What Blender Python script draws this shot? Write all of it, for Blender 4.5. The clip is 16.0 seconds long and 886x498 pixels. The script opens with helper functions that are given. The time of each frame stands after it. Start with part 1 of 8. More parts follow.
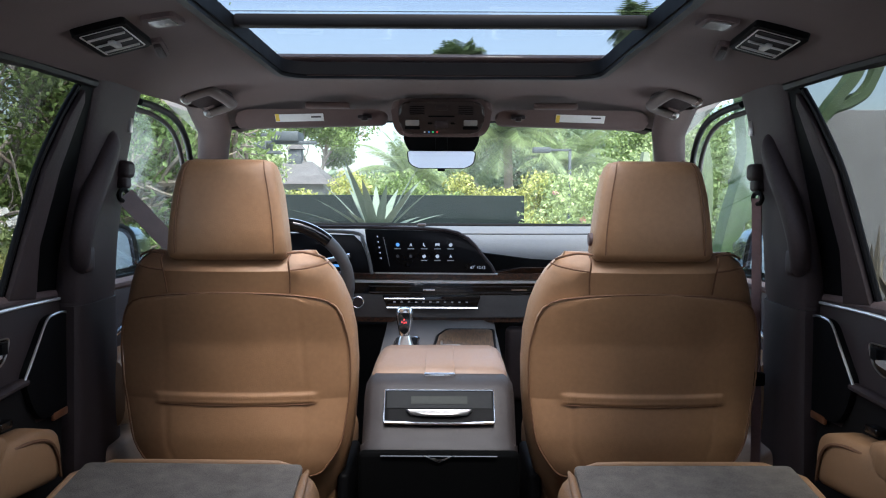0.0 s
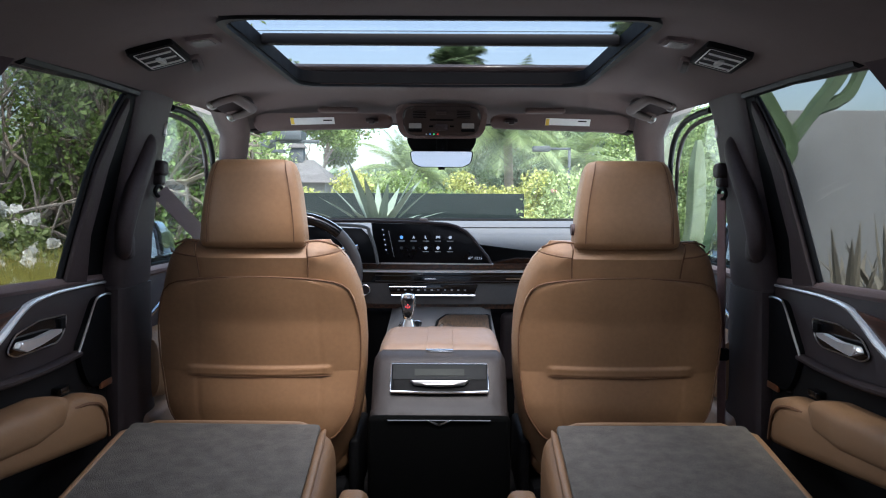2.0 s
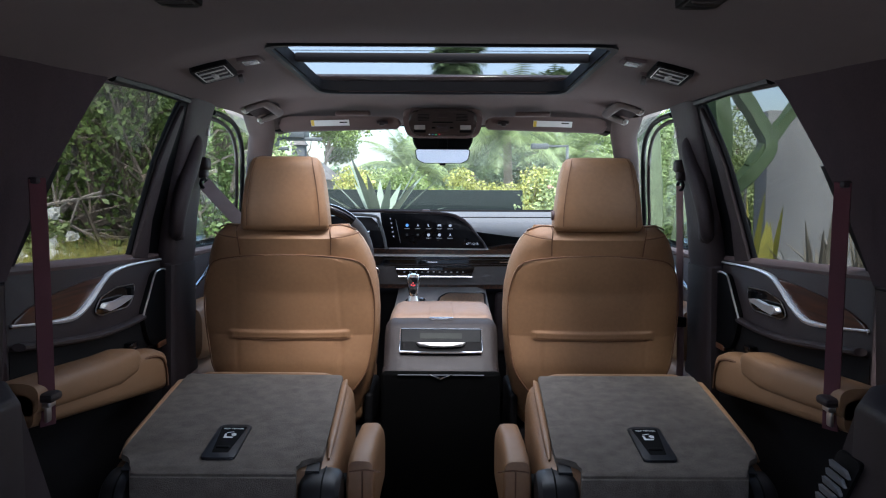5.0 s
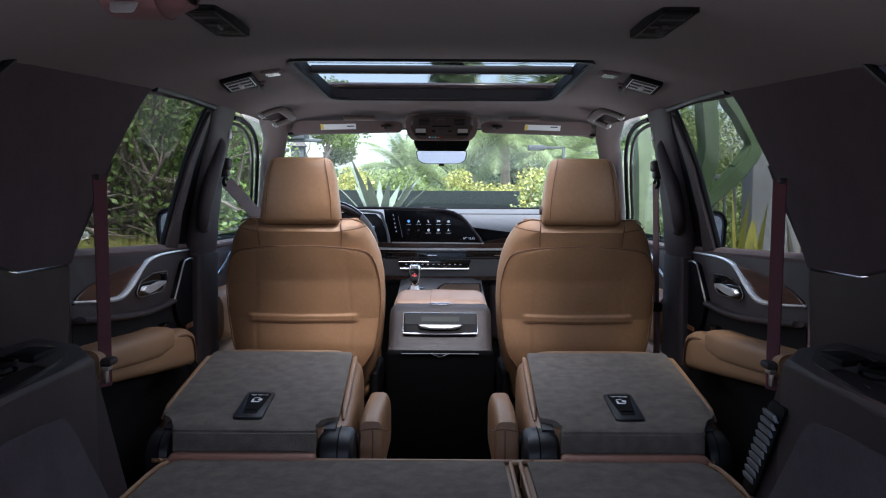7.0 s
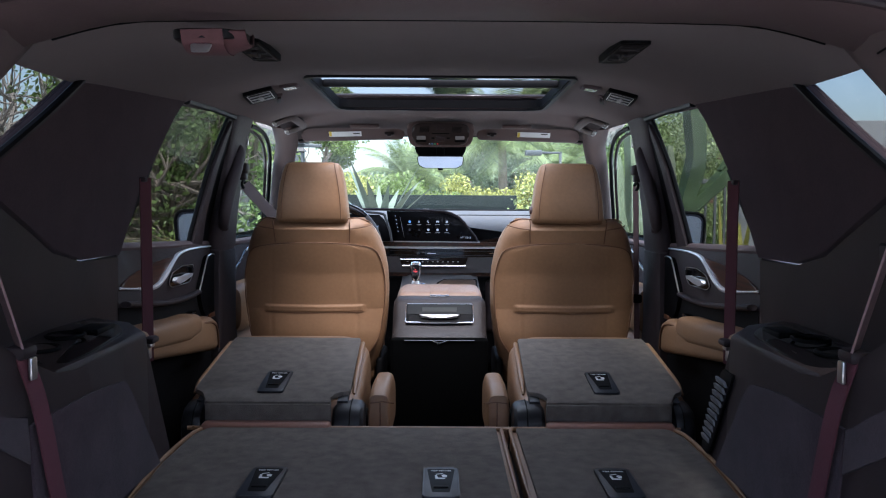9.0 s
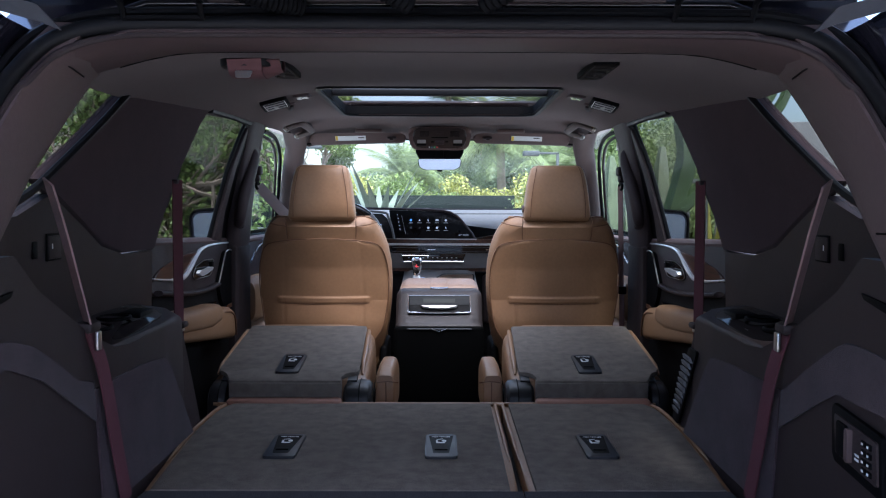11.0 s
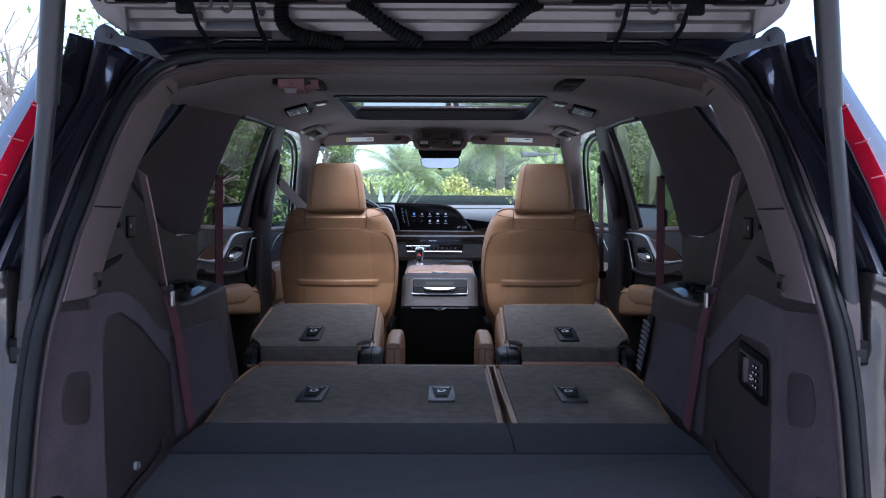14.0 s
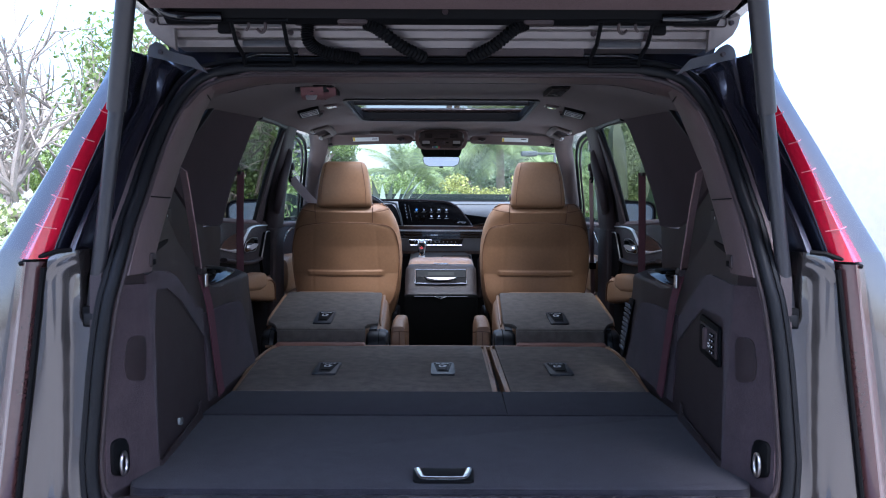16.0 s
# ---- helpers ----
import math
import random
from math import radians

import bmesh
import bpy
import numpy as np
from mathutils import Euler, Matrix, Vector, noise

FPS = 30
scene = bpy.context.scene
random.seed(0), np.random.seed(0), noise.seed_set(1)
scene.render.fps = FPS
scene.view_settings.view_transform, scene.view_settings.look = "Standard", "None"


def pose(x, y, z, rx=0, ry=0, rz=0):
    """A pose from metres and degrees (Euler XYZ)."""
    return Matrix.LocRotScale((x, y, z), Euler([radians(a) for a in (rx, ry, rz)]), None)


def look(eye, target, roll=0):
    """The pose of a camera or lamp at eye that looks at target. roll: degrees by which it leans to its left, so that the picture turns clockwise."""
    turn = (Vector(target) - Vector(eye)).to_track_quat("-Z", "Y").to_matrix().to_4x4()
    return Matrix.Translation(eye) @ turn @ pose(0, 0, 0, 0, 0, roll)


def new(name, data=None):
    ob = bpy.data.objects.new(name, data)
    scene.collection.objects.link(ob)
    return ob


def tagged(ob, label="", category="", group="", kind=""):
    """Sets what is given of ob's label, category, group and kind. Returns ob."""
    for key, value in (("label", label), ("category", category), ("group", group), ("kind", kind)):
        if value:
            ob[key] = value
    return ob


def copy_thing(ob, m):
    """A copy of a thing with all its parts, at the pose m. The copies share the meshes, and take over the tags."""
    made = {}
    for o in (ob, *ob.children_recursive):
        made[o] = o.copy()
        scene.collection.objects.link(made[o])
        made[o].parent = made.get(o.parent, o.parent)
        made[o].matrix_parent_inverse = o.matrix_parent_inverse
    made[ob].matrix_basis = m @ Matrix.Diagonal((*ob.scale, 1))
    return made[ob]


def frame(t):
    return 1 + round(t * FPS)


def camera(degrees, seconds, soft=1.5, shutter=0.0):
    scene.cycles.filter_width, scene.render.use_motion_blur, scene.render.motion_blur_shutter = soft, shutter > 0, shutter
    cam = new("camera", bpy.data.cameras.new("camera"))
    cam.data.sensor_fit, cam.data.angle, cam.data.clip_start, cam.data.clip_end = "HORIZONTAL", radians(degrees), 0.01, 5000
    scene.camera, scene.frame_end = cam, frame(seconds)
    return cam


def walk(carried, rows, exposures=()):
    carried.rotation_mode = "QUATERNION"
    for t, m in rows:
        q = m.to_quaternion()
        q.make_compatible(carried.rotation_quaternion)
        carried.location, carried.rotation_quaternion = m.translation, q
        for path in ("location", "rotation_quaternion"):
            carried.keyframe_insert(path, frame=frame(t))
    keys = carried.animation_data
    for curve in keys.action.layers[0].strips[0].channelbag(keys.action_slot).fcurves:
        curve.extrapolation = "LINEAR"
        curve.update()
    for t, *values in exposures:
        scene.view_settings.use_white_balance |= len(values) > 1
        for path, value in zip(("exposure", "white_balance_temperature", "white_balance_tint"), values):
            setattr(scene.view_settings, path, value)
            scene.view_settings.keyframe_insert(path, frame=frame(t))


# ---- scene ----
cam = camera(56.2, 16.0, soft=1.1)
PATH = [
    (0, (0.0073, -0.0116, 1.5017), (0.0059, 1.9843, 1.3721), 0.29),
    (0.5, (0.0128, -0.0601, 1.5016), (0.0060, 1.9354, 1.3697), 0.29),
    (1, (0.0132, -0.1152, 1.5007), (0.0062, 1.8805, 1.3672), 0.29),
    (1.5, (0.0127, -0.1733, 1.4983), (0.0064, 1.8223, 1.3648), 0.29),
    (2, (0.0107, -0.2347, 1.4953), (0.0067, 1.7606, 1.3621), 0.27),
    (2.5, (0.0079, -0.2970, 1.4923), (0.0067, 1.6983, 1.3592), 0.29),
    (3, (0.0060, -0.3590, 1.4888), (0.0064, 1.6362, 1.3559), 0.29),
    (3.5, (0.0066, -0.4193, 1.4842), (0.0062, 1.5761, 1.3519), 0.29),
    (4, (0.0105, -0.4768, 1.4821), (0.0055, 1.5184, 1.3471), 0.29),
    (6.5, (0.0066, -0.7861, 1.4731), (0.0055, 1.2088, 1.3320), 0.30),
    (7, (0.0068, -0.8496, 1.4687), (0.0070, 1.1457, 1.3319), 0.30),
    (7.5, (0.0068, -0.9163, 1.4655), (0.0081, 1.0795, 1.3320), 0.30),
    (8, (0.0060, -0.9832, 1.4636), (0.0090, 1.0125, 1.3322), 0.30),
    (8.5, (0.0045, -1.0467, 1.4611), (0.0089, 0.9487, 1.3328), 0.30),
    (9, (0.0038, -1.1031, 1.4580), (0.0087, 0.8928, 1.3331), 0.30),
    (11.5, (0.0026, -1.3921, 1.4535), (0.0099, 0.6039, 1.3304), 0.13),
    (12, (0.0045, -1.4497, 1.4455), (0.0111, 0.5465, 1.3261), 0.16),
    (12.5, (0.0048, -1.5139, 1.4405), (0.0113, 0.4826, 1.3220), 0.16),
    (13, (0.0038, -1.5825, 1.4363), (0.0108, 0.4137, 1.3175), 0.14),
    (13.5, (0.0024, -1.6540, 1.4327), (0.0092, 0.3421, 1.3125), 0.15),
    (14, (0.0005, -1.7258, 1.4283), (0.0076, 0.2702, 1.3072), 0.18),
    (14.5, (-0.0005, -1.7960, 1.4245), (0.0063, 0.2000, 1.3023), 0.19),
    (15, (-0.0013, -1.8625, 1.4216), (0.0051, 0.1334, 1.2980), 0.19),
    (15.5, (-0.0017, -1.9227, 1.4175), (0.0044, 0.0732, 1.2940), 0.20),
    (16, (-0.0013, -1.9757, 1.4135), (0.0042, 0.0203, 1.2909), 0.20),
]
walk(cam, [(t, look(eye, target, roll)) for t, eye, target, roll in PATH], exposures=[(0, 2.12, 5850, 10), (4, 2.13, 5820, 11), (9, 2.14, 5600, 14), (12, 2.13, 5400, 14.5), (16, 2.12, 5250, 14)])


# ---- world, sun ----
world = bpy.data.worlds.new("sky")
scene.world = world
world.use_nodes = True
wn = world.node_tree.nodes
sky = wn.new("ShaderNodeTexSky")
sky.sky_type = "NISHITA"
sky.sun_disc = False
SUN_EL, SUN_AZ = 62.0, 165.0   # degrees; azimuth from +y towards +x
sky.sun_elevation, sky.sun_rotation = radians(SUN_EL), radians(SUN_AZ)
sky.dust_density, sky.ozone_density = 3.0, 0.0
wn["Background"].inputs["Strength"].default_value = 0.15
world.node_tree.links.new(sky.outputs[0], wn["Background"].inputs["Color"])
sun_data = bpy.data.lights.new("sun", "SUN")
sun_data.energy, sun_data.angle, sun_data.color = 3.0, radians(20), (1.0, 0.95, 0.88)
sun_dir = Vector((math.sin(radians(SUN_AZ)) * math.cos(radians(SUN_EL)), math.cos(radians(SUN_AZ)) * math.cos(radians(SUN_EL)), math.sin(radians(SUN_EL))))
new("sun", sun_data).matrix_world = look(sun_dir * 60, (0, 0, 0))


def window_light(name, where, towards, sx, sy, power, spread):
    """Sky light entering through one of the car's panes."""
    d = bpy.data.lights.new(name, "AREA")
    d.shape, d.size, d.size_y, d.energy, d.spread, d.color = "RECTANGLE", sx, sy, power, radians(spread), (0.93, 0.97, 1.0)
    new(name, d).matrix_world = look(where, towards)


window_light("sky_through_roof", (0, 1.54, 1.768), (0, 1.50, 0.5), 0.66, 0.78, 0.95, 140)
window_light("sky_through_windscreen", (0, 2.70, 1.55), (0, 1.70, 1.46), 1.0, 0.34, 0.20, 150)
for sx in (-1, 1):
    window_light("sky_through_rear_door", (sx * 0.70, 1.22, 1.50), (sx * 0.2, 1.30, 1.46), 0.38, 0.32, 0.13, 100)
    window_light("sky_through_front_door", (sx * 0.72, 2.1, 1.50), (sx * 0.2, 2.05, 1.57), 0.4, 0.3, 0.26, 140)
    window_light("sky_through_rear_side", (sx * 0.70, 0.22, 1.54), (sx * 0.2, 0.25, 1.40), 0.25, 0.2, 0.03, 90)


# ---- materials ----
def shader(name):
    m = bpy.data.materials.new(name)
    m.use_nodes = True
    nt = m.node_tree
    return m, nt, nt.nodes["Principled BSDF"]


def mat(name, c, rough=0.5, metal=0.0, var=0.12, scale=9.0, grain=0.0, gscale=300.0, cell=False, coat=0.0, sheen=0.0, stretch=None, spec=None, island=0.0):
    m, nt, b = shader(name)
    n, l = nt.nodes, nt.links
    tc = n.new("ShaderNodeTexCoord")
    src = tc.outputs["Object"]
    if stretch:
        mp = n.new("ShaderNodeMapping")
        mp.inputs["Scale"].default_value = stretch
        l.new(src, mp.inputs["Vector"])
        src = mp.outputs[0]
    big, small = n.new("ShaderNodeTexNoise"), n.new("ShaderNodeTexNoise")
    big.inputs["Scale"].default_value, big.inputs["Detail"].default_value = scale, 4.0
    small.inputs["Scale"].default_value, small.inputs["Detail"].default_value = scale * 14, 3.0
    l.new(src, big.inputs["Vector"]), l.new(src, small.inputs["Vector"])
    add = n.new("ShaderNodeMath")
    add.operation = "MULTIPLY_ADD"
    add.inputs[1].default_value = 0.5
    half = n.new("ShaderNodeMath")
    half.operation = "MULTIPLY"
    half.inputs[1].default_value = 0.5
    l.new(big.outputs["Fac"], half.inputs[0]), l.new(small.outputs["Fac"], add.inputs[0]), l.new(half.outputs[0], add.inputs[2])
    ramp = n.new("ShaderNodeValToRGB")
    ramp.color_ramp.elements[0].position, ramp.color_ramp.elements[1].position = 0.36, 0.64
    ramp.color_ramp.elements[0].color = (*[max(0, v * (1 - var)) for v in c], 1)
    ramp.color_ramp.elements[1].color = (*[min(1, v * (1 + var)) for v in c], 1)
    l.new(add.outputs[0], ramp.inputs[0])
    col = ramp.outputs[0]
    if island:
        geo, hsv = n.new("ShaderNodeNewGeometry"), n.new("ShaderNodeHueSaturation")
        mr = n.new("ShaderNodeMapRange")
        mr.inputs["To Min"].default_value, mr.inputs["To Max"].default_value = 1 - island, 1 + island
        l.new(geo.outputs["Random Per Island"], mr.inputs["Value"]), l.new(mr.outputs[0], hsv.inputs["Value"]), l.new(col, hsv.inputs["Color"])
        col = hsv.outputs[0]
    l.new(col, b.inputs["Base Color"])
    rr = n.new("ShaderNodeMapRange")
    rr.inputs["To Min"].default_value, rr.inputs["To Max"].default_value = max(0.02, rough - 0.08), min(1, rough + 0.08)
    l.new(big.outputs["Fac"], rr.inputs["Value"]), l.new(rr.outputs[0], b.inputs["Roughness"])
    b.inputs["Metallic"].default_value = metal
    b.inputs["Coat Weight"].default_value = coat
    b.inputs["Sheen Weight"].default_value = sheen
    if spec is not None:
        b.inputs["Specular IOR Level"].default_value = spec
    if grain:
        g = n.new("ShaderNodeTexVoronoi" if cell else "ShaderNodeTexNoise")
        g.inputs["Scale"].default_value = gscale
        l.new(src, g.inputs["Vector"])
        bp = n.new("ShaderNodeBump")
        bp.inputs["Strength"].default_value, bp.inputs["Distance"].default_value = grain, 0.0015
        l.new(g.outputs["Distance" if cell else "Fac"], bp.inputs["Height"]), l.new(bp.outputs[0], b.inputs["Normal"])
    return m


def pane_mat(name, tint, gloss=1.0):
    m, nt, b = shader(name)
    n, l = nt.nodes, nt.links
    n.remove(b)
    tr, gl, mx, fr, mu = (n.new(k) for k in ("ShaderNodeBsdfTransparent", "ShaderNodeBsdfGlossy", "ShaderNodeMixShader", "ShaderNodeFresnel", "ShaderNodeMath"))
    tr.inputs["Color"].default_value = (*tint, 1)
    gl.inputs["Roughness"].default_value = 0.01
    fr.inputs["IOR"].default_value = 1.45
    mu.operation = "MULTIPLY"
    mu.inputs[1].default_value = gloss
    l.new(fr.outputs[0], mu.inputs[0]), l.new(mu.outputs[0], mx.inputs[0]), l.new(tr.outputs[0], mx.inputs[1]), l.new(gl.outputs[0], mx.inputs[2])
    l.new(mx.outputs[0], n["Material Output"].inputs["Surface"])
    return m


def glow_mat(name, c, power):
    m, nt, b = shader(name)
    b.inputs["Base Color"].default_value = (0.02, 0.02, 0.02, 1)
    b.inputs["Emission Color"].default_value = (*c, 1)
    b.inputs["Emission Strength"].default_value = power
    return m


def wood_mat(name, dark, light, fine=60, twist=0.6):
    m, nt, b = shader(name)
    n, l = nt.nodes, nt.links
    tc, mp, nz, rp = n.new("ShaderNodeTexCoord"), n.new("ShaderNodeMapping"), n.new("ShaderNodeTexNoise"), n.new("ShaderNodeValToRGB")
    mp.inputs["Scale"].default_value = (fine, 2.5, fine)
    nz.inputs["Scale"].default_value, nz.inputs["Detail"].default_value, nz.inputs["Distortion"].default_value = 2.0, 6.0, twist
    rp.color_ramp.elements[0].position, rp.color_ramp.elements[1].position = 0.38, 0.68
    rp.color_ramp.elements[0].color, rp.color_ramp.elements[1].color = (*dark, 1), (*light, 1)
    l.new(tc.outputs["Object"], mp.inputs[0]), l.new(mp.outputs[0], nz.inputs["Vector"]), l.new(nz.outputs["Fac"], rp.inputs[0])
    l.new(rp.outputs[0], b.inputs["Base Color"])
    b.inputs["Roughness"].default_value, b.inputs["Coat Weight"].default_value = 0.35, 0.12
    return m


TAN = mat("tan_leather", (0.262, 0.142, 0.069), 0.45, var=0.08, scale=7, grain=0.25, gscale=900, cell=True)
TAN_SEAM = mat("tan_seam", (0.125, 0.055, 0.023), 0.7, var=0.1)
CARPET = mat("carpet", (0.142, 0.122, 0.104), 0.95, var=0.26, scale=34, grain=1.0, gscale=500, sheen=0.02, spec=0.06)
FLOOR_CARPET = mat("black_floor_carpet", (0.010, 0.009, 0.009), 0.95, var=0.3, scale=34, grain=1.0, gscale=500, spec=0.05)
CARGO_CARPET = mat("cargo_carpet", (0.0205, 0.0190, 0.0245), 0.95, var=0.28, scale=30, grain=1.0, gscale=500, sheen=0.06, spec=0.1)
SUEDE = mat("suede_cloth", (0.053, 0.036, 0.040), 0.95, var=0.26, scale=16, grain=0.7, gscale=700, sheen=0.10, spec=0.1)
HEADLINER = mat("headliner_cloth", (0.122, 0.086, 0.080), 0.95, var=0.07, scale=20, grain=0.4, gscale=1200, sheen=0.1, spec=0.1)
TRIM = mat("taupe_plastic", (0.095, 0.065, 0.064), 0.6, var=0.10, scale=12, grain=0.3, gscale=900, spec=0.35)
PILLAR = mat("dark_taupe_pillar", (0.050, 0.037, 0.038), 0.6, var=0.12, scale=12, grain=0.3, gscale=900, spec=0.3)
DOOR_LOWER = mat("black_door_panel", (0.009, 0.008, 0.008), 0.75, var=0.2, scale=14, grain=0.2, gscale=900, spec=0.1)
DARK = mat("charcoal_plastic", (0.0300, 0.0205, 0.0208), 0.55, var=0.15, scale=12, grain=0.3, gscale=900, spec=0.3)
CONSOLE = mat("console_plastic", (0.0235, 0.019, 0.0185), 0.55, var=0.12, scale=12, grain=0.3, gscale=900, spec=0.35)
LOWER_DASH = mat("lower_dash_leather", (0.062, 0.057, 0.056), 0.55, var=0.1, scale=12, grain=0.25, gscale=900, cell=True)
GREY_LEATHER = mat("grey_dash_leather", (0.092, 0.087, 0.085), 0.6, var=0.08, scale=12, grain=0.2, gscale=900, cell=True)
BLACK = mat("black_plastic", (0.0035, 0.0035, 0.004), 0.6, var=0.2, scale=15, spec=0.08)
RUBBER = mat("black_rubber", (0.007, 0.007, 0.008), 0.5, var=0.2, scale=20, spec=0.18)
GLOSS_BLACK = mat("gloss_black", (0.006, 0.006, 0.007), 0.08, var=0.1, coat=0.3)
CHROME = mat("chrome", (0.88, 0.88, 0.89), 0.2, metal=1.0, var=0.04)
BRIGHT = mat("polished_trim", (0.86, 0.86, 0.88), 0.34, metal=0.75, var=0.04)
SATIN = mat("satin_metal", (0.62, 0.60, 0.58), 0.3, metal=1.0, var=0.05)
BELT = mat("seat_belt_webbing", (0.098, 0.027, 0.036), 0.8, var=0.1, scale=25, grain=0.5, gscale=900)
BELT_GREY = mat("grey_belt_webbing", (0.22, 0.18, 0.18), 0.8, var=0.1, scale=25, grain=0.5, gscale=900)
WOOD = wood_mat("dark_wood", (0.012, 0.006, 0.004), (0.075, 0.028, 0.012))
DOOR_WOOD = wood_mat("red_brown_wood", (0.018, 0.006, 0.004), (0.078, 0.024, 0.012))
ZEBRA = wood_mat("zebra_wood", (0.010, 0.006, 0.004), (0.14, 0.085, 0.046), 190, 0.12)
PAINT = mat("brown_metallic_paint", (0.088, 0.078, 0.075), 0.21, metal=0.7, var=0.06, scale=5, coat=1.0)
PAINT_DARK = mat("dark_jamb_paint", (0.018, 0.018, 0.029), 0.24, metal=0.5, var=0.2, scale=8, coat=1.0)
BRACKET = mat("bracket_steel", (0.045, 0.044, 0.048), 0.5, metal=0.0, var=0.08, scale=9)
GATE_METAL = mat("tailgate_inner_panel", (0.115, 0.10, 0.097), 0.35, metal=0.3, var=0.08, scale=7, coat=0.3)
LAMP_RED = mat("tail_lamp_red", (0.48, 0.006, 0.028), 0.15, var=0.1, coat=1.0)
LAMP_CLEAR = mat("tail_lamp_smoked", (0.05, 0.022, 0.022), 0.2, var=0.1, coat=1.0)
WHITE_PRINT = mat("white_print", (0.75, 0.75, 0.74), 0.6, var=0.05)
YELLOW_PRINT = mat("yellow_print", (0.75, 0.55, 0.08), 0.6, var=0.05)
LENS = mat("lamp_lens", (0.24, 0.235, 0.225), 0.25, var=0.05, coat=0.5)
SCREEN = mat("display_glass", (0.003, 0.003, 0.004), 0.3, var=0.1, spec=0.12)
BRUSHED = mat("brushed_aluminium", (0.55, 0.54, 0.53), 0.42, metal=0.6, var=0.06)
MIRROR = mat("mirror_glass", (0.92, 0.93, 0.94), 0.02, metal=1.0, var=0.01)
SCREEN_ICON = glow_mat("screen_icon", (0.75, 0.85, 1.0), 0.13)
SCREEN_BLUE = glow_mat("screen_blue", (0.15, 0.45, 1.0), 0.2)
GLOW_RED = glow_mat("red_indicator", (1.0, 0.05, 0.05), 0.25)
GLOW_GREEN = glow_mat("green_indicator", (0.1, 1.0, 0.3), 0.2)
WINDSHIELD = pane_mat("windshield_glass", (0.94, 0.97, 0.95), 0.12)
PRIVACY = pane_mat("privacy_glass", (0.46, 0.47, 0.46), 0.06)
FRONT_SIDE = pane_mat("front_side_glass", (0.84, 0.90, 0.88), 0.35)
ROOF_GLASS = pane_mat("roof_glass", (0.62, 0.61, 0.60), 0.12)


# ---- mesh helpers ----
def part(name, bm, material, parent=None, label="", sharp=38, smooth=True):
    bmesh.ops.recalc_face_normals(bm, faces=bm.faces)
    me = bpy.data.meshes.new(name)
    bm.to_mesh(me)
    bm.free()
    me.materials.append(material)
    if smooth:
        me.polygons.foreach_set("use_smooth", [True] * len(me.polygons))
        me.set_sharp_from_angle(angle=radians(sharp))
    ob = new(name, me)
    if parent is not None:
        ob.parent = parent
    if label:
        tagged(ob, label)
    return ob


def thing(name, label, category, group="", kind=""):
    return tagged(new(name), label, category, group, kind)


def rbox(x0, x1, y0, y1, z0, z1, r=0.006, seg=2):
    bm = bmesh.new()
    bmesh.ops.create_cube(bm, size=1, matrix=Matrix.LocRotScale(((x0 + x1) / 2, (y0 + y1) / 2, (z0 + z1) / 2), None, (abs(x1 - x0), abs(y1 - y0), abs(z1 - z0))))
    if r:
        bmesh.ops.bevel(bm, geom=bm.edges[:], offset=r, segments=seg, profile=0.5, affect="EDGES")
    return bm


def loft(rings, caps=True, closed=True):
    bm = bmesh.new()
    vs = [[bm.verts.new(p) for p in ring] for ring in rings]
    n = len(rings[0])
    for a, b in zip(vs, vs[1:]):
        for i in range(n if closed else n - 1):
            j = (i + 1) % n
            bm.faces.new((a[i], a[j], b[j], b[i]))
    if caps and closed:
        bm.faces.new(vs[0])
        bm.faces.new(vs[-1])
    return bm


def smooth_path(pts, n=6, closed=False):
    pts = [Vector(p) for p in pts]
    out, m = [], len(pts)
    for i in range(m if closed else m - 1):
        p1, p2 = pts[i], pts[(i + 1) % m]
        p0 = pts[i - 1] if (closed or i) else p1 * 2 - p2
        p3 = pts[(i + 2) % m] if (closed or i + 2 < m) else p2 * 2 - p1
        for k in range(n):
            t = k / n
            out.append(0.5 * (2 * p1 + (p2 - p0) * t + (2 * p0 - 5 * p1 + 4 * p2 - p3) * t * t + (3 * p1 - p0 - 3 * p2 + p3) * t ** 3))
    if not closed:
        out.append(pts[-1])
    return out


def tube(path, r, n=10, closed=False, flat=1.0, flat_axis=None):
    """A round bar along a path; r may be a list. flat squeezes it along flat_axis."""
    path = [Vector(p) for p in path]
    m = len(path)
    rings = []
    for i, p in enumerate(path):
        a = path[i - 1] if (i or closed) else p
        b = path[(i + 1) % m] if (i + 1 < m or closed) else p
        d = (b - a).normalized()
        ref = Vector(flat_axis) if flat_axis else (u if i else (Vector((0, 0, 1)) if abs(d.z) < 0.9 else Vector((1, 0, 0))))
        u = (ref - d * ref.dot(d)).normalized()
        v = d.cross(u)
        rr = r[i] if isinstance(r, (list, tuple)) else r
        rings.append([p + u * (math.cos(2 * math.pi * k / n) * rr * flat) + v * (math.sin(2 * math.pi * k / n) * rr) for k in range(n)])
    if closed:
        rings.append(rings[0])
        bm = loft(rings[:-1], caps=False)
        bm.verts.ensure_lookup_table()
        for i in range(n):
            j = (i + 1) % n
            bm.faces.new((bm.verts[(m - 1) * n + i], bm.verts[(m - 1) * n + j], bm.verts[j], bm.verts[i]))
        return bm
    return loft(rings)


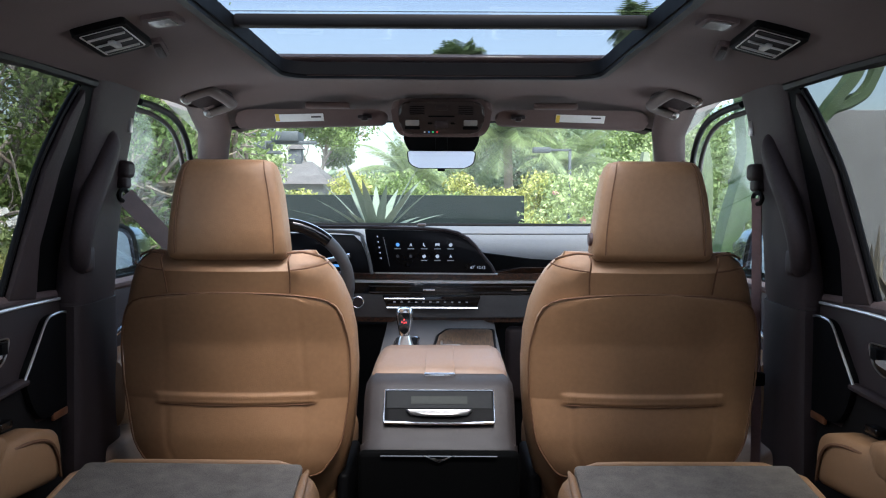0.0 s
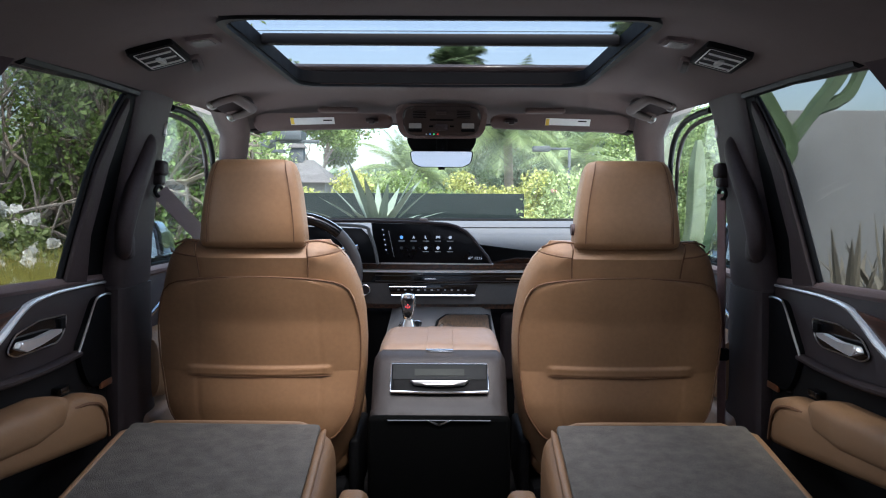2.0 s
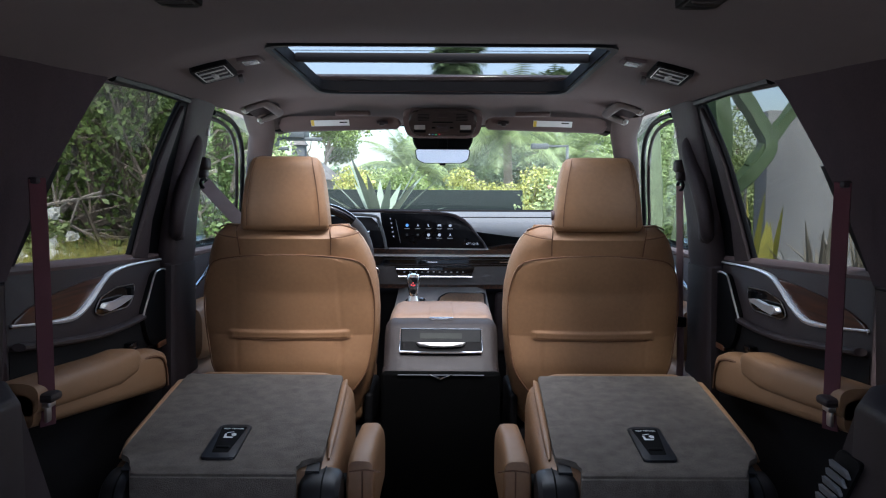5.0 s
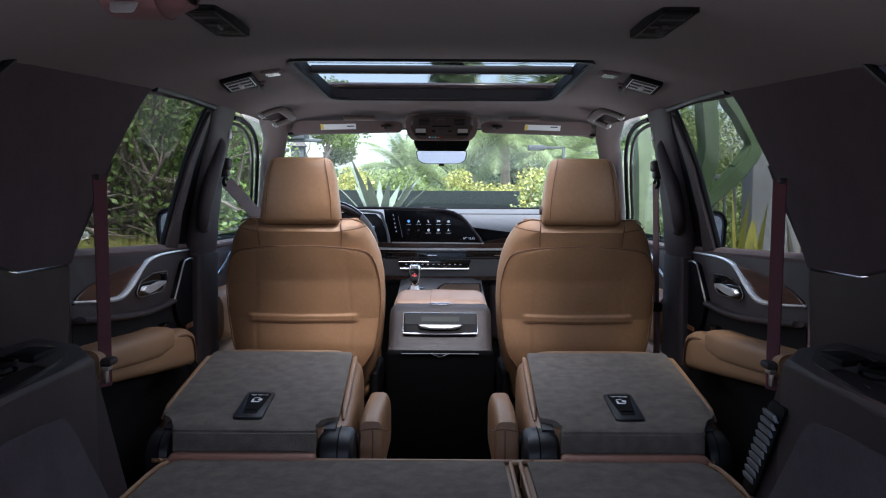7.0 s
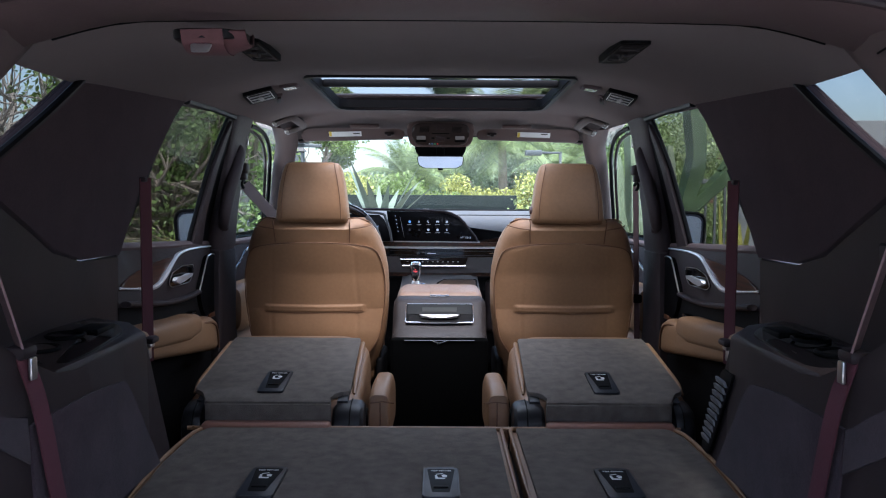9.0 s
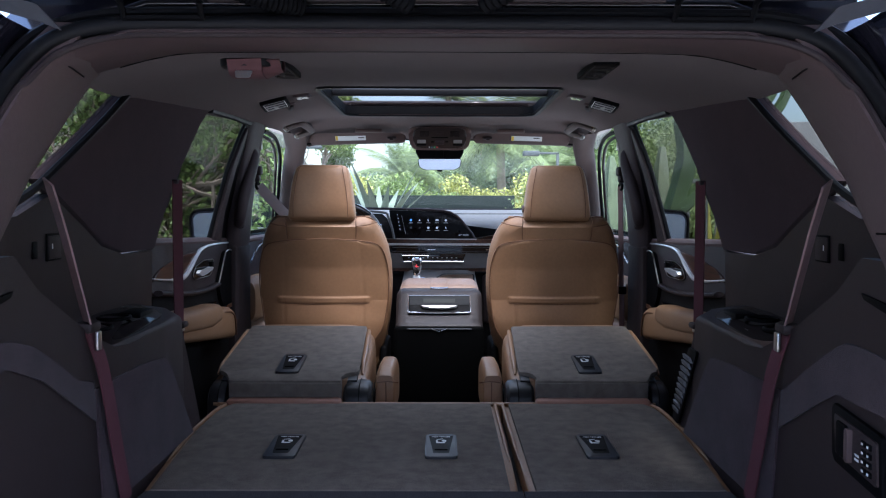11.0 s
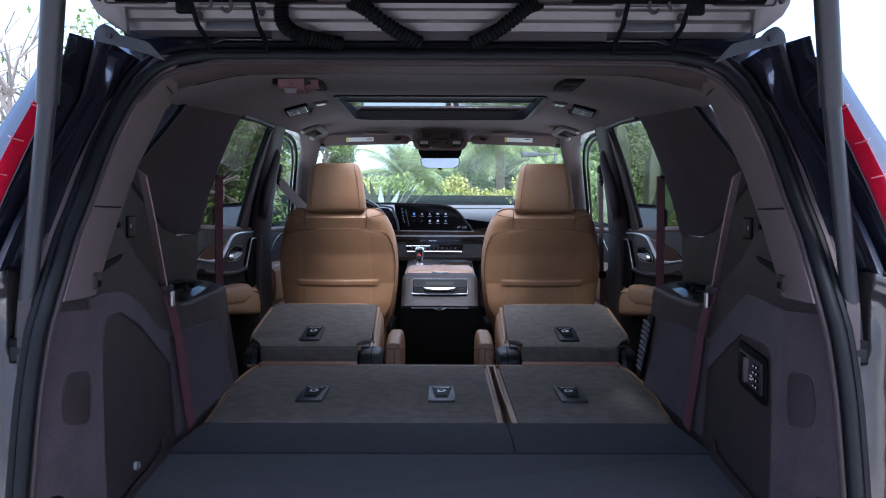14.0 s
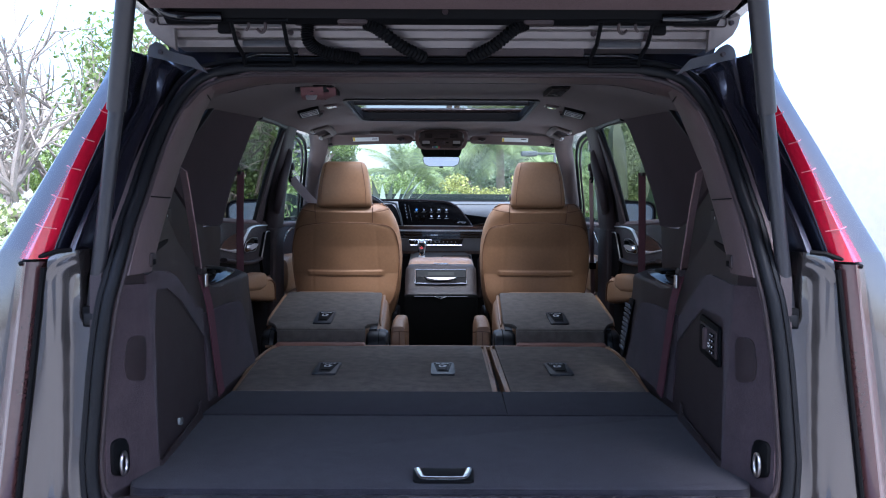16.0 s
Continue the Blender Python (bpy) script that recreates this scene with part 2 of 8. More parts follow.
def sheet(fn, us, vs, thick=None):
    """A curved sheet through fn(u, v), with thickness along the vector thick."""
    bm = bmesh.new()
    layers = []
    for off in ([Vector((0, 0, 0))] if thick is None else [Vector((0, 0, 0)), Vector(thick)]):
        layers.append([[bm.verts.new(Vector(fn(u, v)) + off) for v in vs] for u in us])
    for g in layers:
        for a, b in zip(g, g[1:]):
            for i in range(len(vs) - 1):
                bm.faces.new((a[i], a[i + 1], b[i + 1], b[i]))
    if thick is not None:
        g, h = layers
        edge = [(0, i) for i in range(len(vs))] + [(k, len(vs) - 1) for k in range(1, len(us))] + [(len(us) - 1, i) for i in range(len(vs) - 2, -1, -1)] + [(k, 0) for k in range(len(us) - 2, 0, -1)]
        for (a, b), (c, d) in zip(edge, edge[1:] + edge[:1]):
            bm.faces.new((g[a][b], g[c][d], h[c][d], h[a][b]))
    return bm


def slab(outline, to3, depth, r=0.0, seg=2):
    """A plate: outline of (u, v) points put into space by to3(u, v, w), from w = 0 to w = depth, edges rounded by r."""
    bm = bmesh.new()
    a = [bm.verts.new(to3(u, v, 0.0)) for u, v in outline]
    b = [bm.verts.new(to3(u, v, depth)) for u, v in outline]
    f0, f1 = bm.faces.new(a), bm.faces.new(b)
    n = len(a)
    for i in range(n):
        bm.faces.new((a[i], a[(i + 1) % n], b[(i + 1) % n], b[i]))
    if r:
        bmesh.ops.bevel(bm, geom=[e for e in bm.edges if f1 in e.link_faces], offset=r, segments=seg, profile=0.5, affect="EDGES")
    return bm


def rounded(pts, r, n=4):
    """A polygon with rounded corners (r: one radius or one a corner)."""
    out, m = [], len(pts)
    for i in range(m):
        p, a, b = (Vector(q) for q in (pts[i], pts[i - 1], pts[(i + 1) % m]))
        rr = r[i] if isinstance(r, (list, tuple)) else r
        la, lb = (a - p).length, (b - p).length
        k = min(rr, la * 0.48, lb * 0.48)
        if k < 1e-4:
            out.append(tuple(p))
            continue
        s, e = p + (a - p) / la * k, p + (b - p) / lb * k
        for j in range(n + 1):
            t = j / n
            out.append(tuple(s * (1 - t) ** 2 + p * 2 * t * (1 - t) + e * t * t))
    return out


def join(*bms):
    out = bmesh.new()
    for b in bms:
        me = bpy.data.meshes.new("tmp")
        b.to_mesh(me)
        b.free()
        out.from_mesh(me)
        bpy.data.meshes.remove(me)
    return out


def lerp(x, xs, ys):
    return float(np.interp(x, xs, ys))


def superring(cx, cy, hx, hy, z, p=4.0, n=32, tilt=0.0):
    out = []
    for k in range(n):
        a = 2 * math.pi * k / n
        c, s = math.cos(a), math.sin(a)
        x, y = math.copysign(abs(c) ** (2 / p), c) * hx, math.copysign(abs(s) ** (2 / p), s) * hy
        out.append((cx + x, cy + y, z + tilt * y))
    return out


def superring2(cx, cy, hx, hy):
    return [(x, y) for x, y, z in superring(cx, cy, hx, hy, 0.0, 3.0, 24)]


def words(text, size, material, m, parent, name="lettering", label=""):
    cu = bpy.data.curves.new(name, "FONT")
    cu.body, cu.size, cu.align_x, cu.align_y, cu.extrude = text, size, "CENTER", "CENTER", 0.0004
    tmp = new("tmp_text", cu)
    bpy.context.view_layer.update()
    me = bpy.data.meshes.new_from_object(tmp.evaluated_get(bpy.context.evaluated_depsgraph_get()))
    bpy.data.objects.remove(tmp)
    me.materials.clear()
    me.materials.append(material)
    ob = new(name, me)
    ob.matrix_world = m
    if parent is not None:
        ob.parent = parent
    if label:
        tagged(ob, label)
    return ob


# ---- the car's inner shape ----
def side_x(z):
    """Half width of the window line at a height."""
    return lerp(z, [0.5, 1.25, 1.32, 1.71, 1.82], [0.770, 0.775, 0.772, 0.672, 0.62])


def open_y(z):
    """The rear opening leans forward with height."""
    return lerp(z, [0.75, 1.14, 1.19, 1.23, 1.27, 1.31, 1.36, 1.70, 1.85], [-0.545, -0.5113, -0.5060, -0.4995, -0.4880, -0.4690, -0.4414, -0.22, -0.12])


def roof_edge(y):
    return lerp(y, [-0.25, 0.0, 0.3, 0.55, 1.2, 1.6, 2.0, 2.3, 2.5], [0.52, 0.60, 0.665, 0.695, 0.69, 0.668, 0.645, 0.605, 0.58])


def roof_z(x, y):
    zc = lerp(y, [-0.25, 0.1, 0.3, 0.8, 1.12, 1.7, 2.08, 2.2, 2.3, 2.42], [1.678, 1.702, 1.716, 1.752, 1.779, 1.786, 1.778, 1.755, 1.735, 1.712])
    ze = lerp(y, [-0.25, 0.3, 0.55, 1.2, 1.6, 2.0, 2.3, 2.45], [1.63, 1.661, 1.671, 1.70, 1.716, 1.722, 1.700, 1.675])
    t = min(1.0, max(0.0, (abs(x) - 0.38) / (roof_edge(y) - 0.38)))
    return zc + (ze - zc) * t ** 1.5


SR_X, SR_Y0, SR_Y1 = 0.372, 1.12, 1.962   # the roof opening


def opening_x(y):
    """Half width of the roof opening, narrower to the rear."""
    return lerp(y, [SR_Y0, SR_Y1], [0.360, SR_X])


def build_ceiling():
    xs = sorted({round(v, 4) for v in list(np.linspace(-1, 1, 41)) + [-0.62, 0.62]})
    ys = [-0.02, 0.1, 0.25, 0.4, 0.55, 0.7, 0.85, 1.0, SR_Y0, 1.25, 1.4, 1.55, 1.7, 1.8, 1.88, SR_Y1, 2.02, 2.08, 2.12, 2.16, 2.2, 2.25, 2.3, 2.36, 2.42]
    def at(u, y, up=0.0):
        # columns keep the opening's straight sides
        if abs(u) <= 0.62:
            x = u / 0.62 * opening_x(y)
        else:
            x = math.copysign(opening_x(y) + (abs(u) - 0.62) / 0.38 * (roof_edge(y) - opening_x(y)), u)
        return (x, y, roof_z(x, y) + up)
    bm = bmesh.new()
    low = {(u, y): bm.verts.new(at(u, y)) for u in xs for y in ys}
    top = {(u, y): bm.verts.new(at(u, y, 0.03)) for u in xs for y in ys}
    cells = {(i, j) for i in range(len(xs) - 1) for j in range(len(ys) - 1) if not (abs(xs[i] + xs[i + 1]) / 2 < 0.62 and SR_Y0 - 1e-6 <= ys[j] and ys[j + 1] <= SR_Y1 + 1e-6)}
    for i, j in cells:
        a, b, c, d = (xs[i], ys[j]), (xs[i + 1], ys[j]), (xs[i + 1], ys[j + 1]), (xs[i], ys[j + 1])
        bm.faces.new([low[k] for k in (a, b, c, d)])
        bm.faces.new([top[k] for k in (d, c, b, a)])
        for (di, dj), (p, q) in (((0, -1), (a, b)), ((1, 0), (b, c)), ((0, 1), (c, d)), ((-1, 0), (d, a))):
            if (i + di, j + dj) not in cells:
                bm.faces.new((low[p], low[q], top[q], top[p]))
    loose = [v for v in bm.verts if not v.link_faces]
    bmesh.ops.delete(bm, geom=loose, context="VERTS")
    return tagged(part("ceiling", bm, HEADLINER), "taupe cloth headliner with a large roof opening", "headliner", kind="structure")


build_ceiling()


def ring_path(x, y0, y1, z, r, n=7):
    return [(u, v, z) for u, v in rounded([(-x, y0), (x, y0), (x, y1), (-x, y1)], r, n)]


def build_sunroof():
    t = thing("sunroof", "panoramic glass sunroof with black frame and cross bar", "sunroof")
    # stepped frame: nested lips climbing to the glass
    for gx, g0, g1, za, zb, r, mt in ((0.012, 0.010, 0.016, -0.006, 0.008, 0.075, RUBBER), (0.008, 0.0, 0.010, 0.002, 0.031, 0.078, BLACK), (0.022, -0.008, 0.044, 0.012, 0.036, 0.080, RUBBER)):
        x, y0, y1 = SR_X + gx, SR_Y0 - g0, SR_Y1 + g1
        edge = lambda q: Vector((q[0] * opening_x(q[1]) / SR_X, q[1], roof_z(0, q[1]) + q[2]))
        a = [edge(q) for q in ring_path(x, y0, y1, za, r)]
        b = [edge(q) for q in ring_path(x - 0.014, y0 + 0.014, y1 - 0.014, za, r)]
        up = Vector((0, 0, zb - za))
        part("lip", loft([a, b, [p + up for p in b], [p + up for p in a], a], caps=False), mt, t)
    part("cross_bar", rbox(-0.360, 0.360, 1.446, 1.474, 1.793, 1.815, 0.006), RUBBER, t)
    part("cross_seal", rbox(-0.360, 0.360, 1.478, 1.494, 1.797, 1.815, 0.004), BLACK, t)
    for y0, y1 in ((1.478, 2.0), (1.08, 1.464)):
        part("glass_pane", sheet(lambda u, v: (u, v, lerp(v, [1.1, 1.5, 1.8, 2.12], [1.818, 1.821, 1.821, 1.816])), np.linspace(-0.40, 0.40, 9), np.linspace(y0, y1, 5), (0, 0, 0.005)), ROOF_GLASS, t, "blue-tinted roof glass")
    return t


build_sunroof()


def build_roof_skin():
    """The outer steel roof above the headliner."""
    bm = bmesh.new()
    xs, ys = [-0.715, -0.67, -0.55, -0.435, 0.435, 0.55, 0.67, 0.715], [-0.2, 0.2, 0.7, 1.04, 2.03, 2.46]
    def zz(x, y):
        return roof_z(min(abs(x), 0.6), y) + 0.058 - max(0, abs(x) - 0.66) * 0.5 - (0.02 if y < 0 else 0) - (0.03 if y > 2.4 else 0)
    v = {(x, y): bm.verts.new((x * (0.90 if y < 0 else 1), y, zz(x, y))) for x in xs for y in ys}
    for i in range(7):
        for j in range(5):
            if i == 3 and j == 3:
                continue
            bm.faces.new((v[xs[i], ys[j]], v[xs[i + 1], ys[j]], v[xs[i + 1], ys[j + 1]], v[xs[i], ys[j + 1]]))
    ob = tagged(part("roof", bm, PAINT), "brown metallic steel car roof", "car roof", kind="structure")
    sol = ob.modifiers.new("thick", "SOLIDIFY")
    sol.thickness, sol.offset = 0.012, 1
    return ob


build_roof_skin()


def mirrored(fn):
    for s in (-1, 1):
        fn(s)


# ---- floor, firewall, outer shell low down ----
tagged(part("floor", rbox(-0.80, 0.80, -0.55, 3.2, 0.50, 0.56, 0.01), FLOOR_CARPET), "dark carpeted car floor", "floor", kind="structure")
tagged(part("wall_front", rbox(-0.80, 0.80, 2.95, 3.0, 0.5, 1.30, 0.01), BLACK), "black firewall behind the dashboard", "bulkhead", kind="structure")


# ---- doors ----
def build_rear_door(s):
    t = thing("rear_door", "dark charcoal rear car door with wood inlay, chrome strip and tan armrest", "car door", "car doors")
    to3 = lambda base: (lambda u, v, w: (s * (base - w), u, v))
    # main trim panel
    out = rounded([(0.84, 0.60), (1.66, 0.60), (1.672, 1.30), (0.97, 1.332), (0.84, 1.336)], 0.012)
    part("trim_panel", slab(out, lambda u, v, w: (s * (0.85 - w), u, v), 0.092, 0.006), DARK, t)
    # rounded sill pad along the glass
    part("sill_pad", tube([(s * 0.775, 1.668, 1.299), (s * 0.772, 1.3, 1.314), (s * 0.772, 0.84, 1.334)], 0.017, 12, flat=0.75, flat_axis=(0, 0, 1)), TRIM, t)
    # wood inlay between belt and chrome
    wood = [(1.256, 1.288), (1.20, 1.264), (1.13, 1.230), (1.075, 1.223), (0.98, 1.226), (0.85, 1.232), (0.862, 1.246), (0.92, 1.262), (1.027, 1.276), (1.15, 1.284)]
    part("wood_inlay", slab(wood, to3(0.760), 0.007, 0.002), DOOR_WOOD, t, "glossy dark wood inlay")
    ch = [(1.645, 1.2925), (1.50, 1.296), (1.386, 1.2965), (1.294, 1.290), (1.237, 1.273), (1.171, 1.242), (1.121, 1.2225), (1.075, 1.2165), (0.981, 1.223), (0.85, 1.238)]
    path = smooth_path([(s * 0.755, y, z) for y, z in ch], 5)
    part("chrome_strip", tube(path, [0.0030 + 0.0065 * math.exp(-((p.y - 1.17) / 0.14) ** 2) for p in path], 8), BRIGHT, t, "polished chrome accent strip")
    # handle in its recess
    rec = rounded([(1.432, 1.248), (1.415, 1.212), (1.385, 1.198), (1.225, 1.200), (1.196, 1.212), (1.228, 1.240), (1.318, 1.253)], 0.014)
    bez = part("handle_bezel", slab(rec, to3(0.760), 0.006, 0.003), GLOSS_BLACK, t)
    part("bezel_edge", tube([(s * 0.7535, y, z) for y, z in rec], 0.0016, 6, closed=True), SATIN, bez)
    lever = rounded([(1.203, 1.219), (1.213, 1.230), (1.268, 1.228), (1.355, 1.229), (1.384, 1.226), (1.372, 1.219), (1.290, 1.213), (1.226, 1.210)], 0.004)
    part("door_handle", slab(lever, lambda u, v, w: (s * (0.752 - w - 0.010 * math.exp(-((u - 1.25) / 0.06) ** 2)), u, v), 0.012, 0.005, 3), BRIGHT, bez, "chrome pull handle")
    part("lock_switch", rbox(s * 0.748, s * 0.756, 1.395, 1.415, 1.222, 1.242, 0.002), BLACK, bez)
    # speaker cover with satin edge
    spk = rounded([(1.655, 1.262), (1.575, 1.268), (1.548, 1.262), (1.46, 1.165), (1.485, 1.11), (1.52, 1.075), (1.655, 1.075)], [0.004, 0.012, 0.02, 0.02, 0.02, 0.02, 0.004])
    part("speaker_cover", slab(spk, to3(0.760), 0.016, 0.004), BLACK, t)
    sp = smooth_path([(s * 0.744, 1.645, 1.17), (s * 0.744, 1.640, 1.25), (s * 0.744, 1.622, 1.267), (s * 0.744, 1.575, 1.268), (s * 0.744, 1.545, 1.258), (s * 0.744, 1.50, 1.208), (s * 0.744, 1.460, 1.165)], 5)
    part("speaker_trim", tube(sp, 0.0026, 6), SATIN, t, "satin metal speaker edge")
    part("reflector", rbox(s * 0.742, s * 0.75, 1.565, 1.625, 1.062, 1.078, 0.003), mat("copper_lamp", (0.28, 0.12, 0.06), 0.3, metal=0.6), t)
    # lower ledge under the handle
    led = smooth_path([(s * 0.752, 1.47, 1.160), (s * 0.748, 1.35, 1.158), (s * 0.744, 1.18, 1.164), (s * 0.742, 1.0, 1.182), (s * 0.742, 0.85, 1.20)], 4)
    part("ledge", tube(led, 0.013, 10, flat=0.6, flat_axis=(0, 0, 1)), DARK, t)
    part("lower_panel", slab([(0.845, 0.61), (1.655, 0.61), (1.66, 1.06), (1.52, 1.07), (1.475, 1.150), (1.35, 1.150), (1.18, 1.156), (1.0, 1.174), (0.845, 1.192)], to3(0.759), 0.003, 0.001), DOOR_LOWER, t, "black lower door panel")
    # padded armrest in two leather pieces
    rings = []
    for y, zt, zb, w in ((1.532, 1.005, 0.985, 0.02), (1.517, 1.046, 0.972, 0.052), (1.48, 1.072, 0.974, 0.068), (1.42, 1.090, 0.982, 0.074), (1.30, 1.098, 1.000, 0.078), (1.15, 1.110, 1.021, 0.080), (1.0, 1.122, 1.042, 0.080), (0.78, 1.133, 1.072, 0.078)):
        cz, hz = (zt + zb) / 2, (zt - zb) / 2
        rings.append([(s * (0.762 - w / 2 + math.copysign(abs(math.cos(a)) ** 0.55, math.cos(a)) * w / 2 * 1.0), y, cz + math.copysign(abs(math.sin(a)) ** 0.55, math.sin(a)) * hz) for a in [2 * math.pi * k / 24 for k in range(24)]])
    arm = part("armrest", loft(rings), TAN, t, "tan leather padded armrest")
    rings = []
    for y, zt, zb, w in ((1.318, 1.096, 1.080, 0.03), (1.300, 1.112, 1.072, 0.07), (1.25, 1.122, 1.062, 0.086), (1.15, 1.127, 1.058, 0.091), (1.0, 1.138, 1.072, 0.091), (0.78, 1.152, 1.095, 0.089)):
        cz, hz = (zt + zb) / 2, (zt - zb) / 2
        rings.append([(s * (0.764 - w / 2 + math.copysign(abs(math.cos(a)) ** 0.6, math.cos(a)) * w / 2), y, cz + math.copysign(abs(math.sin(a)) ** 0.6, math.sin(a)) * hz) for a in [2 * math.pi * k / 24 for k in range(24)]])
    part("elbow_pad", loft(rings), TAN, arm)
    seam = smooth_path([(s * 0.692, 1.478, 0.985), (s * 0.689, 1.462, 1.030), (s * 0.687, 1.430, 1.062), (s * 0.688, 1.38, 1.078), (s * 0.692, 1.315, 1.084)], 5)
    part("piping", tube(seam, 0.0032, 6), TAN_SEAM, arm)
    part("window_switch", rbox(s * 0.735, s * 0.757, 1.36, 1.40, 1.098, 1.112, 0.003), GLOSS_BLACK, t)
    # window: black frame, pane
    part("window_pane", sheet(lambda u, v: (s * (side_x(v) + 0.010), u, v), np.linspace(0.78, 1.60, 5), np.linspace(1.29, 1.722, 6), (s * 0.004, 0, 0)), PRIVACY, t, "dark privacy glass")
    # frame at the pillar, black outside part and grey inner part
    fr = [(1.672, 1.296), (1.432, 1.312), (1.442, 1.404), (1.460, 1.545), (1.505, 1.642), (1.552, 1.710), (1.70, 1.710), (1.695, 1.55), (1.68, 1.40)]
    part("window_frame", slab(fr, lambda u, v, w: (s * (side_x(v) + 0.004 - w), u, v), 0.010, 0.002), BLACK, t)
    inner = [(1.535, 1.302), (1.436, 1.312), (1.446, 1.404), (1.464, 1.545), (1.508, 1.642), (1.545, 1.694), (1.556, 1.672), (1.512, 1.545), (1.500, 1.404)]
    part("frame_trim", slab(inner, lambda u, v, w: (s * (side_x(v) - 0.008 - w), u, v), 0.010, 0.004), PILLAR, t)
    rear = [(0.944, 1.53), (0.968, 1.53), (0.932, 1.45), (0.872, 1.326), (0.80, 1.326), (0.848, 1.40), (0.888, 1.46)]
    part("rear_frame", slab(rear, lambda u, v, w: (s * (side_x(v) + 0.002 - w), u, v), 0.008, 0.002), BLACK, t)
    top = [(s * (side_x(1.712) - 0.004), y, z) for y, z in ((1.60, 1.714), (1.35, 1.714), (1.10, 1.708))]
    part("top_seal", tube(top, 0.011, 8), RUBBER, t)
    part("pane_seal", tube(smooth_path([(s * (side_x(z) - 0.002), y, z) for y, z in ((1.43, 1.316), (1.440, 1.404), (1.458, 1.545), (1.502, 1.642), (1.54, 1.70))], 5), 0.006, 8), RUBBER, t)
    return t


def build_front_door(s):
    t = thing("front_door", "dark front car door with clear window and tan armrest", "car door", "car doors")
    part("trim_panel", slab(rounded([(1.70, 0.58), (2.75, 0.58), (2.75, 1.27), (1.70, 1.285)], 0.012), lambda u, v, w: (s * (0.86 - w), u, v), 0.085, 0.006), DARK, t)
    part("sill_pad", tube([(s * 0.782, 1.70, 1.288), (s * 0.785, 2.75, 1.272)], 0.018, 10, flat=0.7, flat_axis=(0, 0, 1)), TRIM, t)
    part("chrome_strip", tube(smooth_path([(s * 0.768, 1.74, 1.155), (s * 0.768, 1.9, 1.165), (s * 0.768, 2.05, 1.20), (s * 0.768, 2.2, 1.25), (s * 0.768, 2.5, 1.262)], 4), 0.006, 8), CHROME, t, "polished chrome accent strip")
    rings = []
    for y, zt, zb, w in ((1.79, 1.08, 1.02, 0.05), (1.81, 1.135, 0.98, 0.085), (1.88, 1.145, 0.97, 0.095), (2.1, 1.14, 0.97, 0.095), (2.35, 1.12, 0.98, 0.07)):
        cz, hz = (zt + zb) / 2, (zt - zb) / 2
        rings.append([(s * (0.785 - w / 2 + math.copysign(abs(math.cos(a)) ** 0.6, math.cos(a)) * w / 2), y, cz + math.copysign(abs(math.sin(a)) ** 0.6, math.sin(a)) * hz) for a in [2 * math.pi * k / 20 for k in range(20)]])
    part("armrest", loft(rings), TAN, t, "tan leather armrest")
    part("lower_pad", rbox(s * 0.70, s * 0.79, 1.74, 2.3, 0.62, 0.955, 0.02, 3), mat("beige_panel", (0.30, 0.20, 0.14), 0.6), t)
    g = part("window_pane", sheet(lambda u, v: (s * (side_x(v) + 0.012), u, v), np.linspace(1.72, 2.70, 5), np.linspace(1.25, 1.722, 6), (s * 0.004, 0, 0)), FRONT_SIDE, t, "lightly tinted side glass")
    # frame along the windscreen pillar, black seal over it
    fr = smooth_path([(s * (side_x(z) - 0.006), y, z) for y, z in ((1.84, 1.705), (1.95, 1.704), (2.08, 1.692), (2.19, 1.660), (2.29, 1.600), (2.40, 1.49), (2.49, 1.385), (2.58, 1.28))], 5)
    part("door_seal", tube(fr, 0.008, 10), RUBBER, t)
    fr2 = smooth_path([(s * (side_x(z) + 0.004), y, z) for y, z in ((1.84, 1.690), (1.95, 1.688), (2.07, 1.675), (2.17, 1.644), (2.265, 1.585), (2.37, 1.48), (2.46, 1.375), (2.55, 1.27))], 5)
    part("window_frame", tube(fr2, 0.006, 10), DARK, t)
    part("belt_seal", tube([(s * 0.790, 1.72, 1.302), (s * 0.792, 2.66, 1.285)], 0.007, 8), BLACK, t)
    return t


def build_door_mirror(s):
    t = thing("door_mirror", "grey door mirror outside the front window", "mirror", "door mirrors")
    out = rounded([(0.0, 0.0), (0.24, 0.02), (0.25, 0.19), (0.03, 0.205)], 0.05, 5)
    to3 = lambda u, v, w: (s * (0.93 + u), 2.56 + w + 0.10 * u, 1.20 + v)
    part("housing", slab(out, to3, 0.13, 0.05, 4), PAINT_DARK, t)
    inn = rounded([(0.018, 0.018), (0.222, 0.036), (0.232, 0.176), (0.044, 0.188)], 0.04, 5)
    part("mirror_glass", slab(inn, lambda u, v, w: (s * (0.93 + u), 2.556 - w + 0.10 * u, 1.20 + v), 0.004), MIRROR, t)
    part("rim", tube([to3(u, v, -0.002) for u, v in out], 0.006, 6, closed=True), BLACK, t)
    part("arm", rbox(s * 0.80, s * 0.97, 2.60, 2.68, 1.19, 1.25, 0.02, 3), BLACK, t)
    return t


mirrored(build_rear_door), mirrored(build_front_door), mirrored(build_door_mirror)


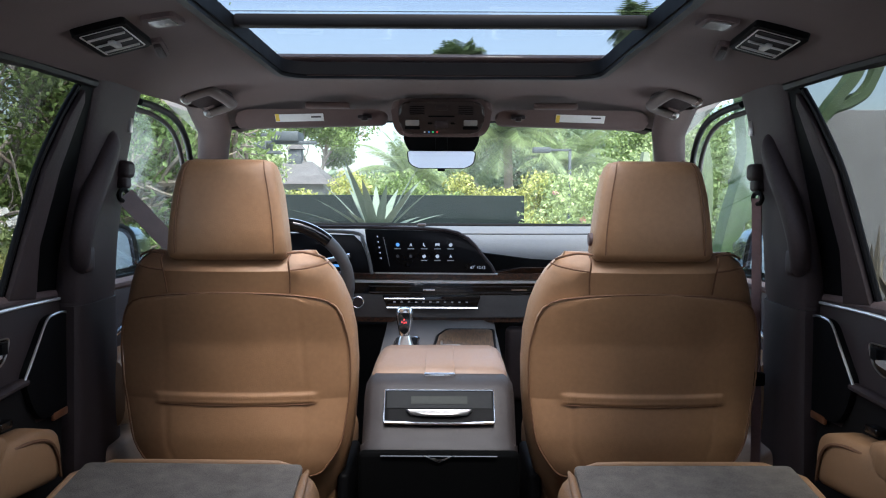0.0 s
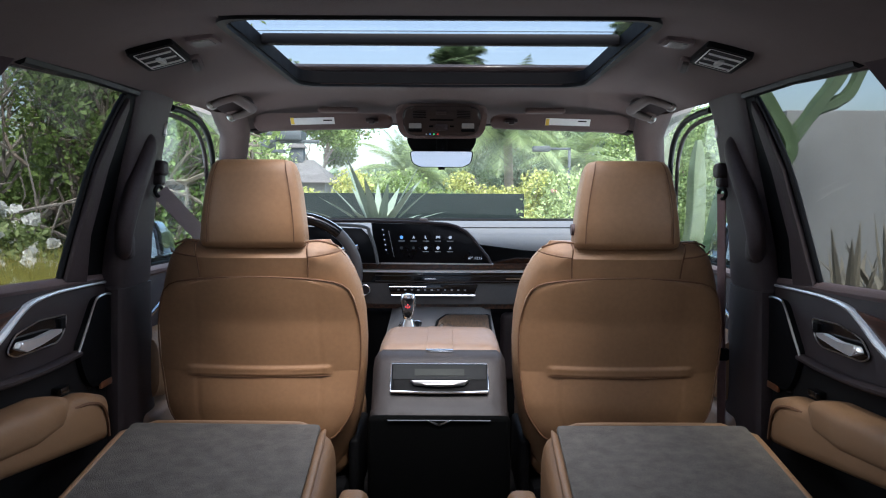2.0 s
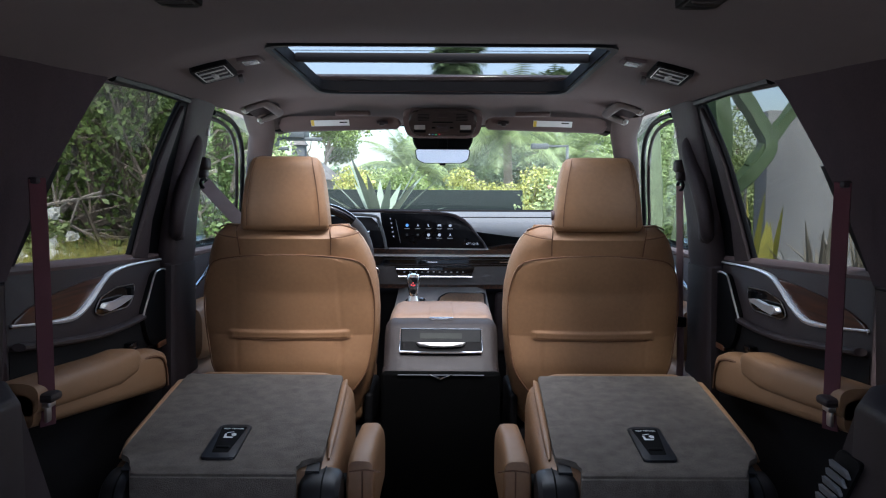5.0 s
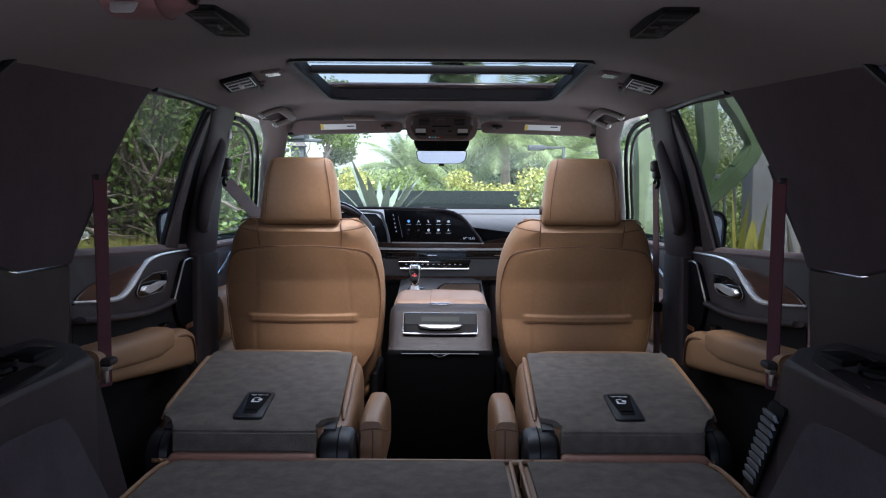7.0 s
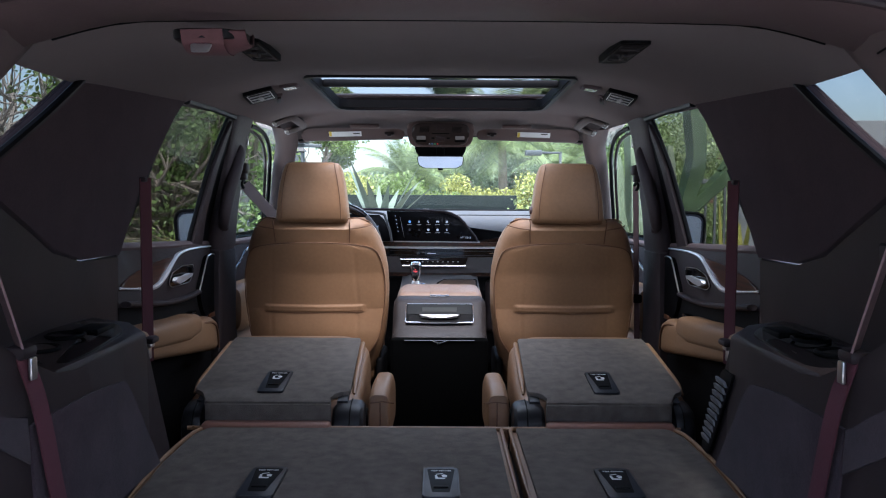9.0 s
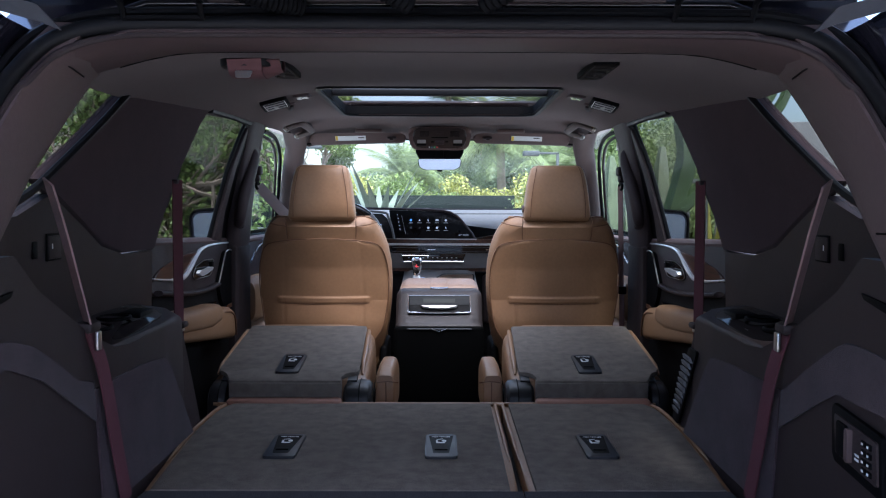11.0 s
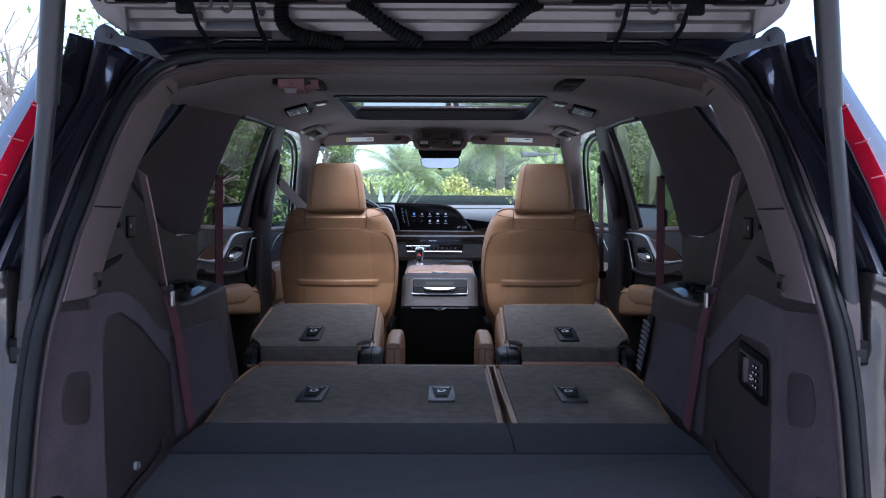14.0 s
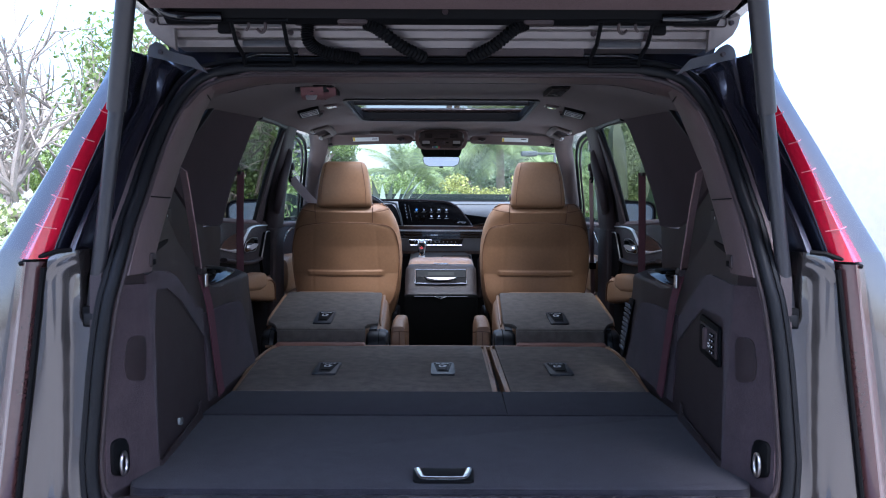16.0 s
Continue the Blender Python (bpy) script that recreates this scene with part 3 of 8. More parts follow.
# ---- pillars and rear side trim ----
def build_b_pillar(s):
    rings = []
    for z, y0, y1, x, d in ((0.56, 1.61, 1.90, 0.728, 0.09), (0.80, 1.62, 1.87, 0.724, 0.085), (1.05, 1.625, 1.84, 0.720, 0.08), (1.283, 1.630, 1.832, 0.719, 0.06), (1.289, 1.625, 1.834, 0.716, 0.06), (1.40, 1.615, 1.822, 0.704, 0.06), (1.57, 1.605, 1.823, 0.680, 0.055), (1.68, 1.60, 1.822, 0.660, 0.05), (1.725, 1.595, 1.83, 0.648, 0.05)):
        cy, hy = (y0 + y1) / 2, (y1 - y0) / 2
        rings.append([(s * (x + d / 2 - math.copysign(abs(math.cos(a)) ** 0.5, math.cos(a)) * d / 2), cy + math.copysign(abs(math.sin(a)) ** 0.5, math.sin(a)) * hy, z) for a in [2 * math.pi * k / 24 for k in range(24)]])
    t = tagged(part("pillar_trim", loft(rings), PILLAR), "dark taupe plastic trim on the middle door pillar", "pillar trim", kind="structure")
    low = []
    for z, y0, y1, x, d in ((0.57, 1.608, 1.902, 0.724, 0.06), (0.80, 1.618, 1.872, 0.720, 0.06), (1.05, 1.622, 1.842, 0.716, 0.06), (1.276, 1.627, 1.834, 0.7155, 0.05)):
        cy, hy = (y0 + y1) / 2, (y1 - y0) / 2
        low.append([(s * (x + d / 2 - math.copysign(abs(math.cos(a)) ** 0.5, math.cos(a)) * d / 2), cy + math.copysign(abs(math.sin(a)) ** 0.5, math.sin(a)) * hy, z) for a in [2 * math.pi * k / 24 for k in range(24)]])
    part("lower_cover", loft(low), DARK, t, "darker lower pillar cover")
    part("airbag_tag", rbox(s * 0.662, s * 0.672, 1.775, 1.790, 1.632, 1.664, 0.003), SATIN, t)
    return t


def build_pillar_handle(s):
    t = thing("pillar_handle", "brown plastic grab handle on the door pillar", "grab handle", "pillar handles")
    p = smooth_path([(s * 0.690, 1.712, 1.618), (s * 0.676, 1.695, 1.605), (s * 0.676, 1.665, 1.56), (s * 0.686, 1.622, 1.49), (s * 0.696, 1.600, 1.425), (s * 0.706, 1.612, 1.382), (s * 0.722, 1.650, 1.358)], 6)
    part("grip", tube(p, [0.022 + 0.005 * math.sin(math.pi * k / (len(p) - 1)) for k in range(len(p))], 14, flat=0.8, flat_axis=(1, 0, 0)), PILLAR, t)
    # dark plate puts the shade between grip and pillar into colour
    rec = [(1.655, 1.40), (1.70, 1.42), (1.735, 1.50), (1.745, 1.585), (1.712, 1.592), (1.672, 1.50)]
    part("recess_plate", slab(rounded(rec, 0.012), lambda u, v, w: (s * (lerp(v, [1.40, 1.57, 1.68], [0.710, 0.682, 0.662]) + 0.004 - w), u, v), 0.006, 0.002), RUBBER, t, "dark plate for the shade behind the grip")
    for y, z, x in ((1.705, 1.608, 0.690), (1.655, 1.372, 0.722)):
        part("foot", rbox(s * (x - 0.022), s * (x + 0.02), y - 0.022, y + 0.02, z - 0.03, z + 0.026, 0.012, 3), PILLAR, t)
    return t


def belt_strip(path, width, across, thick=0.0016):
    """Webbing along a path, its width along the vector across."""
    path = [Vector(p) for p in path]
    ac = Vector(across).normalized()
    rings = []
    for i, p in enumerate(path):
        d = (path[min(i + 1, len(path) - 1)] - path[max(i - 1, 0)]).normalized()
        w = (ac - d * ac.dot(d)).normalized()
        nrm = d.cross(w)
        rings.append([p + w * width / 2 - nrm * thick, p + w * width / 2 + nrm * thick, p - w * width / 2 + nrm * thick, p - w * width / 2 - nrm * thick])
    return loft(rings)


def build_front_belt(s):
    t = thing("front_seat_belt", "dusty pink front seat belt hanging at the pillar" if s > 0 else "grey front seat belt pulled across to the seat", "seat belt", "front seat belts")
    part("height_slider", join(rbox(s * 0.662, s * 0.700, 1.752, 1.800, 1.535, 1.572, 0.010, 3), rbox(s * 0.668, s * 0.695, 1.756, 1.792, 1.512, 1.54, 0.008, 3)), DARK, t)
    part("guide_loop", tube([(s * 0.674, 1.755 + 0.026 * math.cos(a), 1.498 + 0.012 * math.sin(a)) for a in [2 * math.pi * k / 16 for k in range(16)]], 0.005, 6, closed=True), BLACK, t)
    if s > 0:
        part("webbing", belt_strip(smooth_path([(s * 0.672, 1.755, 1.498), (s * 0.676, 1.755, 1.36), (s * 0.682, 1.760, 1.15), (s * 0.686, 1.76, 1.05), (s * 0.690, 1.76, 0.80), (s * 0.70, 1.76, 0.57)], 5), 0.022, (-0.75, 1, 0)), mat("rose_webbing", (0.2, 0.12, 0.115), 0.8, grain=0.4, gscale=900), t)
        part("stopper", rbox(s * 0.670, s * 0.700, 1.745, 1.785, 1.095, 1.125, 0.006), BLACK, t)
    else:
        part("webbing", belt_strip([(s * 0.672, 1.755, 1.498), (s * 0.60, 1.77, 1.415), (s * 0.52, 1.79, 1.33)], 0.040, (0, 0.3, 1)), BELT_GREY, t)
    return t


def build_a_pillar(s):
    rings = []
    for x, y, z, w, d in ((0.60, 2.10, 1.745, 0.09, 0.10), (0.622, 2.28, 1.676, 0.065, 0.092), (0.664, 2.40, 1.56, 0.055, 0.085), (0.708, 2.54, 1.43, 0.05, 0.08), (0.752, 2.70, 1.29, 0.055, 0.08)):
        rings.append([(s * (x + math.cos(a) * d / 2), y + math.sin(a) * w / 2, z + math.sin(a) * w * 0.35) for a in [2 * math.pi * k / 16 for k in range(16)]])
    return tagged(part("pillar_trim", loft(rings), HEADLINER), "taupe trim on the windscreen pillar", "pillar trim", kind="structure")


mirrored(build_b_pillar), mirrored(build_pillar_handle), mirrored(build_front_belt), mirrored(build_a_pillar)


def quarter_x(z):
    return lerp(z, [0.9, 1.20, 1.45, 1.66, 1.72], [0.742, 0.742, 0.722, 0.682, 0.662])


def build_quarter_trim(s):
    to3 = lambda u, v, w: (s * (quarter_x(v) + 0.03 - w), u, v)
    # wide pillar between rear door and rear side window
    up = [(1.10, 1.712), (1.05, 1.66), (0.998, 1.60), (0.940, 1.53), (0.888, 1.46), (0.848, 1.40), (0.802, 1.322), (0.60, 1.325), (0.47, 1.352), (0.375, 1.400), (0.225, 1.466), (0.168, 1.487), (0.30, 1.560), (0.36, 1.598), (0.42, 1.637), (0.465, 1.668), (0.50, 1.690), (0.80, 1.700)]
    a = tagged(part("pillar_trim", slab(up, to3, 0.03, 0.006), mat("dark_suede_pillar", (0.056, 0.037, 0.041), 0.9, var=0.14, scale=15, grain=0.4, gscale=700, sheen=0.05, spec=0.15)), "wide dark pillar trim behind the rear door", "pillar trim", kind="structure")
    lo = [(0.798, 1.318), (0.79, 1.02), (-0.25, 1.02), (-0.25, 1.40), (0.10, 1.42), (0.221, 1.460), (0.372, 1.394), (0.468, 1.347), (0.60, 1.320)]
    b = tagged(part("side_trim", slab(lo, lambda u, v, w: (s * (quarter_x(v) + 0.034 - w), u, v), 0.03, 0.0012), DARK), "charcoal plastic trim under the rear side window", "side trim", kind="structure")
    so = part("socket_surround", rbox(s * 0.7275, s * 0.736, 0.208, 0.264, 1.334, 1.386, 0.002), BLACK, b)
    part("socket_cover", rbox(s * 0.7255, s * 0.730, 0.212, 0.260, 1.338, 1.382, 0.002), DARK, so)
    part("socket_mark", rbox(s * 0.7250, s * 0.7256, 0.222, 0.226, 1.357, 1.367, 0), WHITE_PRINT, so)
    part("belt_slot", rbox(s * 0.7275, s * 0.733, 0.155, 0.172, 1.342, 1.374, 0.002), BLACK, b)
    # rear side window
    g = tagged(part("window", sheet(lambda u, v: (s * (quarter_x(v) + 0.02), u, v), np.linspace(-0.20, 0.62, 5), np.linspace(1.36, 1.68, 4), (s * 0.004, 0, 0)), PRIVACY), "dark privacy glass in the rear side window", "window", kind="structure")
    part("window_seal", tube(smooth_path([(s * (quarter_x(z) - 0.004), y, z) for y, z in ((0.475, 1.675), (0.365, 1.600), (0.215, 1.512), (0.14, 1.470), (0.06, 1.440))], 4), 0.008, 8), RUBBER, g)
    # outer body skin around the windows
    return a


def build_d_pillar(s):
    """The trim beside the rear opening, from roof to floor: upper taupe strip and its lower dark continuation."""
    zs = [1.272, 1.30, 1.374, 1.48, 1.589, 1.635, 1.66]
    ob_x = {1.272: 0.566, 1.30: 0.564, 1.374: 0.558, 1.48: 0.545, 1.589: 0.521, 1.635: 0.488, 1.66: 0.448}
    rings = []
    for z in zs:
        x, y = ob_x[z], open_y(z)
        dx = lerp(z, [1.27, 1.37, 1.48, 1.6, 1.66], [-0.010, -0.006, 0.008, 0.030, 0.095])
        dy = lerp(z, [1.27, 1.37, 1.447, 1.515, 1.6, 1.66], [0.10, 0.12, 0.145, 0.17, 0.23, 0.30])
        k = [(x - 0.002, y + 0.004), (x - 0.006, y + 0.02), (x + dx * 0.35 - 0.006, y + dy * 0.45), (x + dx * 0.8 - 0.004, y + dy * 0.85), (x + dx, y + dy), (x + dx + 0.06, y + dy + 0.05), (x + 0.05, y + 0.0)]
        rings.append([(s * a, b, z + (0.02 if z > 1.65 else 0)) for a, b in k])
    t = tagged(part("pillar_trim", loft(rings), TRIM, sharp=50), "taupe trim on the rear pillar beside the tailgate opening", "pillar trim", kind="structure")
    part("trim_joint", tube([(s * 0.5495, -0.400, 1.4145), (s * 0.5435, -0.36, 1.413), (s * 0.5430, -0.310, 1.412)], 0.0013, 6), BLACK, t)
    part("trim_joint", tube([(s * 0.4895, -0.255, 1.631), (s * 0.498, -0.19, 1.629), (s * 0.509, -0.13, 1.627)], 0.0014, 6), BLACK, t)
    return t


def cargo_x(y, z=1.0):
    """The wall's inner face: two planes that meet behind the belt."""
    if y < -0.37:
        return 0.564 + 0.25 * (-0.37 - y) + 0.05 * (z - 1.0)
    return lerp(y, [-0.37, -0.1, 0.09, 0.22, 0.5, 0.75], [0.564, 0.581, 0.593, 0.585, 0.582, 0.600]) + 0.05 * (z - 1.0)


def build_cargo_side(s):
    t = thing("cargo_side_panel", "dark cargo side panel with suede inserts and seat switches" if s > 0 else "dark cargo side panel with suede inserts and cup shelf", "side panel", "cargo side panels")
    def to3(lift):
        return lambda u, v, w: (s * (cargo_x(u, v) + 0.02 - lift - w), u, v)
    base_a = [(0.715, 0.86), (0.572, 1.160), (0.552, 1.182), (0.42, 1.180), (0.25, 1.172), (0.18, 1.180), (0.09, 1.220), (0.09, 0.86)]
    base_b = [(0.09, 0.86), (0.09, 1.220), (-0.02, 1.275), (-0.10, 1.315), (-0.173, 1.372), (-0.30, 1.372), (-0.37, 1.372), (-0.37, 0.86)]
    base_c = [(-0.37, 0.86), (-0.37, 1.372), (-0.425, 1.372), (-0.495, 1.272), (-0.515, 1.10), (-0.53, 0.86)]
    def curved(poly, lift, depth, mt, name, label="", r=0.0015, parent=t):
        return part(name, slab(poly, to3(lift), depth, r), mt, parent, label, sharp=30)
    curved(base_a, 0.0, 0.02, DARK, "body", r=0)
    curved(base_b, 0.0, 0.02, DARK, "body", r=0)
    curved(base_c, 0.0, 0.02, DARK, "body", r=0)
    front = rounded([(0.605, 0.90), (0.452, 1.092), (0.430, 1.112), (0.355, 1.120), (0.275, 1.124), (0.092, 1.122), (0.092, 0.90)], [0, 0.03, 0.03, 0.02, 0.02, 0, 0])
    curved(front, 0.02, 0.004, SUEDE, "suede_insert", "grey-brown suede insert")
    rear = [(0.088, 1.122), (0.07, 1.130), (-0.03, 1.185), (-0.099, 1.225), (-0.15, 1.247), (-0.19, 1.250), (-0.346, 1.244), (-0.37, 1.246), (-0.37, 0.88), (-0.360, 0.88), (-0.348, 0.977), (-0.328, 1.10), (-0.310, 1.160), (-0.285, 1.175), (-0.136, 1.170), (-0.05, 1.128), (0.088, 1.055)]
    if s < 0:
        rear = [(0.088, 1.135), (0.017, 1.152), (-0.069, 1.203), (-0.14, 1.238), (-0.209, 1.257), (-0.313, 1.265), (-0.37, 1.262), (-0.37, 0.88), (-0.362, 0.88), (-0.352, 1.012), (-0.340, 1.128), (-0.318, 1.208), (-0.300, 1.224), (-0.222, 1.222), (-0.111, 1.180), (0.037, 1.094), (0.088, 1.065)]
    curved(rear, 0.02, 0.004, SUEDE, "suede_surround", "grey-brown suede surround")
    curved([(-0.37, 1.246), (-0.498, 1.254), (-0.512, 1.10), (-0.526, 0.88), (-0.37, 0.88)], 0.02, 0.004, SUEDE, "suede_surround", "grey-brown suede surround", r=0)
    curved([(0.0, 0.865), (-0.02, 0.93), (-0.04, 0.905), (-0.368, 0.897), (-0.368, 0.865)], 0.026, 0.004, DARK, "kick_strip")
    # grip recess, coat hook notch, tie-down
    rec = part("grip_recess", slab(rounded([(-0.385, 1.148), (-0.440, 1.153), (-0.456, 1.105), (-0.452, 1.074), (-0.396, 1.060)], 0.018), lambda u, v, w: (s * (cargo_x(u, v) - 0.0035 - w), u, v), 0.003, 0.001), DARK, t)
    part("notch", slab([(-0.19, 1.324), (-0.33, 1.312), (-0.385, 1.300), (-0.385, 1.290), (-0.33, 1.296), (-0.20, 1.316)], lambda u, v, w: (s * (cargo_x(u, v) - w), u, v), 0.004), BLACK, t)
    hk = part("bag_hook", rbox(s * (cargo_x(-0.375) - 0.016), s * (cargo_x(-0.375) + 0.004), -0.405, -0.375, 1.280, 1.308, 0.006), DARK, t)
    part("hook_hole", rbox(s * (cargo_x(-0.375) - 0.018), s * (cargo_x(-0.375)), -0.398, -0.382, 1.284, 1.296, 0.003), BLACK, hk)
    tie = part("tie_down_plate", slab(rounded([(-0.466, 0.972), (-0.510, 0.976), (-0.514, 0.912), (-0.466, 0.902)], 0.016), lambda u, v, w: (s * (cargo_x(u, v) - 0.0035 - w), u, v), 0.006, 0.003), BLACK, t)
    part("tie_down_ring", tube([(s * (cargo_x(-0.49) - 0.018), -0.492 + 0.013 * math.cos(a), 0.930 + 0.020 * math.sin(a)) for a in [2 * math.pi * k / 20 for k in range(20)]], 0.0032, 8, closed=True), SATIN, tie, "chrome tie-down ring")
    # cup holder shelf
    top = [(cargo_x(0.55, 1.18) - 0.004, 0.560, 1.184), (cargo_x(0.42, 1.18) - 0.002, 0.42, 1.186), (cargo_x(0.2, 1.17) + 0.002, 0.19, 1.178), (0.742, 0.19, 1.188), (0.742, 0.45, 1.204), (0.742, 0.660, 1.200), (0.650, 0.640, 1.192)]
    bm = bmesh.new()
    a = [bm.verts.new((s * x, y, z)) for x, y, z in top]
    b = [bm.verts.new((s * (x - 0.006), y, 0.80)) for x, y, z in top]
    bm.faces.new(a)
    for i in range(len(a)):
        j = (i + 1) % len(a)
        bm.faces.new((a[i], a[j], b[j], b[i]))
    bmesh.ops.bevel(bm, geom=[e for e in bm.edges if abs(e.verts[0].co.z - e.verts[1].co.z) < 0.08], offset=0.012, segments=3, profile=0.5, affect="EDGES")
    shelf = part("shelf", bm, DARK, t)
    tray = part("cup_tray", slab(rounded([(0.662, 0.590), (0.616, 0.51), (0.606, 0.34), (0.615, 0.235), (0.728, 0.235), (0.728, 0.61)], 0.03, 5), lambda u, v, w: (s * u, v, lerp(v, [0.24, 0.45, 0.60], [1.180, 1.192, 1.190]) + 0.09 * (u - 0.690) + w), 0.008, 0.004), GLOSS_BLACK, shelf)
    for y in (0.32, 0.42):
        zt = lerp(y, [0.24, 0.45, 0.60], [1.192, 1.206, 1.202]) - 0.005
        part("cup_ring", tube([(s * (0.690 + 0.032 * math.cos(a)), y + 0.036 * math.sin(a), zt) for a in [2 * math.pi * k / 24 for k in range(24)]], 0.004, 6, closed=True), BLACK, tray)
    part("phone_slot", rbox(s * 0.655, s * 0.705, 0.48, 0.56, 1.190, 1.2005, 0.003), BLACK, tray)
    slat_grey = mat("grey_louvre_plastic", (0.17, 0.17, 0.175), 0.5, metal=0.2, var=0.1)
    # air outlet louvres at the front end
    if s > 0:
        v = part("vent_frame", slab(rounded([(0.600, 1.106), (0.520, 1.108), (0.655, 0.905), (0.722, 0.905)], 0.012), to3(0.02), 0.006, 0.003), BLACK, t)
        for k in range(10):
            f = (k + 0.6) / 10.4
            y, z = 0.566 + f * 0.124, 1.092 - f * 0.172
            bm = slab([(-0.028, -0.005), (0.026, -0.002), (0.022, 0.009), (-0.024, 0.007)], lambda u, vv, w: (s * (cargo_x(y) - 0.006 - w - 0.3 * vv), y + u, z + vv), 0.006, 0.001)
            part("louvre", bm, slat_grey, v)
        # power switch module
        sw = part("switch_module", slab(rounded([(-0.135, 1.158), (-0.292, 1.150), (-0.308, 1.070), (-0.150, 1.078)], 0.008), to3(0.022), 0.006, 0.003), BLACK, t)
        part("module_panel", slab(rounded([(-0.152, 1.146), (-0.285, 1.140), (-0.296, 1.085), (-0.165, 1.092)], 0.004), to3(0.028), 0.003, 0.001), DARK, sw)
        part("outlet_cover", slab(rounded([(-0.168, 1.140), (-0.200, 1.139), (-0.206, 1.094), (-0.176, 1.095)], 0.004), to3(0.031), 0.004, 0.0015), BLACK, sw)
        part("seat_key", slab(rounded([(-0.203, 1.138), (-0.215, 1.138), (-0.221, 1.093), (-0.209, 1.093)], 0.003), to3(0.031), 0.007, 0.002), TRIM, sw)
        for i in range(2):
            for j in range(4):
                y, z = -0.252 - 0.016 * i - j * 0.002, 1.130 - j * 0.0115
                part("seat_key", slab([(y + 0.005, z + 0.0035), (y - 0.006, z + 0.0035), (y - 0.007, z - 0.0035), (y + 0.004, z - 0.0035)], to3(0.031), 0.003, 0.001), BLACK, sw)
                part("key_mark", slab([(y + 0.002, z + 0.0015), (y - 0.003, z + 0.0015), (y - 0.003, z - 0.0015), (y + 0.002, z - 0.0015)], to3(0.034), 0.0006), WHITE_PRINT, sw)
        for z in (1.102, 1.108):
            part("key_mark", slab([(-0.228, z + 0.0018), (-0.240, z + 0.0018), (-0.241, z - 0.0012), (-0.229, z - 0.0012)], to3(0.031), 0.0008), WHITE_PRINT, sw)
    else:
        part("cargo_lamp", slab(rounded([(-0.178, 0.931), (-0.206, 0.937), (-0.210, 0.922), (-0.184, 0.916)], 0.005), to3(0.022), 0.005, 0.002), LENS, t, "small cargo lamp lens")
    return t


def build_rear_belts(s):
    t = thing("second_row_belt", "burgundy second row seat belt hanging from the pillar trim", "seat belt", "rear seat belts")
    part("guide", rbox(s * 0.658, s * 0.674, 0.760, 0.780, 1.488, 1.500, 0.004), DARK, t)
    part("webbing", belt_strip(smooth_path([(s * 0.662, 0.77, 1.497), (s * 0.671, 0.795, 1.36), (s * 0.676, 0.81, 1.20), (s * 0.679, 0.818, 1.07)], 4), 0.028, (-s * 0.75, 1, 0)), BELT, t)
    part("latch", join(rbox(s * 0.668, s * 0.675, 0.795, 0.813, 1.080, 1.108, 0.003), rbox(s * 0.662, s * 0.682, 0.792, 0.818, 1.106, 1.118, 0.004)), SATIN, t)
    part("latch_cover", rbox(s * 0.654, s * 0.692, 0.784, 0.828, 1.116, 1.132, 0.007), DARK, t)
    u = thing("third_row_belt", "burgundy third row seat belt, paler above its latch, beside the cargo panel", "seat belt", "rear seat belts")
    part("webbing", belt_strip(smooth_path([(s * 0.590, -0.075, 1.478), (s * 0.594, -0.02, 1.400), (s * 0.600, 0.045, 1.300), (s * 0.605, 0.088, 1.236)], 4), 0.030, (-s * 0.9, -1, 0)), mat("pale_belt", (0.27, 0.17, 0.165), 0.8, grain=0.4, gscale=900), u)
    part("lower_webbing", belt_strip(smooth_path([(s * 0.603, 0.088, 1.232), (s * 0.584, 0.10, 1.15), (s * 0.575, 0.125, 1.02), (s * 0.568, 0.15, 0.905)], 4), 0.034, (-s * 0.15, 1, 0)), BELT, u)
    part("latch_cover", rbox(s * 0.590, s * 0.625, 0.07, 0.115, 1.220, 1.240, 0.008), DARK, u)
    part("latch", rbox(s * 0.583, s * 0.590, 0.078, 0.096, 1.190, 1.224, 0.003), SATIN, u)
    return t


mirrored(build_quarter_trim), mirrored(build_d_pillar), mirrored(build_cargo_side), mirrored(build_rear_belts)


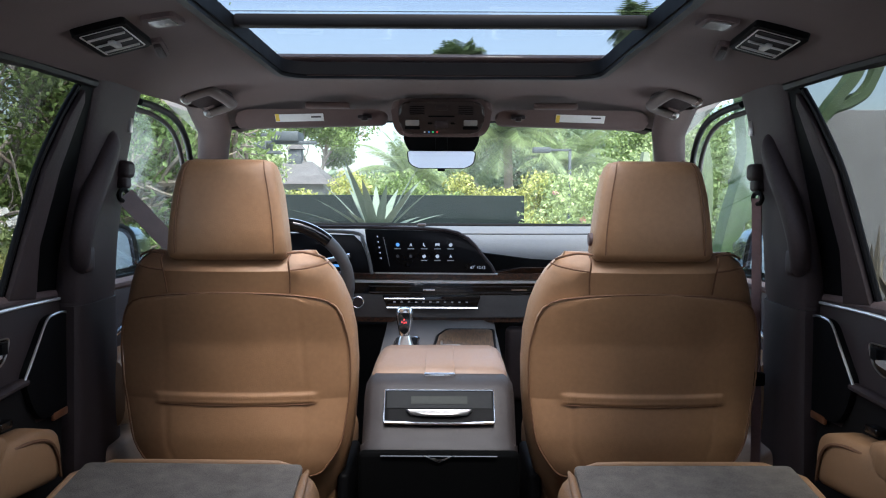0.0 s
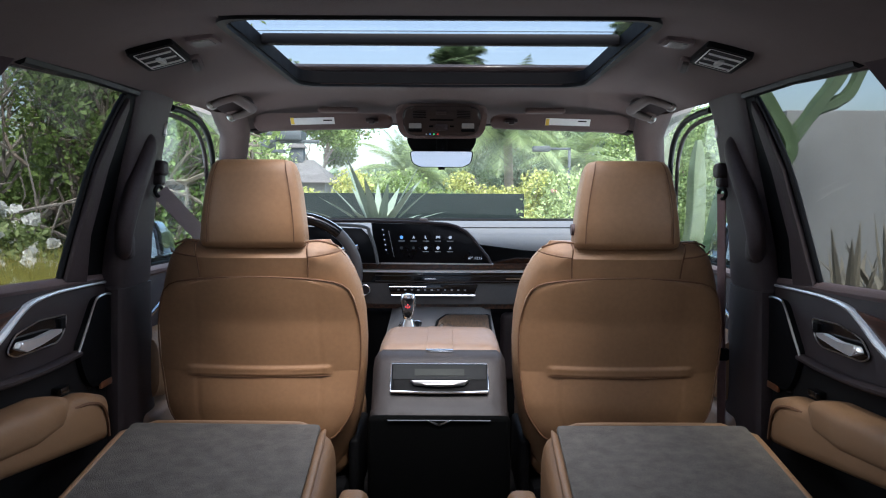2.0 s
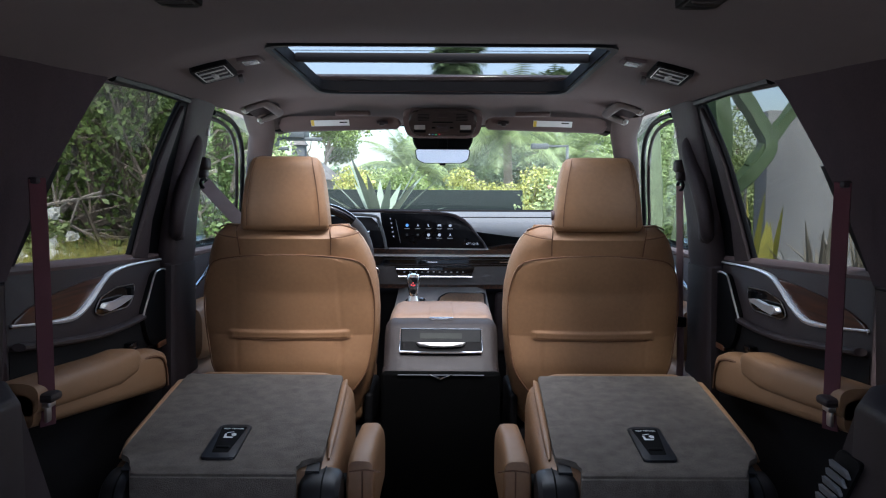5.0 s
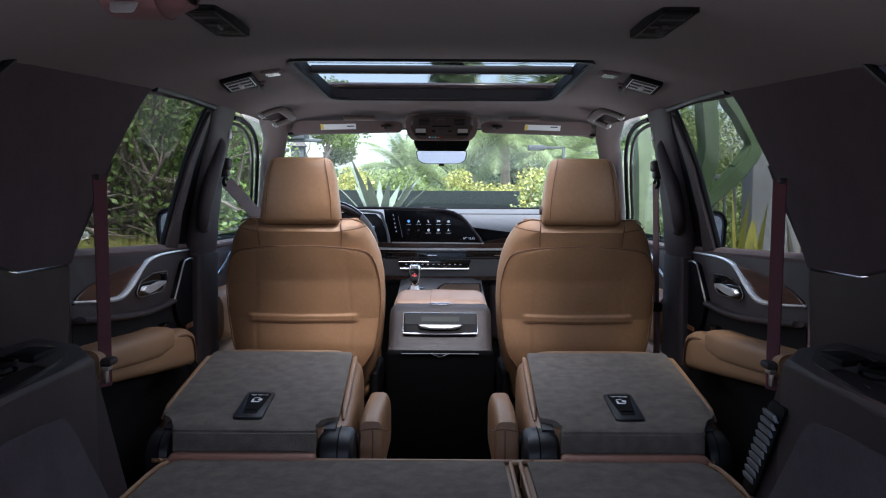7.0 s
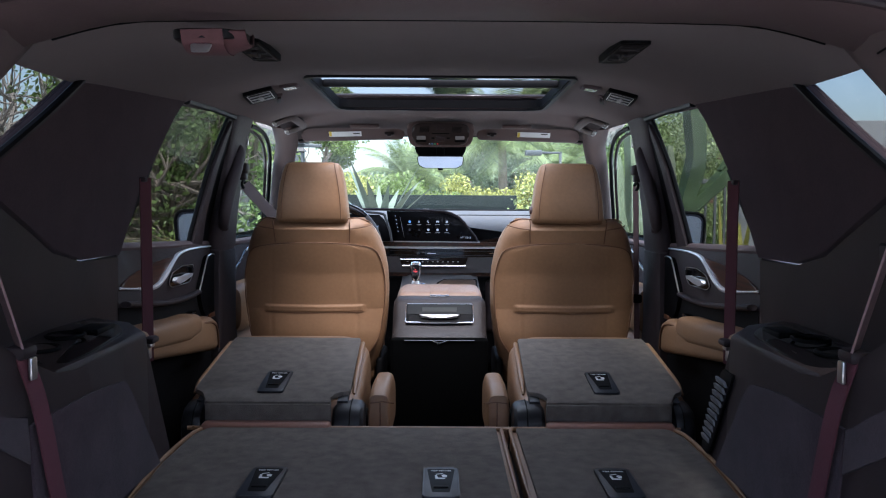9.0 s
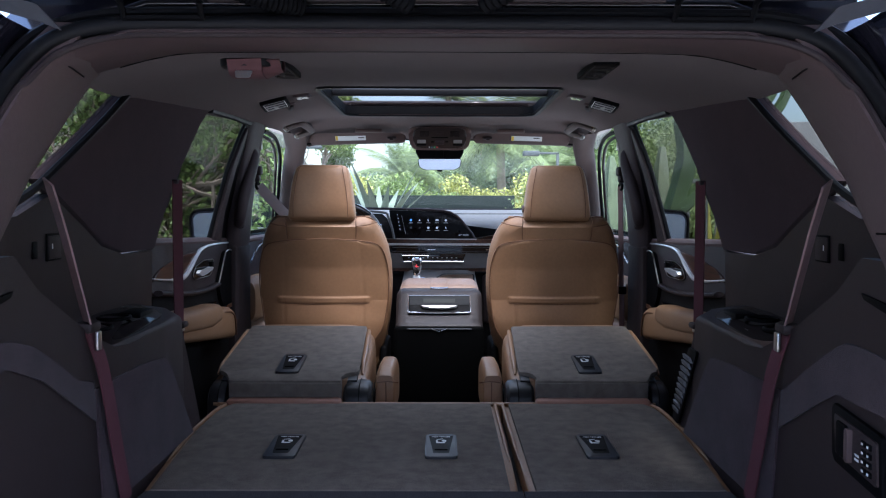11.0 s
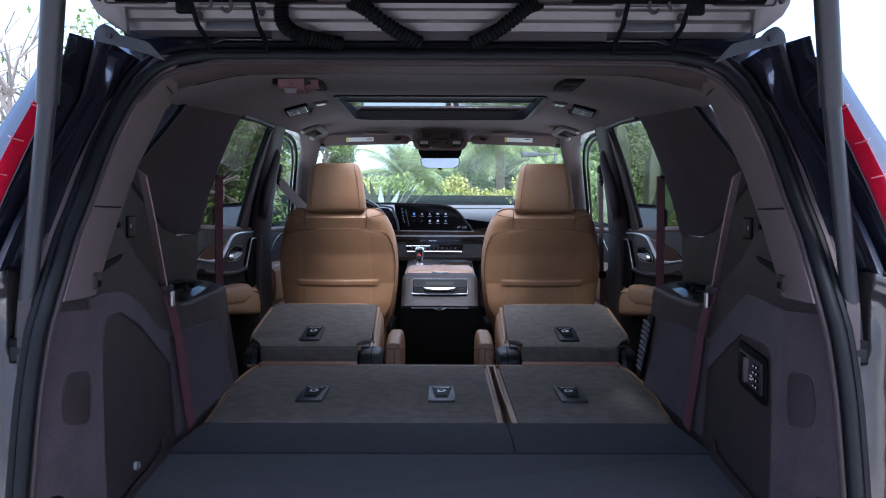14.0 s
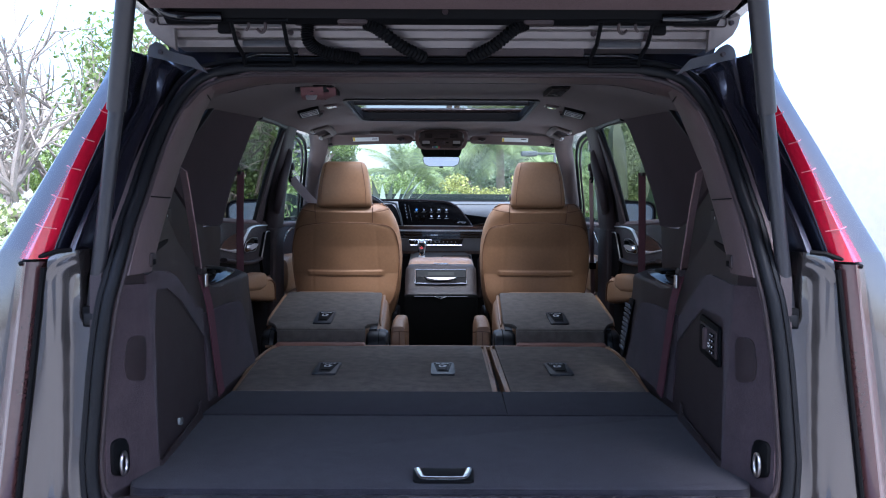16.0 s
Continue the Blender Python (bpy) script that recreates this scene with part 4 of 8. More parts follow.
def build_rear_header():
    """Padded trim above the tailgate opening."""
    rings = []
    for x in np.linspace(-0.60, 0.60, 31):
        y1 = -0.055 + 0.05 * min(1, (abs(x) / 0.5) ** 2.5)
        drop = 0.0 if abs(x) < 0.40 else (abs(x) - 0.40) * 0.30
        zb, y0 = 1.669 - drop, open_y(1.662)
        zr = roof_z(x, y1)
        rings.append([(x, y0, zb), (x, y0 + 0.03, zb - 0.003), (x, (y0 + y1) / 2, zb + (zr - zb) * 0.35 - 0.004), (x, y1 - 0.02, zr - 0.018), (x, y1, zr - 0.006), (x, y1, zr + 0.03), (x, y0 + 0.06, zb + 0.022), (x, y0 + 0.004, zb + 0.006)])
    h = tagged(part("trim_rear", loft(rings), TRIM, sharp=50), "taupe padded header trim above the tailgate opening", "header trim", kind="structure")
    edge = []
    for x in np.linspace(-0.50, 0.50, 25):
        y1 = -0.055 + 0.05 * min(1, (abs(x) / 0.5) ** 2.5)
        edge.append((x, y1 - 0.010, roof_z(x, y1) - 0.0145))
    part("header_gap", tube(edge, 0.0028, 6), BLACK, h)
    t = thing("belt_holder", "dusty pink centre belt tucked in a roof holder", "belt holder")
    part("cup", slab(superring2(-0.300, 0.012, 0.046, 0.052), lambda u, v, w: (u, v, 1.672 - w + 0.05 * (v - 0.01)), 0.012, 0.004), RUBBER, t)
    pink = mat("pink_webbing", (0.12, 0.052, 0.053), 0.8, grain=0.5, gscale=900)
    part("folded_belt", belt_strip(smooth_path([(-0.305, 0.060, 1.672), (-0.305, 0.045, 1.652), (-0.303, 0.005, 1.646), (-0.300, -0.030, 1.650), (-0.300, -0.042, 1.668)], 4), 0.052, (1, 0.06, 0)), pink, t)
    part("folded_belt", belt_strip(smooth_path([(-0.268, 0.056, 1.672), (-0.264, 0.030, 1.655), (-0.262, -0.010, 1.653), (-0.262, -0.032, 1.668)], 4), 0.030, (1, -0.35, 0.3)), pink, t)
    part("tongue", slab(rounded([(-0.014, -0.008), (0.014, -0.008), (0.011, 0.012), (-0.011, 0.012)], 0.004), lambda u, v, w: (-0.302 + u, -0.036 - w - v * 0.4, 1.646 - v * 0.6), 0.003, 0.001), BRUSHED, t, "metal belt tongue")


build_rear_header()


# ---- roof fittings ----
def roof_pose(x, y):
    dz = (roof_z(x + 0.01, y) - roof_z(x - 0.01, y)) / 0.02
    return pose(x, y, roof_z(x, y), 0, -math.degrees(math.atan(dz)), 0)


def build_air_vent(s, x, y, lx, ly, skew, vane):
    t = thing("air_vent", "square roof air vent with dark frame and metal tab", "air vent", "roof air vents")
    sk = lambda u, v, w: (u + skew * v * s, v, -w)
    part("frame", slab(rounded([(-lx / 2, -ly / 2), (lx / 2, -ly / 2), (lx / 2, ly / 2), (-lx / 2, ly / 2)], 0.008), sk, 0.012, 0.005), BLACK, t)
    part("frame_edge", tube([sk(u, v, 0.0115) for u, v in rounded([(-lx * 0.39, -ly * 0.41), (lx * 0.39, -ly * 0.41), (lx * 0.39, ly * 0.41), (-lx * 0.39, ly * 0.41)], 0.006)], 0.0016, 6, closed=True), vane, t, "metal edge of the vent")
    part("recess_plate", slab([(-lx * 0.36, -ly * 0.38), (lx * 0.36, -ly * 0.38), (lx * 0.36, ly * 0.38), (-lx * 0.36, ly * 0.38)], lambda u, v, w: (u + skew * v * s, v, -0.0122 - w), 0.0008), RUBBER, t)
    for k in (-0.25, 0.0, 0.25):
        part("vane", slab([(-lx * 0.35, ly * k - 0.0022), (lx * 0.35, ly * k - 0.0022), (lx * 0.35, ly * k + 0.0022), (-lx * 0.35, ly * k + 0.0022)], lambda u, v, w: (u + skew * v * s, v, -0.0130 - w), 0.003, 0.001), vane, t)
    part("tab", rbox(-0.005, 0.005, -0.018, 0.018, -0.020, -0.013, 0.002), vane, t)
    t.matrix_world = roof_pose(s * x, y)
    return t


for sgn in (-1, 1):
    build_air_vent(sgn, 0.525, 1.335, 0.085, 0.17, 0.10, BRUSHED)
    build_air_vent(sgn, 0.320, 0.362, 0.050, 0.205, 0.0, CONSOLE)


def build_reading_lamp(s):
    t = thing("reading_lamp", "small rectangular roof reading lamp with clear lens", "lamp", "reading lamps")
    part("bezel", slab(rounded([(-0.026, -0.034), (0.026, -0.034), (0.026, 0.034), (-0.026, 0.034)], 0.008), lambda u, v, w: (u, v, -w), 0.008, 0.003), TRIM, t)
    part("lens", slab(rounded([(-0.017, -0.024), (0.017, -0.024), (0.017, 0.024), (-0.017, 0.024)], 0.005), lambda u, v, w: (u, v, -0.0082 - w), 0.002), LENS, t)
    t.matrix_world = roof_pose(s * 0.432, 1.30)
    h = thing("coat_hook", "small folding coat hook beside the roof lamp", "coat hook", "coat hooks")
    part("plate", slab(rounded([(-0.012, -0.06), (0.012, -0.06), (0.012, 0.06), (-0.012, 0.06)], 0.010), lambda u, v, w: (u, v, -w), 0.008, 0.004), TRIM, h)
    part("hook", slab(rounded([(-0.006, -0.045), (0.006, -0.045), (0.006, 0.045), (-0.006, 0.045)], 0.005), lambda u, v, w: (u, v, -0.008 - w), 0.006, 0.002), DARK, h)
    h.matrix_world = roof_pose(s * 0.500, 1.48) @ pose(0, 0, 0, 0, 0, -s * 12)
    return t


mirrored(build_reading_lamp)


HANDLE = mat("handle_plastic", (0.125, 0.100, 0.092), 0.5, var=0.08, scale=12, grain=0.2, gscale=900, spec=0.35)


def build_roof_handle(s):
    t = thing("roof_handle", "taupe folding grab handle set flush above the front door", "grab handle", "roof handles")
    # dark plate for the dish's shade, then the folded loop, legs towards the door
    dish_shade = [(0.050 * math.copysign(abs(math.cos(a)) ** 0.6, math.cos(a)), 0.088 * math.copysign(abs(math.sin(a)) ** 0.7, math.sin(a))) for a in [2 * math.pi * k / 40 for k in range(40)]]
    part("dish_shade", slab(dish_shade, lambda u, v, w: (u, v, 0.012 - w), 0.014, 0.002), DARK, t, "dark plate for the shade behind the loop")
    p = smooth_path([(0.044 * s, -0.068, -0.006), (0.010 * s, -0.074, -0.012), (-0.026 * s, -0.068, -0.017), (-0.034 * s, -0.040, -0.019), (-0.034 * s, 0.040, -0.019), (-0.026 * s, 0.068, -0.017), (0.010 * s, 0.074, -0.012), (0.044 * s, 0.068, -0.006)], 6)
    part("grip", tube(p, 0.0165, 14, flat=0.62, flat_axis=(0, 0, 1)), HANDLE, t)
    for v in (-0.068, 0.068):
        part("pivot_cap", rbox(min(s * 0.036, s * 0.056), max(s * 0.036, s * 0.056), v - 0.017, v + 0.017, -0.016, 0.002, 0.006, 3), SATIN, t, "satin pivot cap")
    t.matrix_world = roof_pose(s * 0.565, 2.03) @ pose(0, 0, -0.008, -13, s * 10, s * 6) @ Matrix.Scale(0.86, 4)
    return t


mirrored(build_roof_handle)


# ---- windscreen and front roof ----
def build_windscreen():
    def at(u, v):
        y = 2.42 + (3.10 - 2.42) * v
        z = 1.725 + (1.36 - 1.725) * v - 0.03 * u * u * (1 - v)
        return (u * (0.60 + 0.14 * v), y - 0.05 * u * u, z)
    g = tagged(part("windscreen", sheet(at, np.linspace(-1, 1, 13), np.linspace(0, 1, 7), (0, 0.004, 0.004)), WINDSHIELD), "curved clear windscreen", "windscreen", kind="structure")
    h = part("header_seal", tube([(u * 0.60, 2.415 - 0.05 * u * u, 1.722 - 0.028 * u * u) for u in np.linspace(-1, 1, 15)], 0.010, 8), RUBBER, g)
    return g


build_windscreen()


def build_sun_visor(s):
    t = thing("sun_visor", "taupe cloth sun visor folded up with a printed label", "sun visor", "sun visors")
    out = rounded([(0.150, -0.002), (0.555, -0.012), (0.560, 0.022), (0.520, 0.036), (0.165, 0.036), (0.140, 0.025)], 0.016, 4)
    part("pad", slab(out, lambda u, v, w: (s * u, 2.235 - w - (v - 0.02) * 1.1 + 0.02 * u, 1.691 + v), 0.020, 0.008, 3), HEADLINER, t)
    # label: white field with a yellow bar and unreadable grey lines
    off = lambda u, v, w: (s * u, 2.2135 - w - (v - 0.02) * 1.1 + 0.02 * u, 1.691 + v)
    lab = part("label", slab([(0.315, 0.008), (0.445, 0.005), (0.445, 0.023), (0.315, 0.026)] if s < 0 else [(0.305, 0.008), (0.437, 0.005), (0.437, 0.023), (0.305, 0.026)], off, 0.0012), WHITE_PRINT, t, "white warning label")
    a = 0.434 if s < 0 else 0.306
    part("label_bar", slab([(a, 0.0065), (a + 0.01, 0.0065), (a + 0.01, 0.024), (a, 0.024)], lambda u, v, w: off(u, v, w + 0.0012), 0.0006), YELLOW_PRINT, lab)
    b = 0.322 if s < 0 else 0.40
    part("label_bar", slab([(b, 0.016), (b + 0.026, 0.0155), (b + 0.026, 0.019), (b, 0.0195)], lambda u, v, w: off(u, v, w + 0.0012), 0.0006), DARK, lab)
    part("clip", join(rbox(s * 0.185, s * 0.222, 2.20, 2.235, 1.703, 1.713, 0.003), rbox(s * 0.196, s * 0.212, 2.195, 2.215, 1.697, 1.709, 0.003)), DARK, t)
    part("pocket_lid", rbox(s * 0.240, s * 0.355, 2.16, 2.20, 1.727, 1.742, 0.006, 3), HEADLINER, t)
    return t


mirrored(build_sun_visor)


def build_overhead_console():
    t = thing("overhead_console", "taupe overhead console with lamps, buttons and grilles", "overhead console")
    out = rounded([(-0.118, 0.0), (0.118, 0.0), (0.106, -0.082), (-0.106, -0.082)], [0.045, 0.045, 0.03, 0.03], 6)
    # face leans: lower edge further forward
    f = lambda u, v, w: (u, 2.185 - w - v * 0.45, 1.745 + v)
    body = part("body", slab(out, f, 0.035, 0.010, 3), mat("dark_taupe_plastic", (0.026, 0.017, 0.015), 0.4, var=0.12, scale=12, grain=0.25, gscale=900, spec=0.35), t)
    lob = rounded([(-0.136, 0.006), (0.136, 0.006), (0.126, -0.066), (0.110, -0.086), (-0.110, -0.086), (-0.126, -0.066)], [0.03, 0.03, 0.03, 0.02, 0.02, 0.03], 5)
    part("console_shroud", slab(lob, lambda u, v, w: f(u, v, w - 0.006), 0.028, 0.012, 3), HEADLINER, t, "taupe headliner shroud")
    part("surround", tube([f(u * 1.06, v * 1.04 + 0.003, 0.006) for u, v in out], 0.007, 8, closed=True), HEADLINER, t)
    for s in (-1, 1):
        g = part("grille", slab(rounded([(s * 0.040, -0.010), (s * 0.082, -0.012), (s * 0.086, -0.034), (s * 0.046, -0.034)], 0.005), lambda u, v, w: f(u, v, 0.0352 + w), 0.001), DARK, body)
        for k in range(5):
            part("slot", slab([(s * 0.044, -0.0135 - k * 0.0045), (s * 0.082, -0.0145 - k * 0.0045), (s * 0.082, -0.0165 - k * 0.0045), (s * 0.044, -0.0155 - k * 0.0045)], lambda u, v, w: f(u, v, 0.0364 + w), 0.0008), BLACK, g)
        part("lens", slab(rounded([(s * 0.058, -0.048), (s * 0.094, -0.048), (s * 0.094, -0.062), (s * 0.058, -0.062)], 0.003), lambda u, v, w: f(u, v, 0.035 + w), 0.004, 0.001), LENS, body, "clear map lamp lens")
        part("lens_base", slab(rounded([(s * 0.056, -0.064), (s * 0.096, -0.064), (s * 0.096, -0.072), (s * 0.056, -0.072)], 0.003), lambda u, v, w: f(u, v, 0.035 + w), 0.004, 0.001), BLACK, body)
        part("button", slab(rounded([(s * 0.024, -0.054), (s * 0.036, -0.054), (s * 0.036, -0.059), (s * 0.024, -0.059)], 0.001), lambda u, v, w: f(u, v, 0.035 + w), 0.003, 0.001), BLACK, body)
    part("button", slab(rounded([(-0.016, -0.012), (0.016, -0.012), (0.016, -0.024), (-0.016, -0.024)], 0.004), lambda u, v, w: f(u, v, 0.035 + w), 0.003, 0.001), DARK, body)
    part("dial", slab(rounded([(-0.018, -0.050), (0.018, -0.050), (0.018, -0.068), (-0.018, -0.068)], 0.006), lambda u, v, w: f(u, v, 0.035 + w), 0.006, 0.002), DARK, body)
    part("button", slab(rounded([(-0.034, -0.037), (0.034, -0.037), (0.034, -0.041), (-0.034, -0.041)], 0.001), lambda u, v, w: f(u, v, 0.035 + w), 0.002), BLACK, body)
    for k, m in enumerate((WHITE_PRINT, SCREEN_BLUE, GLOW_GREEN, GLOW_RED)):
        x = -0.046 + 0.011 * k
        part("indicator", slab([(x, -0.0765), (x + 0.004, -0.0765), (x + 0.004, -0.0795), (x, -0.0795)], lambda u, v, w: f(u, v, 0.035 + w), 0.001), m, body)
    r = thing("rear_view_mirror", "frameless rear view mirror on a black sensor housing", "mirror")
    hs = rounded([(-0.108, 0.0), (0.108, 0.0), (0.102, -0.040), (0.085, -0.066), (-0.085, -0.066), (-0.102, -0.040)], 0.012)
    part("housing", slab(hs, lambda u, v, w: (u, 2.36 - w, 1.684 + v), 0.07, 0.008, 3), BLACK, r)
    glass = rounded([(-0.096, 0.026), (0.096, 0.026), (0.090, -0.010), (0.066, -0.023), (-0.066, -0.023), (-0.090, -0.010)], 0.010)
    lean = lambda u, v, w: (u, 2.285 - w - v * 0.020, 1.597 + v)
    case = part("case", slab(glass, lean, 0.018, 0.005, 3), BLACK, r)
    part("mirror_glass", slab([(u * 0.965, v * 0.93) for u, v in glass], lambda u, v, w: lean(u, v, 0.0182 + w), 0.0015), MIRROR, case)
    part("stem", rbox(-0.018, 0.018, 2.285, 2.33, 1.615, 1.665, 0.008), BLACK, r)
    part("switch", rbox(-0.010, 0.010, 2.268, 2.280, 1.567, 1.576, 0.002), BLACK, r)
    return t


build_overhead_console()


# ---- dashboard ----
DY = 2.52


def build_dashboard():
    t = thing("dashboard", "grey leather dashboard with curved black displays and dark wood strip", "dashboard")
    # padded top, running forward to the windscreen
    prof = [(2.575, 1.270), (2.58, 1.300), (2.60, 1.325), (2.66, 1.350), (2.78, 1.380), (2.90, 1.393), (3.05, 1.388), (3.05, 1.20), (2.60, 1.20)]
    rings = []
    for x in np.linspace(-0.76, 0.76, 25):
        hump = 0.0 if x > 0.10 else 0.022
        rings.append([(x, y + 0.10 * (x / 0.76) ** 2, z + (hump if 2.59 < y < 2.7 else 0)) for y, z in prof])
    part("top_pad", loft(rings), GREY_LEATHER, t)
    part("top_stitch", tube([(x, 2.66 + 0.10 * (x / 0.76) ** 2, 1.377) for x in np.linspace(-0.1, 0.74, 20)], 0.0018, 6), BLACK, t)
    # front lip that closes the line at the glass
    part("front_edge", tube([(x, 3.03, 1.392) for x in np.linspace(-0.74, 0.74, 12)], 0.008, 8), BLACK, t)
    part("sensor", rbox(-0.085, -0.055, 2.88, 2.92, 1.392, 1.402, 0.004), DARK, t)
    # right-hand recess under the pad, its shade set as a black plate
    part("shadow_gap", slab([(0.10, 1.330), (0.28, 1.306), (0.45, 1.296), (0.74, 1.288), (0.74, 1.276), (0.45, 1.278), (0.25, 1.281), (0.165, 1.268)], lambda u, v, w: (u, 2.545 - w + 0.10 * (u / 0.76) ** 2, v), 0.006, 0.002), BLACK, t)
    part("wood_wedge", slab([(0.165, 1.262), (0.25, 1.280), (0.45, 1.277), (0.74, 1.275), (0.74, 1.262)], lambda u, v, w: (u, 2.540 - w + 0.10 * (u / 0.76) ** 2, v), 0.006, 0.001), WOOD, t)
    # central display, curved outline
    out = [(-0.215, 1.266), (0.165, 1.264), (0.150, 1.284), (0.122, 1.318), (0.100, 1.345), (0.080, 1.364), (0.050, 1.380), (0.015, 1.3885), (-0.06, 1.393), (-0.235, 1.397)]
    d = part("display", slab(out, lambda u, v, w: (u, DY - w - (v - 1.27) * -0.15, v), 0.012, 0.003), SCREEN, t, "glossy black curved display with menu icons")
    part("display_rim", tube([(u, DY - 0.008 + (v - 1.27) * 0.15, v) for u, v in [(0.165, 1.262), (0.153, 1.286), (0.125, 1.320), (0.102, 1.349), (0.081, 1.369), (0.05, 1.386), (0.015, 1.394), (-0.06, 1.399), (-0.235, 1.403), (-0.47, 1.402)]], 0.006, 8), DARK, d)
    part("display_foot", tube([(-0.20, DY - 0.014, 1.264), (0.172, DY - 0.014, 1.262)], 0.0028, 6), SATIN, d)
    def face(u, v, w):
        return (u, DY - 0.0125 - w + (v - 1.27) * 0.15, v)
    part("divider", slab([(-0.177, 1.372), (-0.1755, 1.372), (-0.1565, 1.285), (-0.158, 1.285)], face, 0.0006), mat("dim_line", (0.2, 0.2, 0.21), 0.5), d)
    for i in range(5):
        for j in range(2):
            cx, cz = -0.133 + 0.0405 * i, 1.350 - 0.035 * j
            if j == 1 and i < 2:
                part("icon", slab([(cx + 0.005 * math.cos(a), cz + 0.005 * math.sin(a)) for a in [2 * math.pi * k / 10 for k in range(10)]], face, 0.0006), mat("dim_icon", (0.03, 0.03, 0.035), 0.5), d)
                continue
            shapes = ([(0.006 * math.cos(a), 0.006 * math.sin(a)) for a in [2 * math.pi * k / 12 for k in range(12)]], [(0, 0.007), (0.005, -0.006), (0, -0.002), (-0.005, -0.006)], [(-0.004, 0.006), (-0.001, 0.006), (0.0, 0.0), (0.004, -0.005), (0.002, -0.007), (-0.004, -0.002)], [(-0.007, 0.005), (0.007, 0.005), (0.007, -0.005), (0.003, -0.002), (-0.003, -0.002), (-0.007, -0.005)], [(0.006 * math.cos(a), 0.006 * math.sin(a)) for a in [math.pi * (0.8 + 1.6 * k / 9) for k in range(10)]])
            part("icon", slab([(cx + u * 0.95, cz + v * 0.95) for u, v in shapes[(i + 2 * j) % 5]], face, 0.0006), SCREEN_BLUE if (i, j) == (0, 0) else SCREEN_ICON, d)
            part("icon_caption", slab([(cx - 0.010, cz - 0.011), (cx + 0.010, cz - 0.011), (cx + 0.010, cz - 0.0135), (cx - 0.010, cz - 0.0135)], face, 0.0006), mat("dim_caption", (0.35, 0.36, 0.38), 0.5), d)
    for k in range(5):
        part("icon", slab([(-0.196 + 0.003 * k - 0.003, 1.376 - 0.0165 * k), (-0.196 + 0.003 * k + 0.003, 1.377 - 0.0165 * k), (-0.196 + 0.003 * k + 0.002, 1.371 - 0.0165 * k)], face, 0.0006), SCREEN_ICON, d)
    words("67° 12:15", 0.012, SCREEN_ICON, pose(0.112, DY - 0.0128, 1.282, 90 - 8, 0, 0), d, "display_text", "display digits")
    # driver's display and its hood
    out2 = [(-0.62, 1.270), (-0.212, 1.266), (-0.223, 1.312), (-0.241, 1.358), (-0.264, 1.380), (-0.62, 1.390)]
    c = part("instrument_display", slab(out2, lambda u, v, w: (u, DY - 0.03 - w + (v - 1.27) * 0.15, v), 0.012, 0.003), SCREEN, t, "black instrument display behind the steering wheel")
    part("instrument_rim", tube(smooth_path([(u, DY - 0.045 + (v - 1.27) * 0.15, v) for u, v in [(-0.208, 1.264), (-0.218, 1.314), (-0.236, 1.362), (-0.264, 1.387), (-0.45, 1.394), (-0.62, 1.398)]], 4), 0.0055, 8), GREY_LEATHER, c)
    words("Automatic\nin 3 Mi", 0.012, SCREEN_ICON, pose(-0.300, DY - 0.0435, 1.312, 90 - 8, 0, 0), c, "display_text", "display lettering")
    part("blue_band", slab([(-0.335, 1.292), (-0.283, 1.292), (-0.283, 1.284), (-0.335, 1.284)], lambda u, v, w: (u, DY - 0.0428 - w + (v - 1.27) * 0.15, v), 0.0006), SCREEN_BLUE, c)
    # wood band, chrome line, vent strip
    bend = lambda u: 0.10 * (u / 0.76) ** 2
    def strip(u0, u1, z0, z1, y, mt, nm, th=0.012, lab="", parent=t):
        return part(nm, loft([[(u, y + bend(u) - th, z0), (u, y + bend(u) - th, z1), (u, y + bend(u) + 0.02, z1), (u, y + bend(u) + 0.02, z0)] for u in np.linspace(u0, u1, 17)]), mt, parent, lab, sharp=60)
    strip(-0.74, 0.74, 1.244, 1.262, DY - 0.004, WOOD, "wood_band", lab="dark wood dashboard strip")
    strip(-0.74, 0.74, 1.234, 1.242, DY - 0.010, BRUSHED, "chrome_line", lab="polished metal dashboard line")
    v = strip(-0.74, 0.74, 1.196, 1.233, DY + 0.004, GLOSS_BLACK, "vent_strip", lab="gloss black air vent strip")
    for u0, u1 in ((-0.055, -0.018), (0.215, 0.262)):
        strip(u0, u1, 1.212, 1.2155, DY - 0.010, CHROME, "vent_tab", parent=v)
    for z in (1.203, 1.222):
        strip(-0.22, 0.72, z, z + 0.002, DY - 0.0095, DARK, "vent_vane", parent=v)
    # lower pad with climate panel and start knob
    strip(-0.74, 0.74, 1.128, 1.198, DY + 0.004, LOWER_DASH, "lower_pad", 0.016)
    p = part("climate_panel", slab(rounded([(-0.178, 1.196), (0.122, 1.196), (0.108, 1.158), (-0.165, 1.158)], 0.006), lambda u, vv, w: (u, DY - 0.012 - w, vv), 0.010, 0.002), GLOSS_BLACK, t)
    part("chrome_rail", tube([(-0.165, DY - 0.025, 1.159), (0.112, DY - 0.025, 1.159)], 0.0042, 8), CHROME, p)
    part("chrome_rail", tube([(-0.172, DY - 0.024, 1.187), (-0.05, DY - 0.024, 1.187)], 0.003, 8), CHROME, p)
    for k in range(11):
        u = -0.145 + 0.022 * k
        part("climate_key", slab([(u, 1.1785), (u + 0.007, 1.1785), (u + 0.007, 1.175), (u, 1.175)], lambda a, b, w: (a, DY - 0.0222 - w, b), 0.0008), mat("key_print", (0.35, 0.35, 0.36), 0.5), p)
